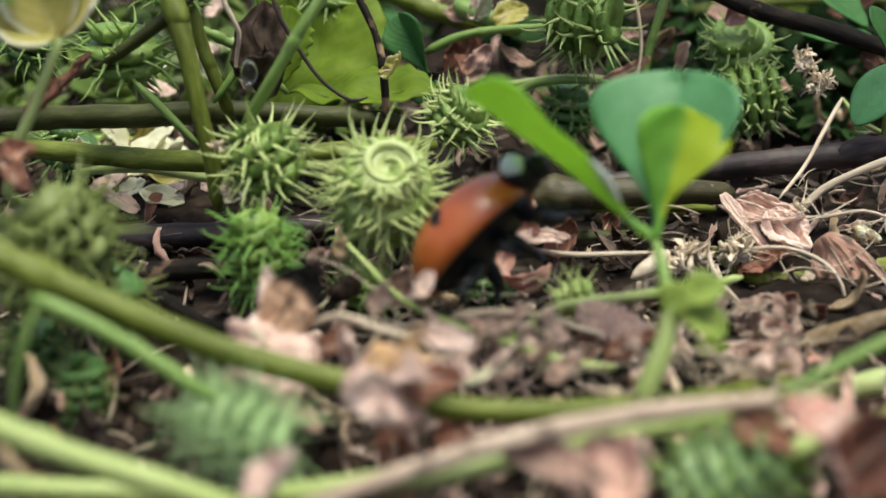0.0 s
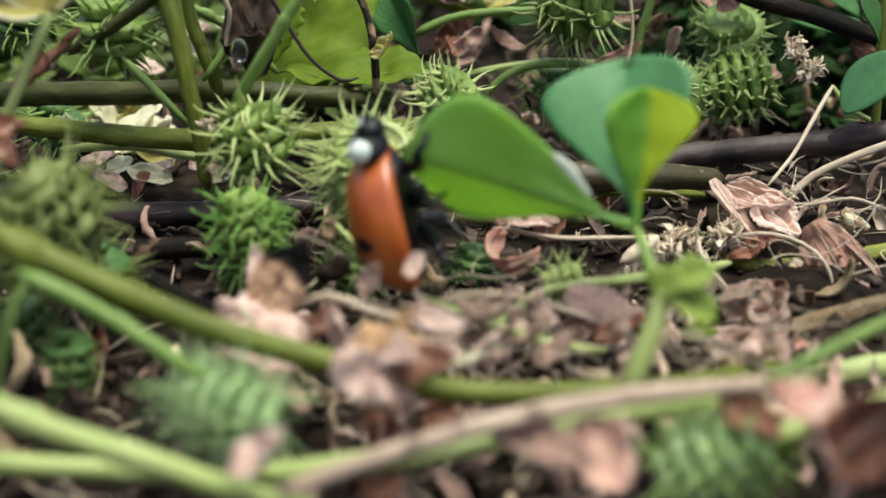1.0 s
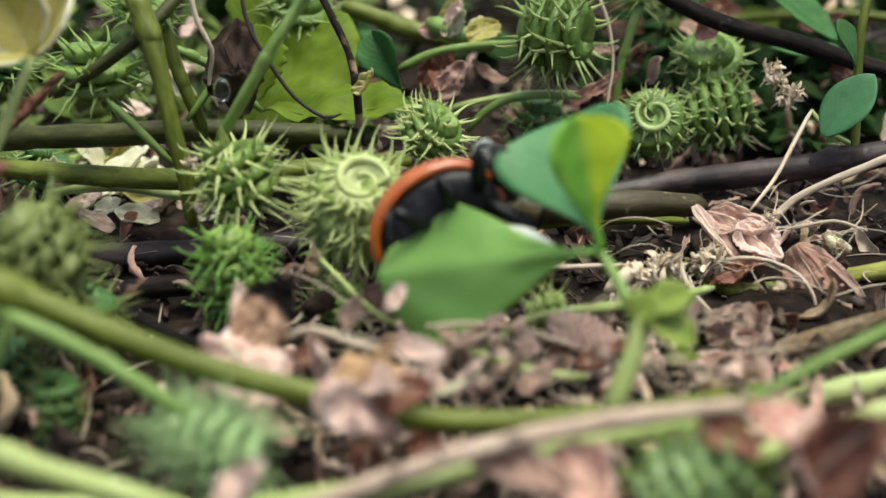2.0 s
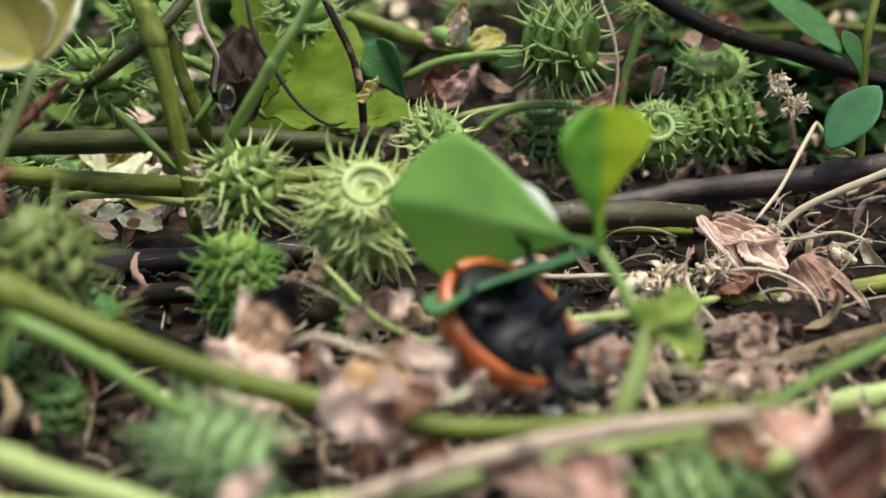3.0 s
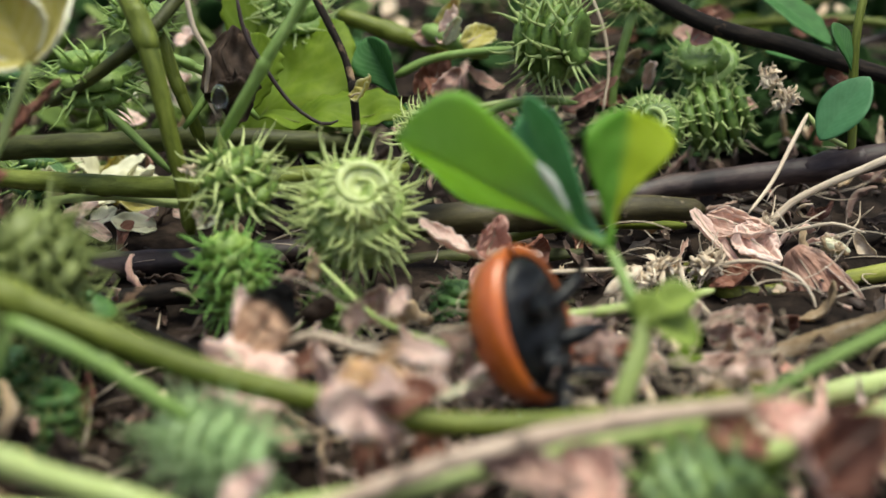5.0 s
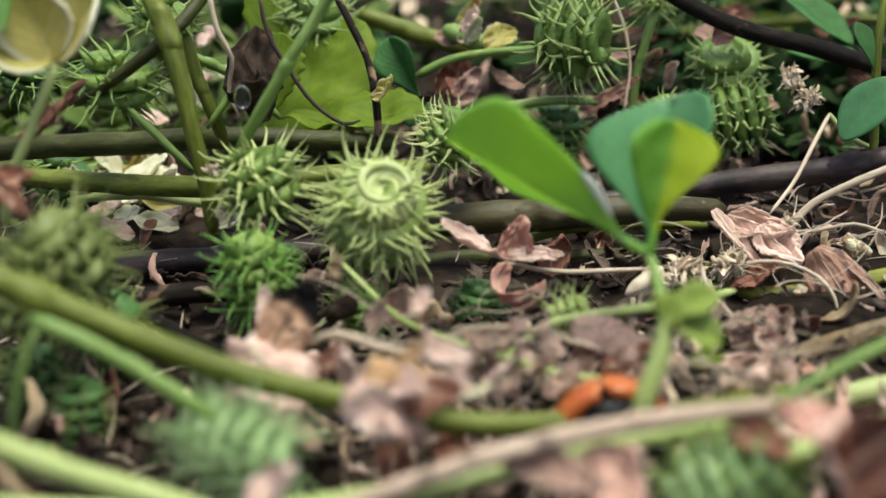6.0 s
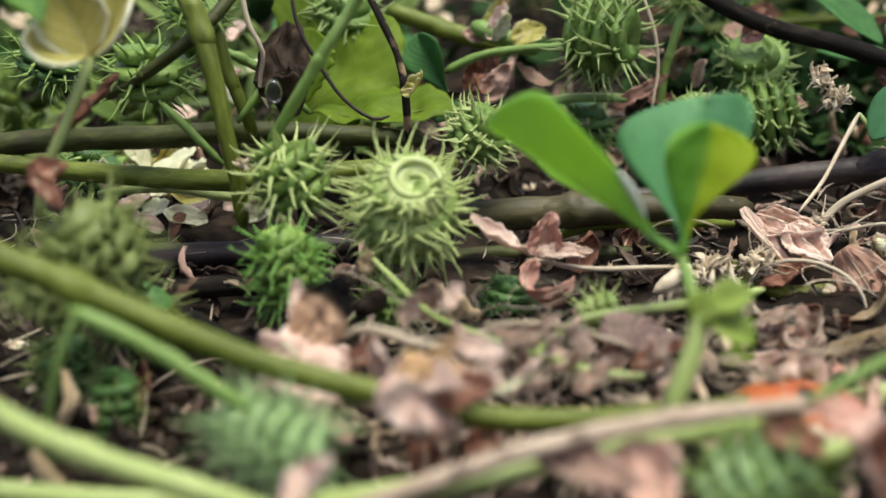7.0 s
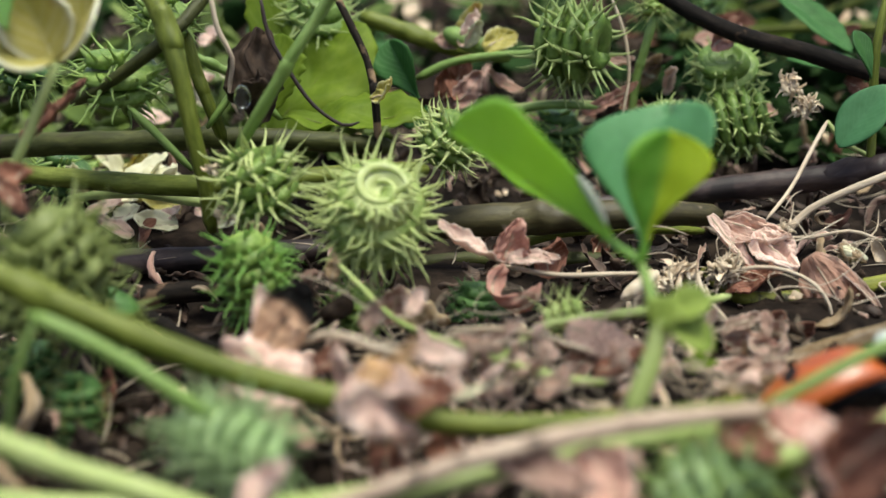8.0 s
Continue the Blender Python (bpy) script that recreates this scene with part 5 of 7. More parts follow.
    dry((12.45, 48.13, 1.27), (0.93, -0.3, -0.22), (0.1, -0.42, 0.9), 3.0, 0.7, DRY_PALE, "pale curled dry leaf in litter", roll=170, bend=60, seed=81)
    dry((11.75, 45.01, 1.47), (0.98, -0.04, 0.18), (0, -0.29, 0.96), 2.6, 0.5, DRY_TAN, "pale rolled dry leaf", roll=260, bend=20, seed=82)
    dry((13.62, 52.95, -0.11), (0.75, 0.12, 0.64), (0.21, -0.77, 0.61), 1.8, 0.6, DRY, "pale pink curled scrap", roll=160, bend=60, seed=83)
    dry((10.53, 47.22, 1.7), (1, 0.02, 0.05), (0, -0.29, 0.96), 1.5, 0.5, LEAF_YELLOW, "yellow-green leaf scrap in the litter", roll=60, bend=10, seed=84)
    # papery scraps round the husk on the stem
    dry((-2.91, 39.50, 5.12), (0.86, -0.49, -0.12), (0.1, -0.75, 0.65), 3.1, 0.75, PETAL, "whitish torn papery dry leaf", seed=190, roll=100, bend=30, wrinkle=0.14, pleat=0.1)
    dry((-1.66, 38.60, 5.23), (0.61, 0.47, 0.64), (0.1, -0.75, 0.65), 1.9, 0.35, AMBER, "amber dry petal bent upwards", seed=191, roll=110, bend=50, wrinkle=0.1)
    dry((-0.78, 39.60, 6.19), (0.83, 0.19, -0.52), (0.1, -0.75, 0.65), 2.1, 0.45, PETAL, "pinkish papery petal edge", seed=192, roll=110, bend=60, wrinkle=0.14)
    dry((-1.11, 45.00, 5.12), (0.45, 0.81, 0.37), (0.1, -0.75, 0.65), 1.2, 0.4, PETAL, "pale papery bract standing up", seed=193, roll=150, bend=60)
    dry((-2.98, 44.00, 4.81), (0.63, 0.57, 0.53), (0.1, -0.75, 0.65), 1.7, 0.45, DRY_PALE, "pale curled dry bract", seed=194, roll=130, bend=80)
    dry((1.24, 43.00, 2.47), (0.79, 0.44, 0.44), (0.1, -0.75, 0.65), 2.3, 0.22, PETAL, "thin pale twisted dry strip", seed=195, roll=140, bend=60, twist=90)
    dry((0.46, 42.00, 2.73), (0.90, 0.43, 0.10), (0.1, -0.75, 0.65), 2.3, 0.2, CREAM, "thin pale twisted dry strip", seed=196, roll=140, bend=40, twist=90)
    dry((2.15, 43.50, 2.72), (0.84, -0.39, -0.38), (0.1, -0.75, 0.65), 1.3, 0.28, PETAL, "thin pale twisted dry strip", seed=197, roll=140, bend=90, twist=60)
    # withered leaves behind the clover
    dry((0.76, 76.00, 6.33), (0.68, 0.17, 0.72), (0.1, -0.8, 0.6), 2.9, 0.9, DRY, "withered pink-brown leaf in the tangle", seed=620, roll=90, bend=30, pleat=0.1, nu=12, nv=18)
    dry((9.16, 77.00, 5.72), (0.94, 0.11, 0.31), (0.1, -0.8, 0.6), 4.4, 0.6, ROSE, "withered rose leaf in the tangle", seed=621, roll=130, bend=60, pleat=0.1, nu=12, nv=18)
    dry((10.24, 78.00, 4.54), (0.97, 0.13, 0.21), (0.1, -0.8, 0.6), 3.9, 0.5, DRY_PALE, "pale withered leaf in the tangle", seed=622, roll=60, bend=-40, pleat=0.1, nu=12, nv=18)
    dry((14.73, 79.00, 6.77), (0.28, -0.75, 0.60), (0.1, -0.8, 0.6), 3.3, 0.7, PETAL, "pale papery petal in the tangle", seed=623, roll=90, bend=30, pleat=0.1, nu=12, nv=18)
    dry((16.90, 76.00, 10.11), (0.77, 0.58, 0.25), (0.1, -0.8, 0.6), 2.6, 0.7, ROSE, "withered rose leaf in the tangle", seed=624, roll=130, bend=60, pleat=0.1, nu=12, nv=18)
    dry((2.72, 77.00, 9.93), (0.78, 0.49, 0.38), (0.1, -0.8, 0.6), 3.1, 0.9, LEAF_FADED, "pale yellow withered flower leaf", seed=625, roll=60, bend=-40, pleat=0.1, nu=12, nv=18)
    dry((5.41, 78.00, 5.11), (0.81, -0.49, -0.31), (0.1, -0.8, 0.6), 3.1, 0.6, DRY, "withered pink-brown leaf in the tangle", seed=626, roll=90, bend=30, pleat=0.1, nu=12, nv=18)
    dry((10.91, 79.00, 8.82), (0.78, -0.58, -0.24), (0.1, -0.8, 0.6), 2.6, 0.5, DRY_PALE, "pale withered leaf in the tangle", seed=627, roll=130, bend=60, pleat=0.1, nu=12, nv=18)
    dry((3.86, 76.00, 3.54), (0.67, 0.60, -0.44), (0.1, -0.8, 0.6), 4.2, 0.6, DRY_PALE, "pale withered leaf in the tangle", seed=628, roll=60, bend=-40, pleat=0.1, nu=12, nv=18)
    dry((7.18, 77.00, 10.47), (0.67, -0.21, -0.71), (0.1, -0.8, 0.6), 2.4, 0.5, DRY_TAN, "tan withered leaf in the tangle", seed=629, roll=90, bend=30, pleat=0.1, nu=12, nv=18)
    dry((12.18, 78.00, 3.01), (0.96, -0.16, -0.21), (0.1, -0.8, 0.6), 3.1, 0.5, DRY, "withered pink-brown leaf in the tangle", seed=630, roll=130, bend=60, pleat=0.1, nu=12, nv=18)
    dry((26.55, 79.00, 7.52), (0.80, -0.18, -0.57), (0.1, -0.8, 0.6), 2.8, 0.8, DRY_RED, "rust-brown withered leaf in the tangle", seed=631, roll=60, bend=-40, pleat=0.1, nu=12, nv=18)
    # soft shapes right at the front
    dry((9.58, 36.39, 4.69), (0.77, -0.31, -0.56), (0.3, -0.67, 0.68), 2.3, 0.9, DRY_RED, "rust-brown dry leaf hanging under a stick", roll=100, bend=30, seed=90)
    dry((2.15, 35.31, 4.05), (0.88, -0.26, -0.4), (0.1, -0.54, 0.83), 3.6, 0.8, DRY, "mauve-brown dry leaf hanging under a stick", roll=120, bend=40, seed=91)
    dry((5.19, 35.88, 4.16), (0.31, -0.51, -0.8), (0.1, -0.79, 0.61), 3.0, 1.3, DRY, "mauve-brown dry leaf hanging under a stick", roll=120, bend=40, seed=92)
    dry((10.51, 34.01, 6.34), (0.88, -0.34, -0.34), (0.25, -0.13, 0.96), 4.8, 1.2, ROSE, "pinkish dry leaf curling over the stems", roll=130, bend=-70, seed=93)
    dry((11.77, 33.43, 6.2), (0.5, -0.39, -0.77), (0.5, -0.49, 0.71), 3.6, 1.1, PETAL, "pinkish curled dry leaf over the stems", roll=120, bend=-50, seed=94)
    dry((11.96, 32.31, 4.58), (0.72, -0.13, 0.68), (-0.3, -0.59, 0.75), 3.6, 1.4, DRY_RED, "rose-brown dry leaf near stems", roll=120, bend=40, seed=95, wrinkle=0.1, pleat=0.12)
    dry((10.92, 33.68, 3.96), (0.1, 0.24, 0.97), (0.41, -0.86, 0.31), 1.6, 0.45, LEAF_YELLOW, "pale green curled leaflet", roll=190, bend=110, seed=96, name="leaflet")
    dry((-6.25, 33.03, 3.64), (0.98, 0.07, 0.2), (0, -0.36, 0.93), 2.6, 0.8, PETAL, "pale papery husk on stems", roll=160, bend=60, seed=97)
    dry((-18.2, 48.1, 9.97), (0.41, -0.31, -0.86), (0.5, -0.73, 0.48), 2.6, 0.6, DRY_RED, "brown withered leaf on a stalk", roll=220, bend=70, seed=99)
    dry((-3.86, 65.9, 9.15), (0.91, -0.32, 0.26), (0, -0.55, 0.84), 2.4, 0.7, LEAF_FADED, "faded frayed leaf scrap on a twig", roll=80, bend=60, seed=100)
    dry((-0.15, 78.62, 6.1), (0.53, 0.29, 0.8), (0.31, -0.8, 0.51), 4.0, 1.2, DRY_RED, "brown dry leaf among the pods", roll=150, bend=40, seed=101)
    dry((13.88, 82.95, 6.3), (0.32, 0.32, 0.89), (0.31, -0.85, 0.42), 2.6, 0.8, DRY_TAN, "pale curled husk in the tangle", roll=150, bend=60, seed=102)
    dry((9.75, 80.26, 4.75), (0.98, 0.07, 0.2), (0, -0.42, 0.91), 4.0, 0.8, DRY_RED, "rust-coloured dry leaf on the ground", roll=120, bend=40, seed=103)
    dry((0.99, 82.02, 9.58), (0.75, 0.12, 0.64), (0, -0.72, 0.69), 3.4, 1.0, LEAF_FADED, "pale withered leaf at a stem joint", roll=150, bend=60, seed=104)


build_leaves()


def scrap(bm, c, q, ln, wd, ra, ba, tw, ph, nu=7, nv=11):
    """A scrap of dry leaf added to a mesh: rolled by ra, bent by ba and twisted by tw (radians)."""
    def fn(u, v):
        w = wd * (math.sin(math.pi * (0.06 + 0.9 * v)) ** 0.6) * (1 + 0.3 * nz((v * 5, ph, u), 1))
        ar = u * ra / 2
        px, pz = w / (ra / 2) * math.sin(ar), w / (ra / 2) * (1 - math.cos(ar))
        t = tw * (v - 0.5)
        px, pz = px * math.cos(t) - pz * math.sin(t), px * math.sin(t) + pz * math.cos(t)
        b = ba * v
        py = ln * (math.sin(b) / ba) - pz * math.sin(b)
        pz = ln * (1 - math.cos(b)) / ba + pz * math.cos(b)
        r = Vector((px, py, pz))
        return c + q @ (r + Vector((nz(r, 3.0, ph + 4) * 0.16, 0, nz(r, 2.2, ph) * 0.32 + nz(r, 6.0, ph) * 0.12)))

    shell(bm, fn, nu, nv, 0.045)


# ---- dried flower heads: a fuzzy knot of shrivelled florets ----
def floret_head(place, r, count, label, seed, spread=1.0):
    g = rnd(seed)
    thing = holder("dry_flower_head", place, label, "flower head")
    bm = bmesh.new()
    for i in range(int(count * 0.6)):
        d = Vector((g.gauss(0, 1), g.gauss(0, 1), g.gauss(0, 0.8))).normalized()
        ln = r * g.uniform(0.7, 1.5) * spread
        s = Vector((g.gauss(0, 1), g.gauss(0, 1), g.gauss(0, 1))).normalized() * ln * 0.5
        tube(bm, [d * r * 0.2, d * ln * 0.6, d * ln + s * 0.5, d * ln * 0.9 + s], [0.04, 0.035, 0.025, 0.01], seg=5, step=0.25)
    f = part("threads", bm, STRAW, thing)
    f["kind"] = "stuff"
    bm = bmesh.new()
    for i in range(max(14, int(count * 0.8))):
        d = Vector((g.gauss(0, 1), g.gauss(0, 1), g.gauss(0, 0.8))).normalized()
        q = (aim(d, d.orthogonal()).to_matrix() @ Euler((g.uniform(-0.7, 0.7), g.uniform(-3, 3), g.uniform(-0.7, 0.7))).to_matrix())
        scrap(bm, d * r * g.uniform(0.0, 0.4), q, r * g.uniform(0.8, 1.4), r * g.uniform(0.2, 0.38), g.uniform(2, 4.5), g.choice((-1, 1)) * g.uniform(0.5, 3), g.uniform(-1, 1), g.uniform(0, 50), 4, 7)
    part("floret", bm, FUZZ, thing)["kind"] = "stuff"
    return thing


def build_bud():
    pts = [Vector(p) for p in [(11.53, 59.83, 1.25), (10.82, 59.38, 0.91), (10.05, 59.02, 0.48), (9.48, 58.78, 0.13)]]
    bm = bmesh.new()
    tube(bm, [p - pts[0] for p in pts], [0.2, 0.48, 0.42, 0.1], seg=12, step=0.25, wob=0.35, ridge=0.06)
    ob = tagged(part("dry_bud", bm, FUZZ), "pale dried flower bud on the litter", "bud")
    ob.location = mm(pts[0])


build_bud()


def build_florets():
    floret_head((12.76, 60.19, 0.79), 1.0, 70, "pale fuzzy dried flower head on the litter", 1)
    floret_head((11.17, 59.64, 0.74), 0.7, 40, "pale fuzzy dried floret beside the flower head", 2)
    floret_head((15.39, 61.25, 0.77), 0.9, 60, "tangled dried flower threads", 3, 1.3)
    floret_head((21.89, 71.62, 7.34), 0.8, 50, "brown dried flower head on its stalk", 4)
    floret_head((21.19, 72.58, 8.51), 0.7, 40, "brown dried flower head on its stalk", 5)
    floret_head((22.41, 62.5, 1.28), 0.6, 24, "pale dried seed husk in the litter", 6)
    floret_head((19, 63.45, 2.43), 0.5, 24, "dry torn stalk joint", 7)
    floret_head((-11.53, 59.27, 7.02), 0.4, 14, "dry brown bract at a pod", 8)
    floret_head((-10.87, 58.01, 5.03), 0.5, 16, "dry brown bract at a pod", 9)


build_florets()


# ---- litter: fallen leaves one by one, then crumbs and threads ----
def hollow(x, y):
    """Low ground under the larger curled leaves, where only flat litter lies."""
    return -4 < x < 12.5 and 41 < y < 58 or 12 < x < 26 and 47 < y < 65


def build_litter():
    g = rnd(77)
    kinds = []
    for i, m in enumerate([DRY, DRY, DRY_RED, DRY_TAN, DRY, DRY_DARK, DRY_RED, DRY, DRY_TAN, DRY_DARK]):
        k = dry((0, 400 + 12 * i, 1), (0, 1, 0), (0, 0, 1), g.uniform(2.2, 4.4), g.uniform(0.45, 0.95), m, ("shrivelled dry leaf lying in the litter", "rust-brown dry leaf lying in the litter",
                "tan papery dry leaf in the litter", "dark leaf in the litter, partly standing in for shade")[(DRY, DRY_RED, DRY_TAN, DRY_DARK).index(m)],
                roll=g.uniform(120, 250), bend=g.uniform(30, 170), twist=g.uniform(-90, 90), seed=200 + i, nu=10, nv=16)
        kinds.append(k)
    done = 0
    while done < 220:
        y = 36 + 130 * g.random() ** 1.3
        x = g.uniform(-1, 1) * (0.44 * y + 6)
        k = kinds[g.randrange(len(kinds))]
        # dark kinds favoured in gaps, on the left and far back imitate shade
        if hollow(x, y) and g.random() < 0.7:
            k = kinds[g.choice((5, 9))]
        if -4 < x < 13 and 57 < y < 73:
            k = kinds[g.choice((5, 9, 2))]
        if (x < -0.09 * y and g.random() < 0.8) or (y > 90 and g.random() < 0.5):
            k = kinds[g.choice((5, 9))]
        z = ground_height(x, y) + g.uniform(0.2, 1.5) * (0.25 if hollow(x, y) else 1.0)
        copy_thing(k, Matrix.Translation(mm((x, y, z))) @ Euler((g.uniform(-0.7, 0.7), g.uniform(-0.7, 0.7), g.uniform(0, 6.28))).to_matrix().to_4x4())
        done += 1
    for i, k in enumerate(kinds):
        x, y = -30 + 6.5 * i, 62 + 3 * (i % 4)
        k.matrix_world = Matrix.Translation(mm((x, y, ground_height(x, y) + 0.4))) @ Euler((0.2, 0.1 * i, i)).to_matrix().to_4x4()
    for i in range(16):
        x, y = g.uniform(-24.5, -14), g.uniform(71, 79)
        dry((x, y, g.uniform(0.2, 1.6)), (g.uniform(-1, 1), g.uniform(-0.3, 0.3), 0.2), (0, -0.3, 1), g.uniform(2.5, 5), g.uniform(0.7, 1.4), CREAM if i % 2 else LEAF_FADED, "bleached yellow leaf lying in the litter", roll=70, bend=30, seed=300 + i, nu=8, nv=12)
    for nm, mat, count, lo, hi, lab in (("leaf_crumbs", BITS, 300, 0.2, 0.7, "pinkish crumbs of dry leaves"), ("dark_crumbs", BITS_DARK, 1500, 0.25, 0.9, "dark leaf crumbs, partly standing in for shade"),
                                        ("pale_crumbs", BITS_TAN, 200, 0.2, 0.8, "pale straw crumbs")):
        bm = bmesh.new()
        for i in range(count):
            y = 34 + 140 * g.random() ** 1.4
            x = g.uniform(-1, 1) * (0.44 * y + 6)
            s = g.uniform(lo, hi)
            # pale crumbs thinned on the left, so dark ones stand in for shade
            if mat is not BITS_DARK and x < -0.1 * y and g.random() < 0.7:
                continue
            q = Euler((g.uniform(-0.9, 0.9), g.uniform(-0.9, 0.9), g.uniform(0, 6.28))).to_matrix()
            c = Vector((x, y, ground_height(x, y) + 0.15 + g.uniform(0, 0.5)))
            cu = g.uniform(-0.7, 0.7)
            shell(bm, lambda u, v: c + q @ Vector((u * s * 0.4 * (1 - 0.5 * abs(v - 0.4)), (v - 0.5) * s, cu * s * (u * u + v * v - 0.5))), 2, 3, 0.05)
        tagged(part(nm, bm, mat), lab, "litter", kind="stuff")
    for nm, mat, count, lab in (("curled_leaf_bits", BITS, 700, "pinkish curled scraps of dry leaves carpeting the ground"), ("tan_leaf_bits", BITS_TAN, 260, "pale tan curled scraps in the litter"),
                                ("dark_leaf_bits", BITS_DARK, 1300, "dark leaf scraps in the litter, partly standing in for shade")):
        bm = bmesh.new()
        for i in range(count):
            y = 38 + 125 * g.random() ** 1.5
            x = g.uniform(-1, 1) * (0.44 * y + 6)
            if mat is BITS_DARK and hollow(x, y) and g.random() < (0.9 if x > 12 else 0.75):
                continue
            # pale scraps thinned where the ground should read as shaded
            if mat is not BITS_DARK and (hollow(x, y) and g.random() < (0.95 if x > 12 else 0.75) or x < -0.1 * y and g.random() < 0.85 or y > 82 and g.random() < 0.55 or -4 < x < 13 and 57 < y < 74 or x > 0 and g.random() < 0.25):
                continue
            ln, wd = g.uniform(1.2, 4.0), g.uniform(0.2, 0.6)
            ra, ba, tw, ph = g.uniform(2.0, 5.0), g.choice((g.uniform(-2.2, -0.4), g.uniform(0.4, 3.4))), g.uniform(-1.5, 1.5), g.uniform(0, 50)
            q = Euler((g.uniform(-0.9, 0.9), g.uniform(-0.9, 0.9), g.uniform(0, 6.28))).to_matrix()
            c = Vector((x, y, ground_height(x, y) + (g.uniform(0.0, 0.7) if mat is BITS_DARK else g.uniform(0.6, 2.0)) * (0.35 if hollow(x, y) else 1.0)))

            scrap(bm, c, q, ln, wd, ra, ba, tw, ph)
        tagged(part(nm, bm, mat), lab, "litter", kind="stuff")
    for nm, mat, count, lab in (("pale_leaf_bits", PALE_BITS, 70, "pale pinkish curled strips of dry leaves"), ("straw_leaf_bits", BITS_TAN, 40, "pale straw strips among the dry leaves")):
        bm = bmesh.new()
        for i in range(count):
            y = g.uniform(41.5, 49)
            x = g.uniform(-4, 0.40 * y + 2)
            c = Vector((x, y, ground_height(x, y) + g.uniform(0.8, 2.0)))
            q = Euler((g.uniform(-0.8, 0.8), g.uniform(-0.8, 0.8), g.uniform(0, 6.28))).to_matrix()
            scrap(bm, c, q, g.uniform(2.0, 4.2), g.uniform(0.1, 0.3), g.uniform(1.5, 4.5), g.choice((-1, 1)) * g.uniform(0.5, 3.0), g.uniform(-1.5, 1.5), g.uniform(0, 50), 6, 12)
        tagged(part(nm, bm, mat), lab, "litter", kind="stuff")
    bm = bmesh.new()
    for i in range(480):
        y = 36 + 120 * g.random() ** 1.3
        x = g.uniform(-1, 1) * (0.44 * y + 6)
        if hollow(x, y) and g.random() < 0.7:
            continue
        c = Vector((x, y, ground_height(x, y) + g.uniform(0.3, 1.1)))
        a, ln = g.uniform(0, 6.28), g.uniform(1.5, 5)
        d = Vector((math.cos(a), math.sin(a), g.uniform(-0.1, 0.35)))
        s = Vector((-d.y, d.x, g.uniform(-0.3, 0.6))) * ln * g.uniform(-0.4, 0.4)
        r = g.uniform(0.02, 0.065)
        tube(bm, [c, c + d * ln * 0.35 + s * 0.5, c + d * ln * 0.7 + s * 0.4, c + d * ln - s * 0.3], [r, r, r * 0.9, r * 0.5], seg=5, step=0.6)
    for i in range(150):
        x, y = (g.uniform(12, 33), g.uniform(54, 80)) if i < 40 else (g.uniform(-3, 17), g.uniform(42, 52))
        c = Vector((x, y, g.uniform(0.6, 3.4)))
        a, ln = g.uniform(0, 6.28), g.uniform(2, 7)
        d = Vector((math.cos(a), math.sin(a) * 0.5, g.uniform(-0.35, 0.35)))
        s = Vector((-d.y, d.x * 0.4, g.uniform(-1, 1))).normalized() * ln * g.uniform(0.1, 0.5)
        r = g.uniform(0.02, 0.05)
        tube(bm, [c, c + d * ln * 0.3 + s * 0.6, c + d * ln * 0.7 + s * 0.7, c + d * ln - s * 0.2], [r, r, r * 0.8, r * 0.4], seg=5, step=0.5)
    tagged(part("dry_threads", bm, STRAW), "thin pale dry stalks and threads in the litter", "litter", kind="stuff")


build_litter()


# ---- the tangle behind: stems and leaves far back ----
def build_background():
    g = rnd(5)
    for i in range(24):
        y = g.uniform(96, 175)
        x = g.uniform(-1, 1) * 0.42 * y
        m = (STEM_GREEN, STEM_OLIVE, STEM_BRIGHT, STEM_PURPLE)[i % 4]
        lab = ("green stem in the tangle", "old olive stem in the tangle", "bright green stalk in the tangle", "dark stem in the tangle")[i % 4]
        a, ln = g.uniform(-0.6, 0.6) + (math.pi / 2 if g.random() < 0.25 else 0), g.uniform(18, 40)
        d = Vector((math.cos(a), math.sin(a) * 0.4, g.uniform(-0.1, 0.5)))
        z = g.uniform(1, 7)
        c = Vector((x, y, z))
        p = [c - d * ln * 0.5, c + Vector((0, 0, g.uniform(0, 2))), c + d * ln * 0.5]
        p = [Vector((q.x, q.y, max(q.z, 0.6))) for q in p]
        r = g.uniform(0.2, 0.5)
        stem("stem", p, [r, r, r * 0.8], m, lab, group="background stems", seg=8)
    for i in range(18):
        y = g.uniform(100, 150)
        dry((g.uniform(-0.2, 0.42) * y, y, g.uniform(2, 9)), (g.uniform(-1, 1), 0.3, g.uniform(-0.4, 0.6)), (g.uniform(-0.4, 0.4), -0.7, 0.7), g.uniform(4, 8), g.uniform(1.0, 2.0), DRY_RED if i % 3 else DRY_DARK, "brown withered leaf hanging in the tangle",
            roll=g.uniform(60, 160), bend=g.uniform(10, 70), seed=400 + i, nu=8, nv=12)
    mats = (LEAF_DARK, LEAF_DARK, LEAF_YELLOW, LEAF_DARK)
    for i in range(70):
        y = g.uniform(98, 185)
        x = g.uniform(-1, 1) * 0.42 * y
        z = g.uniform(1.5, 11)
        a = g.uniform(0, 6.28)
        leaf((x, y, z), (math.cos(a), math.sin(a), g.uniform(-0.5, 0.6)), (g.uniform(-0.5, 0.5), -0.6, 0.8), g.uniform(4, 8), g.uniform(1.3, 2.6), mats[i % 4],
             ("dark green leaf in the tangle", "dark green clover leaf in the tangle", "yellow-green leaf in the tangle", "dark green leaf in the tangle")[i % 4],
             group="background leaves", fold=g.uniform(5, 25), bend=g.uniform(-20, 40), nu=6, nv=10, seed=i)


build_background()


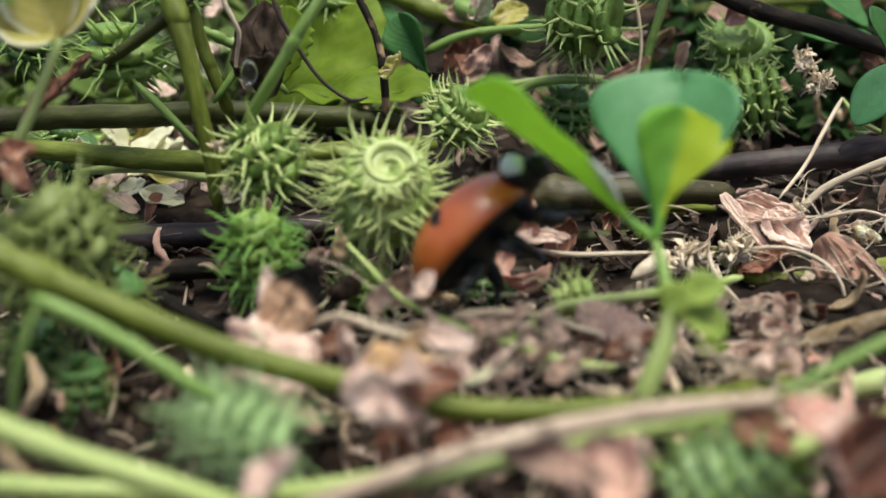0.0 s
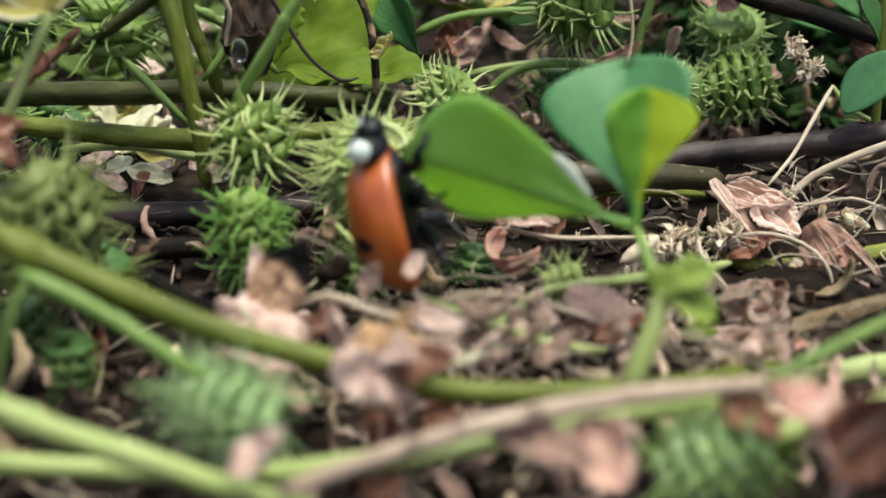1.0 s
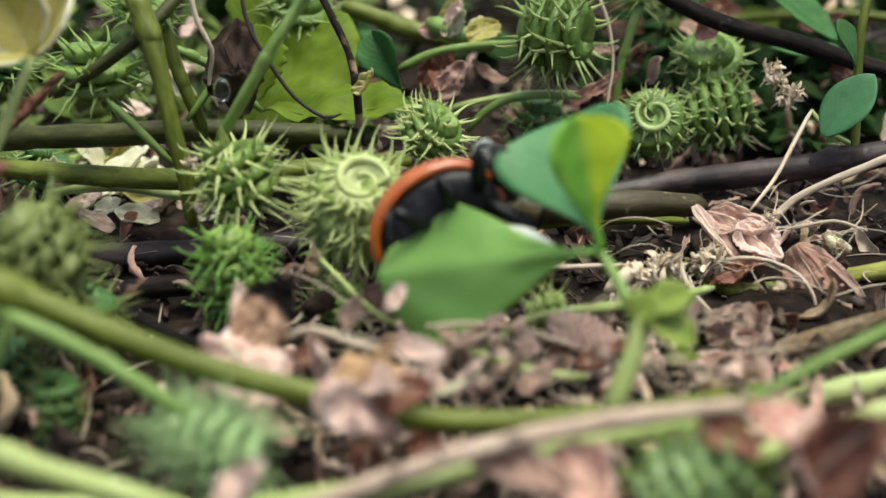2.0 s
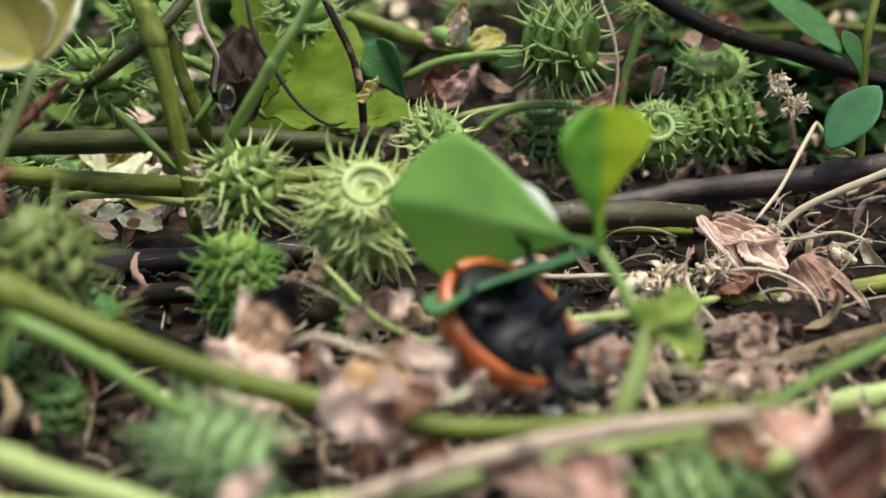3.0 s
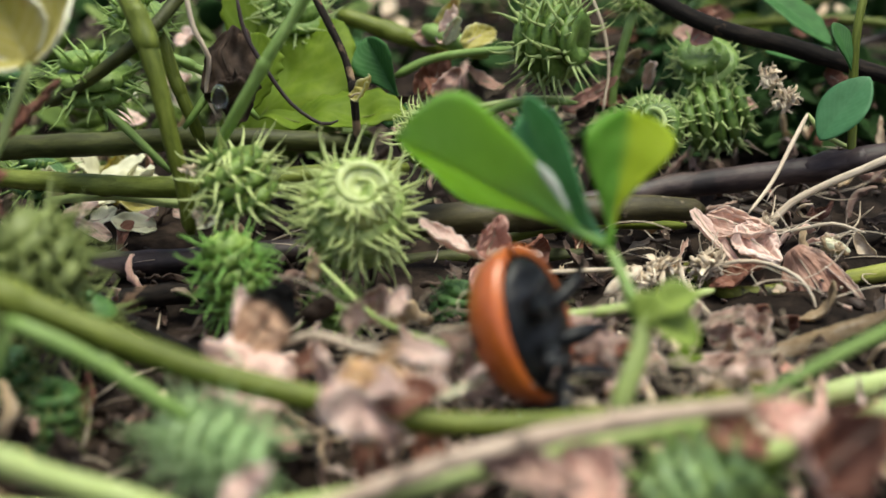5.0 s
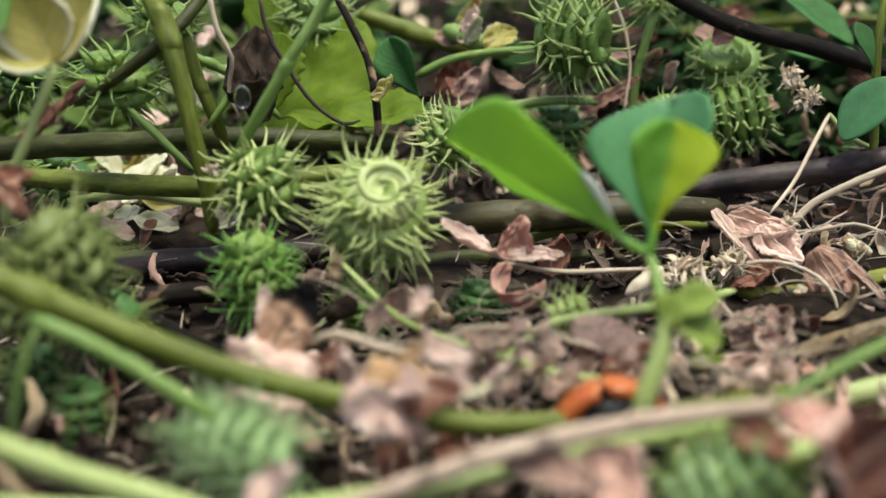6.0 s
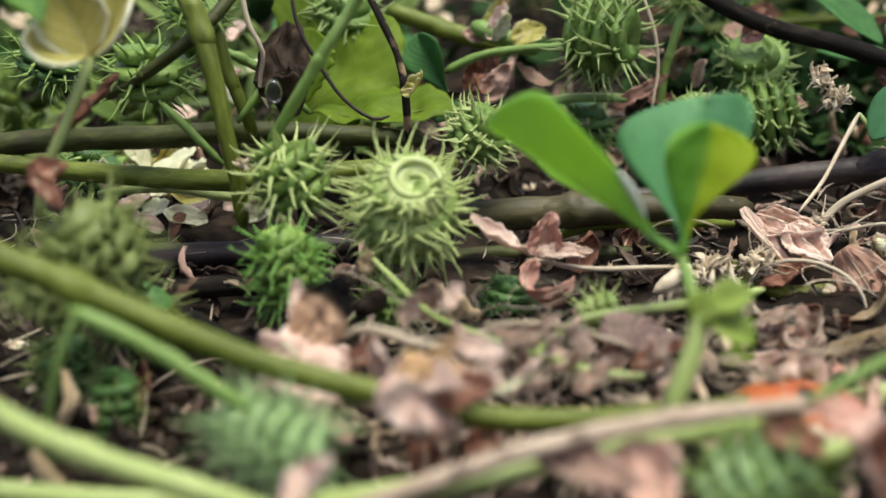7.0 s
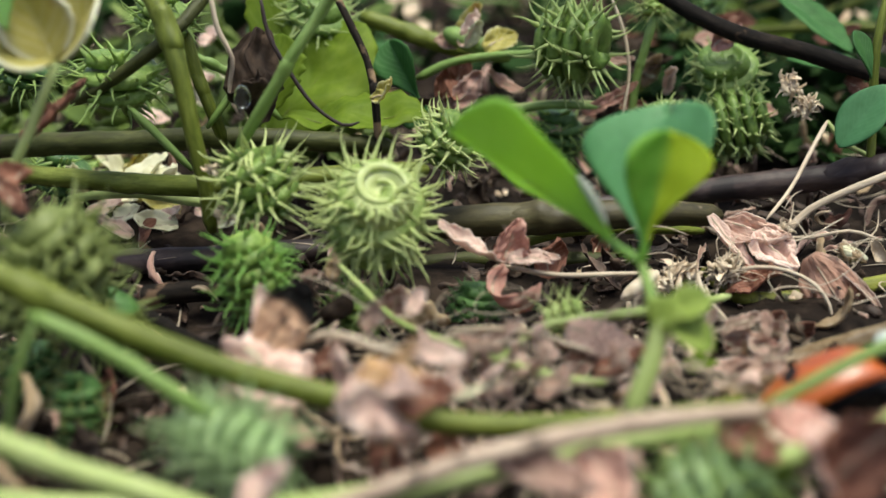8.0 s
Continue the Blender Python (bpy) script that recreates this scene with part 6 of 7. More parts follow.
def build_shade_leaves():
    """Unseen leaves added above the view to cast shade on the far right."""
    g = rnd(88)
    for i in range(34):
        x, y, z = g.uniform(17, 52), g.uniform(84, 124), g.uniform(16, 24)
        a = g.uniform(0, 6.28)
        leaf((x, y, z), (math.cos(a), math.sin(a), g.uniform(-0.2, 0.2)), (g.uniform(-0.3, 0.3), g.uniform(-0.3, 0.3), 1), g.uniform(6, 9), g.uniform(2.2, 3.2), LEAF_DARK, "unseen dark green clover leaf added to shade the tangle",
             group="background leaves", fold=g.uniform(5, 20), nu=6, nv=10, seed=i + 300)


build_shade_leaves()


def build_undergrowth():
    g = rnd(15)
    # green thicket between the old stems, its far side painted dark for deep shade
    bm, dark = bmesh.new(), bmesh.new()
    for i in range(330):
        y = g.uniform(80, 106)
        x = g.uniform(-0.44 * y, -0.06 * y)
        c = Vector((x, y, g.uniform(0.3, 1.0 + (y - 78) * 0.28)))
        q = Euler((g.uniform(-0.4, 1.4), g.uniform(-0.9, 0.9), g.uniform(0, 6.28))).to_matrix()
        ln, wd, cu = g.uniform(1.5, 4.5), g.uniform(0.3, 1.2), g.uniform(-0.5, 0.9)
        shell(bm, lambda u, v: c + q @ Vector((u * wd * math.sin(math.pi * (0.05 + 0.9 * v)) ** 0.7, ln * v, abs(u) * wd * 0.3 - cu * v * v * ln * 0.4)), 4, 6, 0.1)
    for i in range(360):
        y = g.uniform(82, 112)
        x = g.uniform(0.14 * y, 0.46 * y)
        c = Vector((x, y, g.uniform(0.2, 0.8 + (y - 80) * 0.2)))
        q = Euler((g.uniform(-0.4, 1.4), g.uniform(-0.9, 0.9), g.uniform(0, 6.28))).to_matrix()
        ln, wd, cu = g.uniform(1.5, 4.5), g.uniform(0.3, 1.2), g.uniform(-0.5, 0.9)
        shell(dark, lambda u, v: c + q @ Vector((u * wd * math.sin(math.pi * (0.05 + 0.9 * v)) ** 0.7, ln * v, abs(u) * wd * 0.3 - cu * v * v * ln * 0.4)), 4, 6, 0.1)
    tagged(part("dark_thicket", dark, UNDER_SHADED), "crowded leaflets with deep shade painted into their green", "undergrowth", kind="stuff")
    tagged(part("thicket", bm, THICKET), "crowded green leaflets between the old stems", "undergrowth", kind="stuff")
    for nm, mat, count, lab in (("undergrowth", UNDER_SHADED, 420, "dense small leaves of the undergrowth, shade painted into their green"), ("faded_undergrowth", BITS_TAN, 50, "faded withered leaves of the undergrowth")):
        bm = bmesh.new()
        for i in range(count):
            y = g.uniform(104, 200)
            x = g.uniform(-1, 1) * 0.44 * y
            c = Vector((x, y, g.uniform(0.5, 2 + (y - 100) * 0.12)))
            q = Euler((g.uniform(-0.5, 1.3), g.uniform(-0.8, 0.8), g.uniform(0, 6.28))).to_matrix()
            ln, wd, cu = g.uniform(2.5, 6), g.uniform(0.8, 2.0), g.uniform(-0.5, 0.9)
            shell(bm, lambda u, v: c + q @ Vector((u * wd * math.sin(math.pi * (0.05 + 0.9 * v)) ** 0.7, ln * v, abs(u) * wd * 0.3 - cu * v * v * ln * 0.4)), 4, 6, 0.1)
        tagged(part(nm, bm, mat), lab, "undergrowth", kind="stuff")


THICKET = organic("thicket_green", [(0.05, 0.085, 0.012), (0.10, 0.155, 0.025), (0.19, 0.25, 0.06)], size=1.2, rough=0.5, bump=0.2, through=0.3, vary=0.45, island=True)
# much darker copy of the thicket green; stands in for shade
UNDER_SHADED = organic("undergrowth_shaded_green", [(0.010, 0.032, 0.006), (0.022, 0.055, 0.013), (0.05, 0.09, 0.025)], size=1.5, rough=0.7, gloss=0.12, bump=0.2, through=0.25, vary=0.4, island=True)
build_undergrowth()


# ---- a young sprout before the clover ----
def build_sprout():
    thing = holder("sprout", (7.19, 40.14, 2.7), "soft yellow-green sprout with a folded young leaf", "sprout")
    o = Vector((7.19, 40.14, 2.7))
    bm = bmesh.new()
    tube(bm, [Vector(p) - o for p in [(7.19, 40.14, 2.7), (7.65, 40.58, 3.92), (8.11, 41.01, 5.1), (8.38, 41.44, 6.27), (8.59, 41.72, 7.06)]], [0.42, 0.42, 0.4, 0.36, 0.2], seg=12, step=0.5, wob=0.15)
    part("stalk", bm, STEM_PALE, thing)
    for k, (al, fc, ln, wd, base) in enumerate((((0.85, -0.11, 0.52), (-0.22, -0.58, 0.79), 2.4, 0.7, (8.11, 41.4, 6.17)), ((0.89, -0.34, -0.29), (0.32, -0.65, 0.69), 2.4, 0.7, (8.13, 41.25, 6.35)),
                                                ((0.37, 0.11, 0.92), (-0.42, -0.69, 0.59), 1.7, 0.7, (8.15, 41.13, 5.72)))):
        bm = bmesh.new()
        blade(bm, ln, wd, fold=30, bend=30, seed=k + 40, nu=8, nv=14)
        p = part("leaflet", bm, SPROUT, thing)
        p.matrix_local = Matrix.Translation(mm(Vector(base) - o)) @ aim(al, fc).to_matrix().to_4x4()


# pale colour of the painted sky gleam on the clover
GLEAM = organic("sky_gleam", [(0.52, 0.55, 0.44), (0.68, 0.72, 0.62), (0.78, 0.82, 0.74)], size=0.8, rough=0.4, bump=0.2, through=0.3, vary=0)
SPROUT = organic("sprout_green", [(0.19, 0.28, 0.04), (0.27, 0.36, 0.065), (0.36, 0.43, 0.12)], size=1.0, rough=0.5, bump=0.15, through=0.35, vary=0)
build_sprout()


# ---- the clover leaf that the beetle bends ----
def clover_blade(bm, ln, wl, wr, fl, fr, start, droop, widest, taper, notch=0.0, flare=0.0, seed=0):
    """A leaflet along local y, each half raised from the midrib by its own angle (radians); fr: that of the right half at its base and at its tip."""
    pw = math.log(0.5) / math.log(widest)

    def fn(u, v):
        w = (wl if u < 0 else wr) * max(0.0, math.sin(math.pi * min(1.0, v) ** pw)) ** taper * abs(u) * (1 - flare * (1 - v) if u > 0 else 1) + 0.03
        f = fl if u < 0 else fr[0] + (fr[1] - fr[0]) * v
        curl = 0.12 * math.sin(v * 7 + seed) * u * u
        y = start + ln * (v - notch * (1 - abs(u)) * max(0.0, v - 0.85) * 2)
        return Vector((math.copysign(w * math.cos(f), u) if u else 0.0, y, w * math.sin(f + curl) - droop * ln * v * v + 0.16 * nz((u * 2, v * 4, 0), 1.0, seed)))

    shell(bm, fn, 20, 30, 0.15)
    return fn


def build_clover():
    o = (8.38, 41.84, 5.64)
    thing = holder("clover_leaf", o, "fresh green three-part clover leaf with one yellowing edge", "leaf")
    bm = bmesh.new()
    j = (-0.13, 3.72, 1.44)
    tube(bm, [Vector((0, 0, 0)), Vector(j) * 0.5 + Vector((0.1, 0.15, 0)), Vector(j)], [0.26, 0.24, 0.22], seg=12, step=0.5, ridge=0.05)
    part("petiole", bm, STEM_BRIGHT, thing)
    out = []
    for mat, lab, kw in ((CLOVER, "", dict(ln=8.7, wl=3.3, wr=3.3, fl=0.39, fr=(0.39, 0.39), start=0.9, droop=0.03, widest=0.71, taper=0.62, seed=51)),
                         (CLOVER_BLUE, "bluish fresh green clover leaflet", dict(ln=7.2, wl=3.4, wr=2.85, fl=0.24, fr=(0.24, 0.24), start=0.5, droop=0.05, widest=0.7, taper=0.75, notch=0.3, seed=52)),
                         (CLOVER_HALF, "leaflet with one yellow half", dict(ln=5.0, wl=2.0, wr=2.5, fl=0.3, fr=(0.7, -0.1), start=0.4, droop=-0.02, widest=0.74, taper=0.62, flare=0.75, seed=53))):
        bm = bmesh.new()
        fn = clover_blade(bm, **kw)
        tube(bm, [Vector((0, 0, 0)), Vector((0, kw["start"] * 0.6, 0.02)), fn(0, 0.06), fn(0, 0.14)], [0.2, 0.19, 0.16, 0.06], seg=8, step=0.3)
        p = part("leaflet", bm, mat, thing, lab)
        p.location = mm(j)
        midrib(fn, 0.09, STEM_BRIGHT, p)
        if mat is CLOVER:
            # added pale strip imitates the sky's gleam on the leaf base
            bm = bmesh.new()
            tube(bm, [fn(-0.97, 0.12 + 0.04 * i) for i in range(7)], [0.08, 0.22, 0.28, 0.22, 0.08], seg=8, step=0.3, flat=0.5, wob=0.4)
            part("gleam_strip", bm, GLEAM, p, "pale strip standing in for a gleam of sky")
        out.append(p)
    return thing, out


clover, leaflets = build_clover()


# ---- the ladybird ----
def build_ladybird():
    thing = holder("ladybird", (0, 0, 30), "orange-red ladybird with black spots, clambering over the plants", "ladybird")

    for sd, nm in ((-1, "wing_case"), (1, "wing_case")):
        bm = bmesh.new()

        def fn(u, v, sd=sd):
            a = math.pi * (0.02 + 0.96 * v)
            yy = -0.55 + 3.15 * math.cos(a)
            wmax = 2.55 * math.sin(a)
            e = 0.012 + (0.988) * (u + 1) / 2
            lat = math.pi / 2 * min(1.0, e / 0.84)
            lip = max(0.0, (e - 0.84) / 0.16)
            x = sd * (0.03 + wmax * (math.sin(lat) - 0.17 * lip))
            z = 2.3 * math.sin(a) ** 0.75 * max(0.0, math.cos(lat)) ** 0.8 - 0.22 * math.sin(math.pi * min(1, lip * 0.7)) * math.sin(a)
            return Vector((x, yy * (1 - 0.1 * lip) + 0.12 * (1 - e) * math.sin(a), z))

        shell(bm, fn, 22, 28, 0.12)
        if sd < 0:
            bmesh.ops.reverse_faces(bm, faces=bm.faces)
        case = part(nm, bm, ELYTRA, thing)
        for (px, py, pr) in ((1.0, 0.75, 0.42), (1.98, -0.7, 0.5), (0.75, -1.7, 0.46)):
            bm = bmesh.new()
            rows = []
            for i in range(5):
                row = []
                for jj in range(16):
                    a = 2 * math.pi * jj / 16
                    rr = pr * (i / 4 if i else 0.02)
                    x, y = px + rr * math.cos(a), py + rr * math.sin(a) * 0.9
                    al = (y + 0.55) / 3.15
                    sa = math.sqrt(max(0.01, 1 - al * al))
                    ls = min(0.98, x / (2.55 * sa))
                    z = 2.3 * sa ** 0.75 * math.cos(math.asin(ls)) ** 0.8
                    nrm = Vector((x / 2.55 ** 2, (y + 0.55) / 3.15 ** 2, max(z, 0.3) / 2.3 ** 2)).normalized()
                    q = Vector((x, y, z)) + nrm * (0.085 if i < 4 else 0.03)
                    row.append(bm.verts.new(mm((sd * q.x, q.y, q.z))))
                rows.append(row)
            for ra, rb in zip(rows, rows[1:]):
                for jj in range(16):
                    v = (ra[jj], rb[jj], rb[(jj + 1) % 16], ra[(jj + 1) % 16])
                    bm.faces.new(v if sd > 0 else v[::-1])
            bm.faces.new(rows[0] if sd > 0 else rows[0][::-1])
            part("spot", bm, BLACK, case, "black spot")

    def lump(name, c, r, mat, parent=thing, wob=0.03, label=""):
        bm = bmesh.new()
        bmesh.ops.create_uvsphere(bm, u_segments=20, v_segments=14, radius=1.0)
        for v in bm.verts:
            k = 1 + wob * nz(v.co, 2.5, c[1])
            v.co = mm((c[0] + v.co.x * r[0] * k, c[1] + v.co.y * r[1] * k, c[2] + v.co.z * r[2] * k))
        return part(name, bm, mat, parent, label)

    # banded underside
    bm = bmesh.new()
    rows = []
    for i in range(37):
        t = i / 36
        a = math.pi * (0.01 + 0.98 * t)
        band = 0.16 * abs(math.sin(t * 8 * math.pi))
        row = []
        for jj in range(20):
            b = 2 * math.pi * jj / 20
            lo = 0.62 if math.sin(b) < 0 else 1.3
            row.append(bm.verts.new(mm((2.08 * math.sin(a) * math.cos(b), -0.45 + 2.8 * math.cos(a), (lo * math.sin(b) * math.sin(a) ** 0.6) * (1 + band) - 0.05))))
        rows.append(row)
    for ra, rb in zip(rows, rows[1:]):
        for jj in range(20):
            bm.faces.new((ra[jj], rb[jj], rb[(jj + 1) % 20], ra[(jj + 1) % 20]))
    bm.faces.new(rows[0])
    bm.faces.new(rows[-1][::-1])
    bmesh.ops.recalc_face_normals(bm, faces=bm.faces)
    part("underside", bm, BLACK, thing)
    lump("pronotum", (0, 2.75, 0.75), (1.5, 0.8, 0.85), BLACK)
    for sd in (-1, 1):
        lump("cheek_mark", (sd * 1.2, 2.95, 0.95), (0.44, 0.52, 0.5), IVORY, label="ivory side mark")
    hd = lump("head", (0, 3.5, 0.5), (0.8, 0.55, 0.6), BLACK)
    for sd in (-1, 1):
        lump("eye", (sd * 0.62, 3.72, 0.68), (0.2, 0.22, 0.22), BLACK, hd)
        lump("brow_mark", (sd * 0.34, 3.88, 0.8), (0.13, 0.14, 0.13), IVORY, hd, label="ivory mark")
        bm = bmesh.new()
        tube(bm, [(sd * 0.5, 3.9, 0.5), (sd * 0.8, 4.25, 0.5), (sd * 1.1, 4.45, 0.4)], [0.05, 0.05, 0.1], seg=6, step=0.2)
        part("antenna", bm, BLACK, hd)
    for sd in (-1, 1):
        for y, fy in ((1.7, 1.3), (0.4, 0.2), (-0.9, -1.2)):
            bm = bmesh.new()
            tube(bm, [(sd * 0.35, y, -0.5), (sd * 1.0, y + fy * 0.25, -1.0), (sd * 1.7, y + fy * 0.5, -1.35), (sd * 2.2, y + fy * 0.75, -1.3)], [0.26, 0.38, 0.32, 0.2], seg=8, step=0.25, wob=0.15, seed=y)
            tube(bm, [(sd * 2.2, y + fy * 0.75, -1.3), (sd * 2.1, y + fy * 1.0, -1.7), (sd * 1.7, y + fy * 1.25, -1.95), (sd * 1.5, y + fy * 1.45, -2.2)], [0.18, 0.16, 0.12, 0.07], seg=7, step=0.25)
            part("leg", bm, BLACK, thing)
    return thing


ladybird = build_ladybird()


def motions():
    walk(ladybird, [
        (0, pose(0.00181, 0.04905, 0.00620, 53.4, -22.1, -112.8)),
        (0.5, pose(0.00055, 0.04877, 0.00704, 71.7, -14.4, -114.7)),
        (0.8, pose(-0.00026, 0.04913, 0.00618, 93.0, -7.9, -93.8)),
        (1.0, pose(-0.00146, 0.04895, 0.00669, 103.2, 0.3, -91.9)),
        (1.2, pose(-0.00167, 0.04998, 0.00606, 107.9, -12.8, -121.6)),
        (1.5, pose(0.00007, 0.04982, 0.00670, 109.4, -22.6, -166.3)),
        (1.8, pose(0.00061, 0.05009, 0.00706, 93.2, -47.3, -163.7)),
        (2.0, pose(0.00137, 0.05001, 0.00724, 97.5, -55.8, -174.7)),
        (2.2, pose(0.00195, 0.04989, 0.00805, 88.6, -64.8, -168.6)),
        (2.55, pose(0.00327, 0.04760, 0.00735, -146.9, -50.8, 48.6)),
        (2.9, pose(0.00383, 0.04502, 0.00495, -142.3, -19.1, 52.9)),
        (3.3, pose(0.00439, 0.04440, 0.00436, -141.6, -11.4, 56.8)),
        (3.5, pose(0.00462, 0.04421, 0.00428, -136.0, -7.5, 53.2)),
        (3.7, pose(0.00421, 0.04436, 0.00460, -129.4, 3.4, 56.4)),
        (4.0, pose(0.00430, 0.04516, 0.00434, -135.4, 3.3, 50.8)),
        (4.2, pose(0.00419, 0.04511, 0.00430, -136.2, 3.4, 52.1)),
        (4.75, pose(0.00448, 0.04419, 0.00446, -119.4, 8.5, 66.3)),
        (5.3, pose(0.00481, 0.04380, 0.00372, -100.3, 0.1, 39.3)),
        (5.5, pose(0.00479, 0.04269, 0.00154, -91.8, 6.8, 33.3)),
        (5.7, pose(0.00592, 0.04172, 0.00109, -87.1, -6.5, 14.3)),
        (6.0, pose(0.00669, 0.04128, 0.00029, -77.0, -12.7, 6.3)),
        (6.2, pose(0.00743, 0.04111, -0.00004, -78.4, -14.3, -0.1)),
        (6.5, pose(0.00936, 0.04097, -0.00023, -74.0, -18.4, -10.1)),
        (6.75, pose(0.01102, 0.04218, 0.00002, -28.2, -35.7, -45.3)),
        (7.0, pose(0.01343, 0.04330, -0.00002, -6.6, -30.6, -92.3)),
        (7.5, pose(0.01490, 0.04317, 0.00080, 23.5, -35.8, -110.4)),
        (8.0, pose(0.01606, 0.04305, 0.00176, 49.1, -34.1, -130.6)),
    ])
    walk(clover, [
        (0, pose(0.00838, 0.04184, 0.00564, 4.6, 0.3, -0.3)),
        (0.5, pose(0.00838, 0.04184, 0.00564, 4.2, 0.5, -0.8)),
        (0.8, pose(0.00838, 0.04184, 0.00564, 3.4, -0.0, 0.4)),
        (1, pose(0.00838, 0.04184, 0.00564, 3.1, -2.0, 5.0)),
        (1.2, pose(0.00838, 0.04184, 0.00564, 4.2, -5.3, 12.3)),
        (1.5, pose(0.00838, 0.04184, 0.00564, 1.8, -6.5, 14.9)),
        (1.7, pose(0.00838, 0.04184, 0.00564, 7.4, -7.2, 15.5)),
        (2, pose(0.00838, 0.04184, 0.00564, 6.1, -6.0, 12.4)),
        (2.2, pose(0.00838, 0.04184, 0.00564, 10.5, -4.6, 10.0)),
        (2.57, pose(0.00838, 0.04184, 0.00564, 15.6, -7.3, 14.0)),
        (2.93, pose(0.00838, 0.04184, 0.00564, 20.6, -10.3, 17.9)),
        (3.3, pose(0.00838, 0.04184, 0.00564, 25.4, -13.6, 21.4)),
        (3.5, pose(0.00838, 0.04184, 0.00564, 22.5, -13.3, 21.4)),
        (4.2, pose(0.00838, 0.04184, 0.00564, 25.6, -16.8, 25.7)),
        (4.57, pose(0.00838, 0.04184, 0.00564, 19.0, -10.7, 18.9)),
        (4.93, pose(0.00838, 0.04184, 0.00564, 11.9, -5.5, 11.5)),
        (5.3, pose(0.00838, 0.04184, 0.00564, 4.1, -1.2, 3.6)),
        (5.5, pose(0.00838, 0.04184, 0.00564, 5.5, -0.0, 0.5)),
        (6.5, pose(0.00838, 0.04184, 0.00564, 0.7, 0.4, -1.0)),
        (8, pose(0.00838, 0.04184, 0.00564, -0.1, -0.1, 0.3)),
    ])
    walk(leaflets[0], [
        (0, pose(-0.00013, 0.00372, 0.00144, 37.0, 27.1, 86.3)),
        (0.5, pose(-0.00013, 0.00372, 0.00144, 33.9, 42.3, 84.5)),
        (0.8, pose(-0.00013, 0.00372, 0.00144, 39.3, 49.4, 109.6)),
        (1, pose(-0.00013, 0.00372, 0.00144, 43.8, 68.9, 113.2)),
        (1.2, pose(-0.00013, 0.00372, 0.00144, 104.5, 81.3, 169.7)),
        (1.5, pose(-0.00013, 0.00372, 0.00144, -179.6, 79.2, -121.7)),
        (1.7, pose(-0.00013, 0.00372, 0.00144, -160.5, 62.2, -110.6)),
        (2, pose(-0.00013, 0.00372, 0.00144, -164.0, 47.8, -106.7)),
        (2.2, pose(-0.00013, 0.00372, 0.00144, -165.9, 36.9, -108.4)),
        (2.57, pose(-0.00013, 0.00372, 0.00144, -164.1, 46.5, -116.5)),
        (2.93, pose(-0.00013, 0.00372, 0.00144, -164.4, 56.2, -126.0)),
        (3.3, pose(-0.00013, 0.00372, 0.00144, -168.5, 65.7, -139.0)),
        (3.5, pose(-0.00013, 0.00372, 0.00144, -174.4, 68.2, -144.1)),
        (4.2, pose(-0.00013, 0.00372, 0.00144, -173.1, 66.7, -147.5)),
        (4.57, pose(-0.00013, 0.00372, 0.00144, 122.8, 77.5, 159.1)),
        (4.93, pose(-0.00013, 0.00372, 0.00144, 59.5, 66.5, 106.5)),
        (5.3, pose(-0.00013, 0.00372, 0.00144, 38.8, 48.5, 97.2)),
        (5.5, pose(-0.00013, 0.00372, 0.00144, 41.1, 54.6, 104.2)),
        (6.5, pose(-0.00013, 0.00372, 0.00144, 38.8, 40.4, 94.4)),
        (8, pose(-0.00013, 0.00372, 0.00144, 41.1, 40.4, 94.4)),
    ])
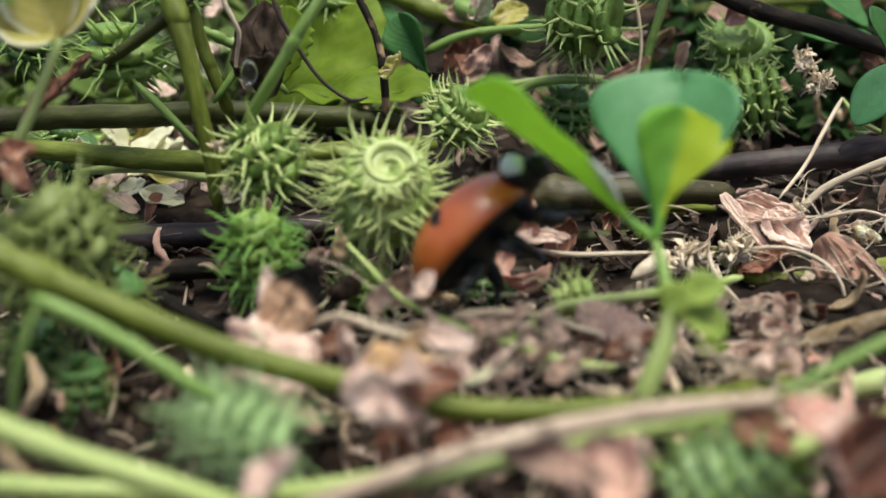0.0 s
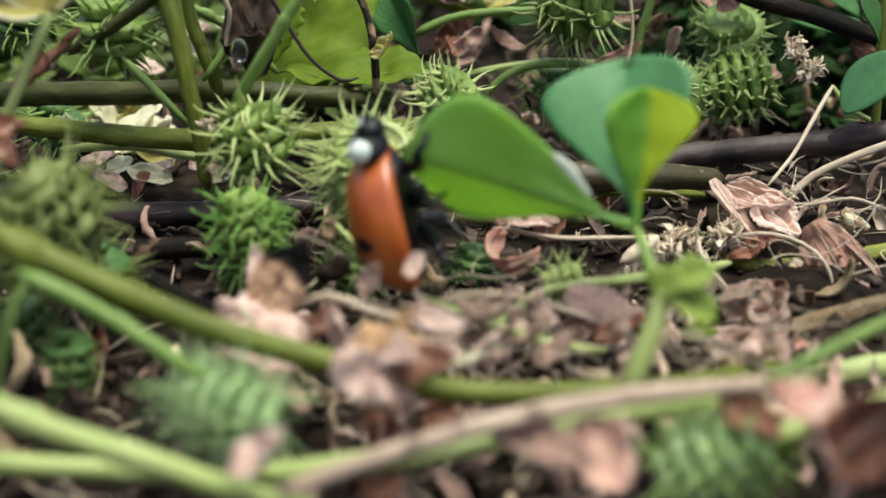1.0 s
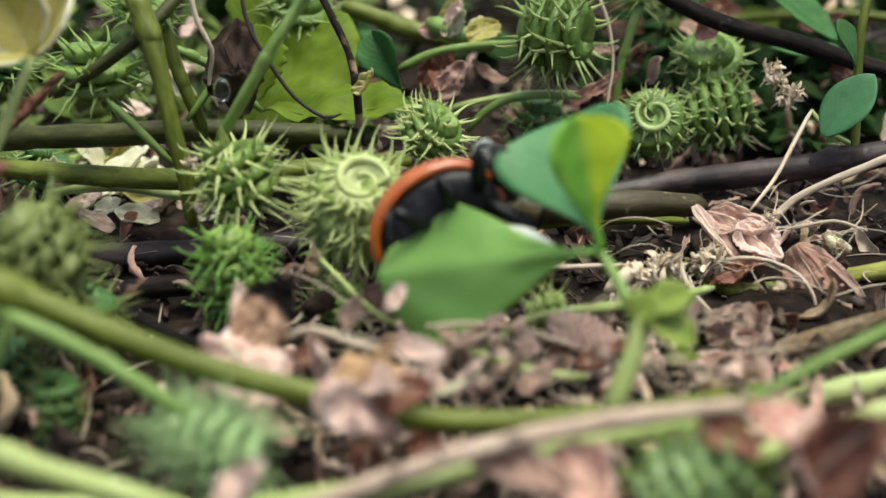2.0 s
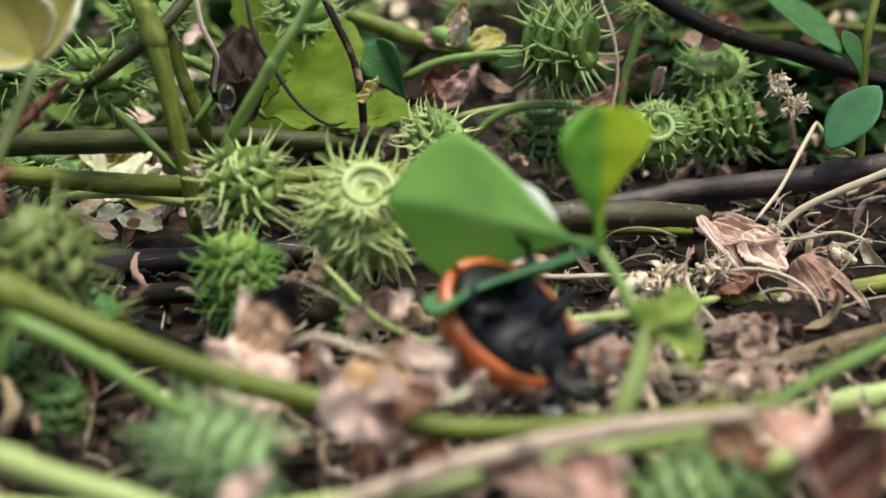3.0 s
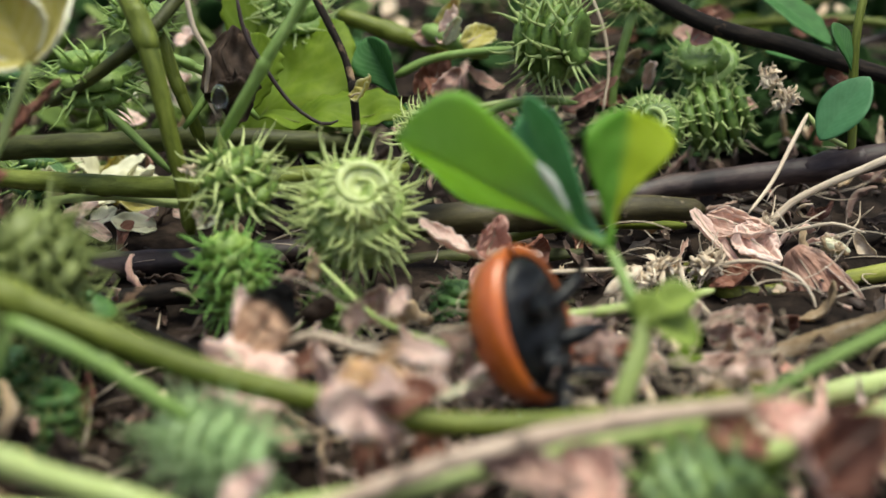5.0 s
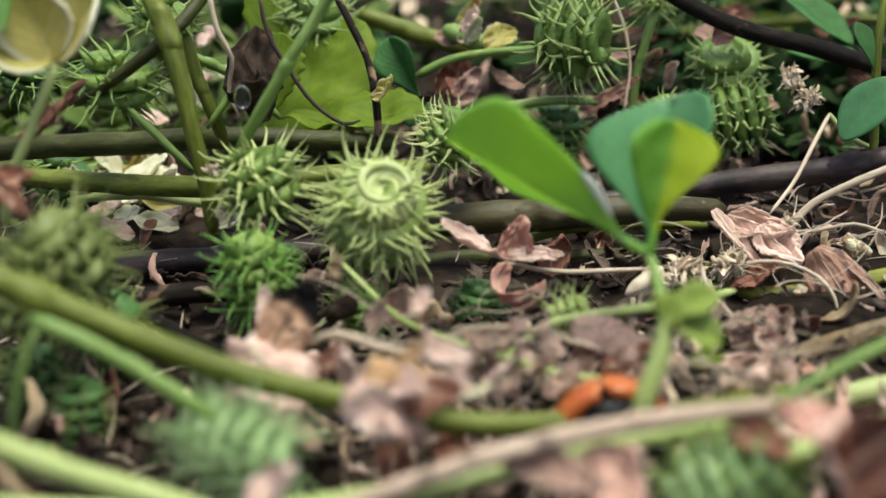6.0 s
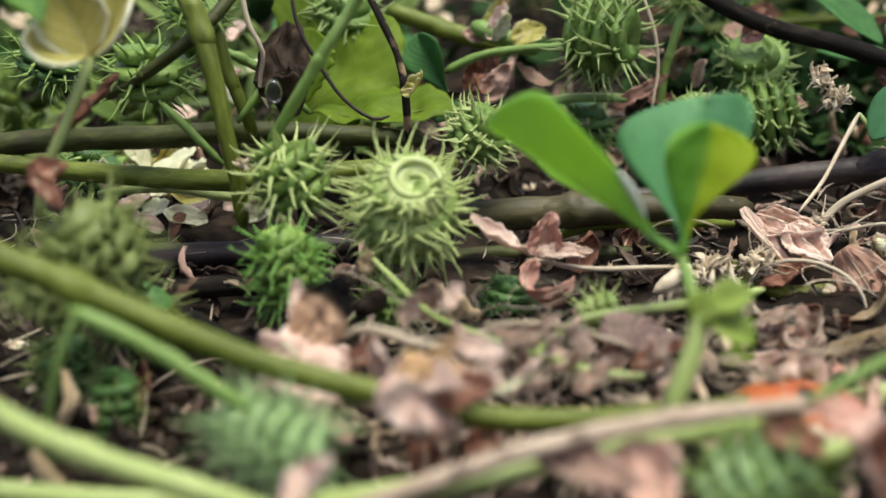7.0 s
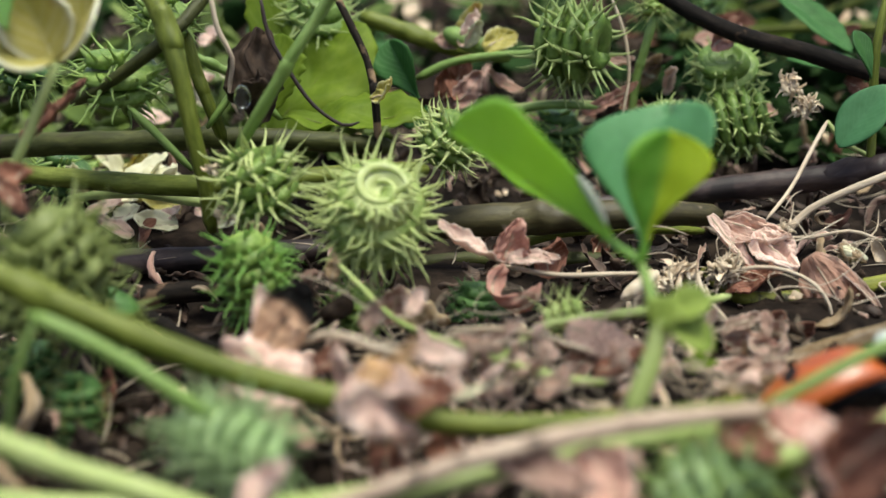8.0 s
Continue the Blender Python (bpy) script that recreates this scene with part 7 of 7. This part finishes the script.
    walk(leaflets[1], [
        (0, pose(-0.00013, 0.00372, 0.00144, 45.6, -7.6, -22.0)),
        (0.5, pose(-0.00013, 0.00372, 0.00144, 52.7, -11.5, -29.9)),
        (0.8, pose(-0.00013, 0.00372, 0.00144, 51.3, -14.3, -19.7)),
        (1, pose(-0.00013, 0.00372, 0.00144, 46.3, -16.4, -21.1)),
        (1.2, pose(-0.00013, 0.00372, 0.00144, 45.9, -22.2, -39.5)),
        (1.5, pose(-0.00013, 0.00372, 0.00144, 42.9, -29.8, -41.1)),
        (1.7, pose(-0.00013, 0.00372, 0.00144, 34.5, -37.3, -42.0)),
        (2, pose(-0.00013, 0.00372, 0.00144, 25.4, -23.4, -18.0)),
        (2.2, pose(-0.00013, 0.00372, 0.00144, 30.6, -31.9, -16.6)),
        (2.57, pose(-0.00013, 0.00372, 0.00144, 86.7, -74.1, -44.5)),
        (2.93, pose(-0.00013, 0.00372, 0.00144, -150.9, -49.7, -140.9)),
        (3.3, pose(-0.00013, 0.00372, 0.00144, -122.0, -5.6, -134.5)),
        (3.5, pose(-0.00013, 0.00372, 0.00144, -123.6, -3.4, -134.1)),
        (4.2, pose(-0.00013, 0.00372, 0.00144, -124.4, -1.7, -143.3)),
        (4.57, pose(-0.00013, 0.00372, 0.00144, -158.6, -41.9, -149.3)),
        (4.93, pose(-0.00013, 0.00372, 0.00144, 113.7, -69.6, -90.7)),
        (5.3, pose(-0.00013, 0.00372, 0.00144, 35.8, -38.1, -42.4)),
        (5.5, pose(-0.00013, 0.00372, 0.00144, 36.2, -33.7, -37.5)),
        (6.5, pose(-0.00013, 0.00372, 0.00144, 48.5, -19.5, -34.0)),
        (8, pose(-0.00013, 0.00372, 0.00144, 48.3, -16.7, -35.5)),
    ])
    walk(leaflets[2], [
        (0, pose(-0.00013, 0.00372, 0.00144, 61.9, 15.4, 3.3)),
        (0.5, pose(-0.00013, 0.00372, 0.00144, 72.4, 15.2, 10.1)),
        (0.8, pose(-0.00013, 0.00372, 0.00144, 73.7, 7.0, 7.7)),
        (1, pose(-0.00013, 0.00372, 0.00144, 73.2, 8.1, 7.0)),
        (1.2, pose(-0.00013, 0.00372, 0.00144, 72.6, 8.3, 2.4)),
        (1.5, pose(-0.00013, 0.00372, 0.00144, 75.5, 3.2, 3.5)),
        (1.7, pose(-0.00013, 0.00372, 0.00144, 70.8, 7.9, 6.7)),
        (2, pose(-0.00013, 0.00372, 0.00144, 69.8, 2.0, 14.1)),
        (2.2, pose(-0.00013, 0.00372, 0.00144, 69.5, 3.3, 13.1)),
        (2.57, pose(-0.00013, 0.00372, 0.00144, 66.2, 8.2, 5.6)),
        (2.93, pose(-0.00013, 0.00372, 0.00144, 61.5, 9.4, -2.7)),
        (3.3, pose(-0.00013, 0.00372, 0.00144, 57.4, 13.2, -11.0)),
        (3.5, pose(-0.00013, 0.00372, 0.00144, 61.1, 13.8, -10.4)),
        (4.2, pose(-0.00013, 0.00372, 0.00144, 55.4, 14.4, -20.1)),
        (4.57, pose(-0.00013, 0.00372, 0.00144, 60.9, 12.9, -10.6)),
        (4.93, pose(-0.00013, 0.00372, 0.00144, 67.7, 16.2, 0.0)),
        (5.3, pose(-0.00013, 0.00372, 0.00144, 73.2, 12.7, 8.9)),
        (5.5, pose(-0.00013, 0.00372, 0.00144, 69.4, 15.4, 13.4)),
        (6.5, pose(-0.00013, 0.00372, 0.00144, 78.3, 12.3, 10.9)),
        (8, pose(-0.00013, 0.00372, 0.00144, 84.5, 11.4, 14.8)),
    ])


motions()
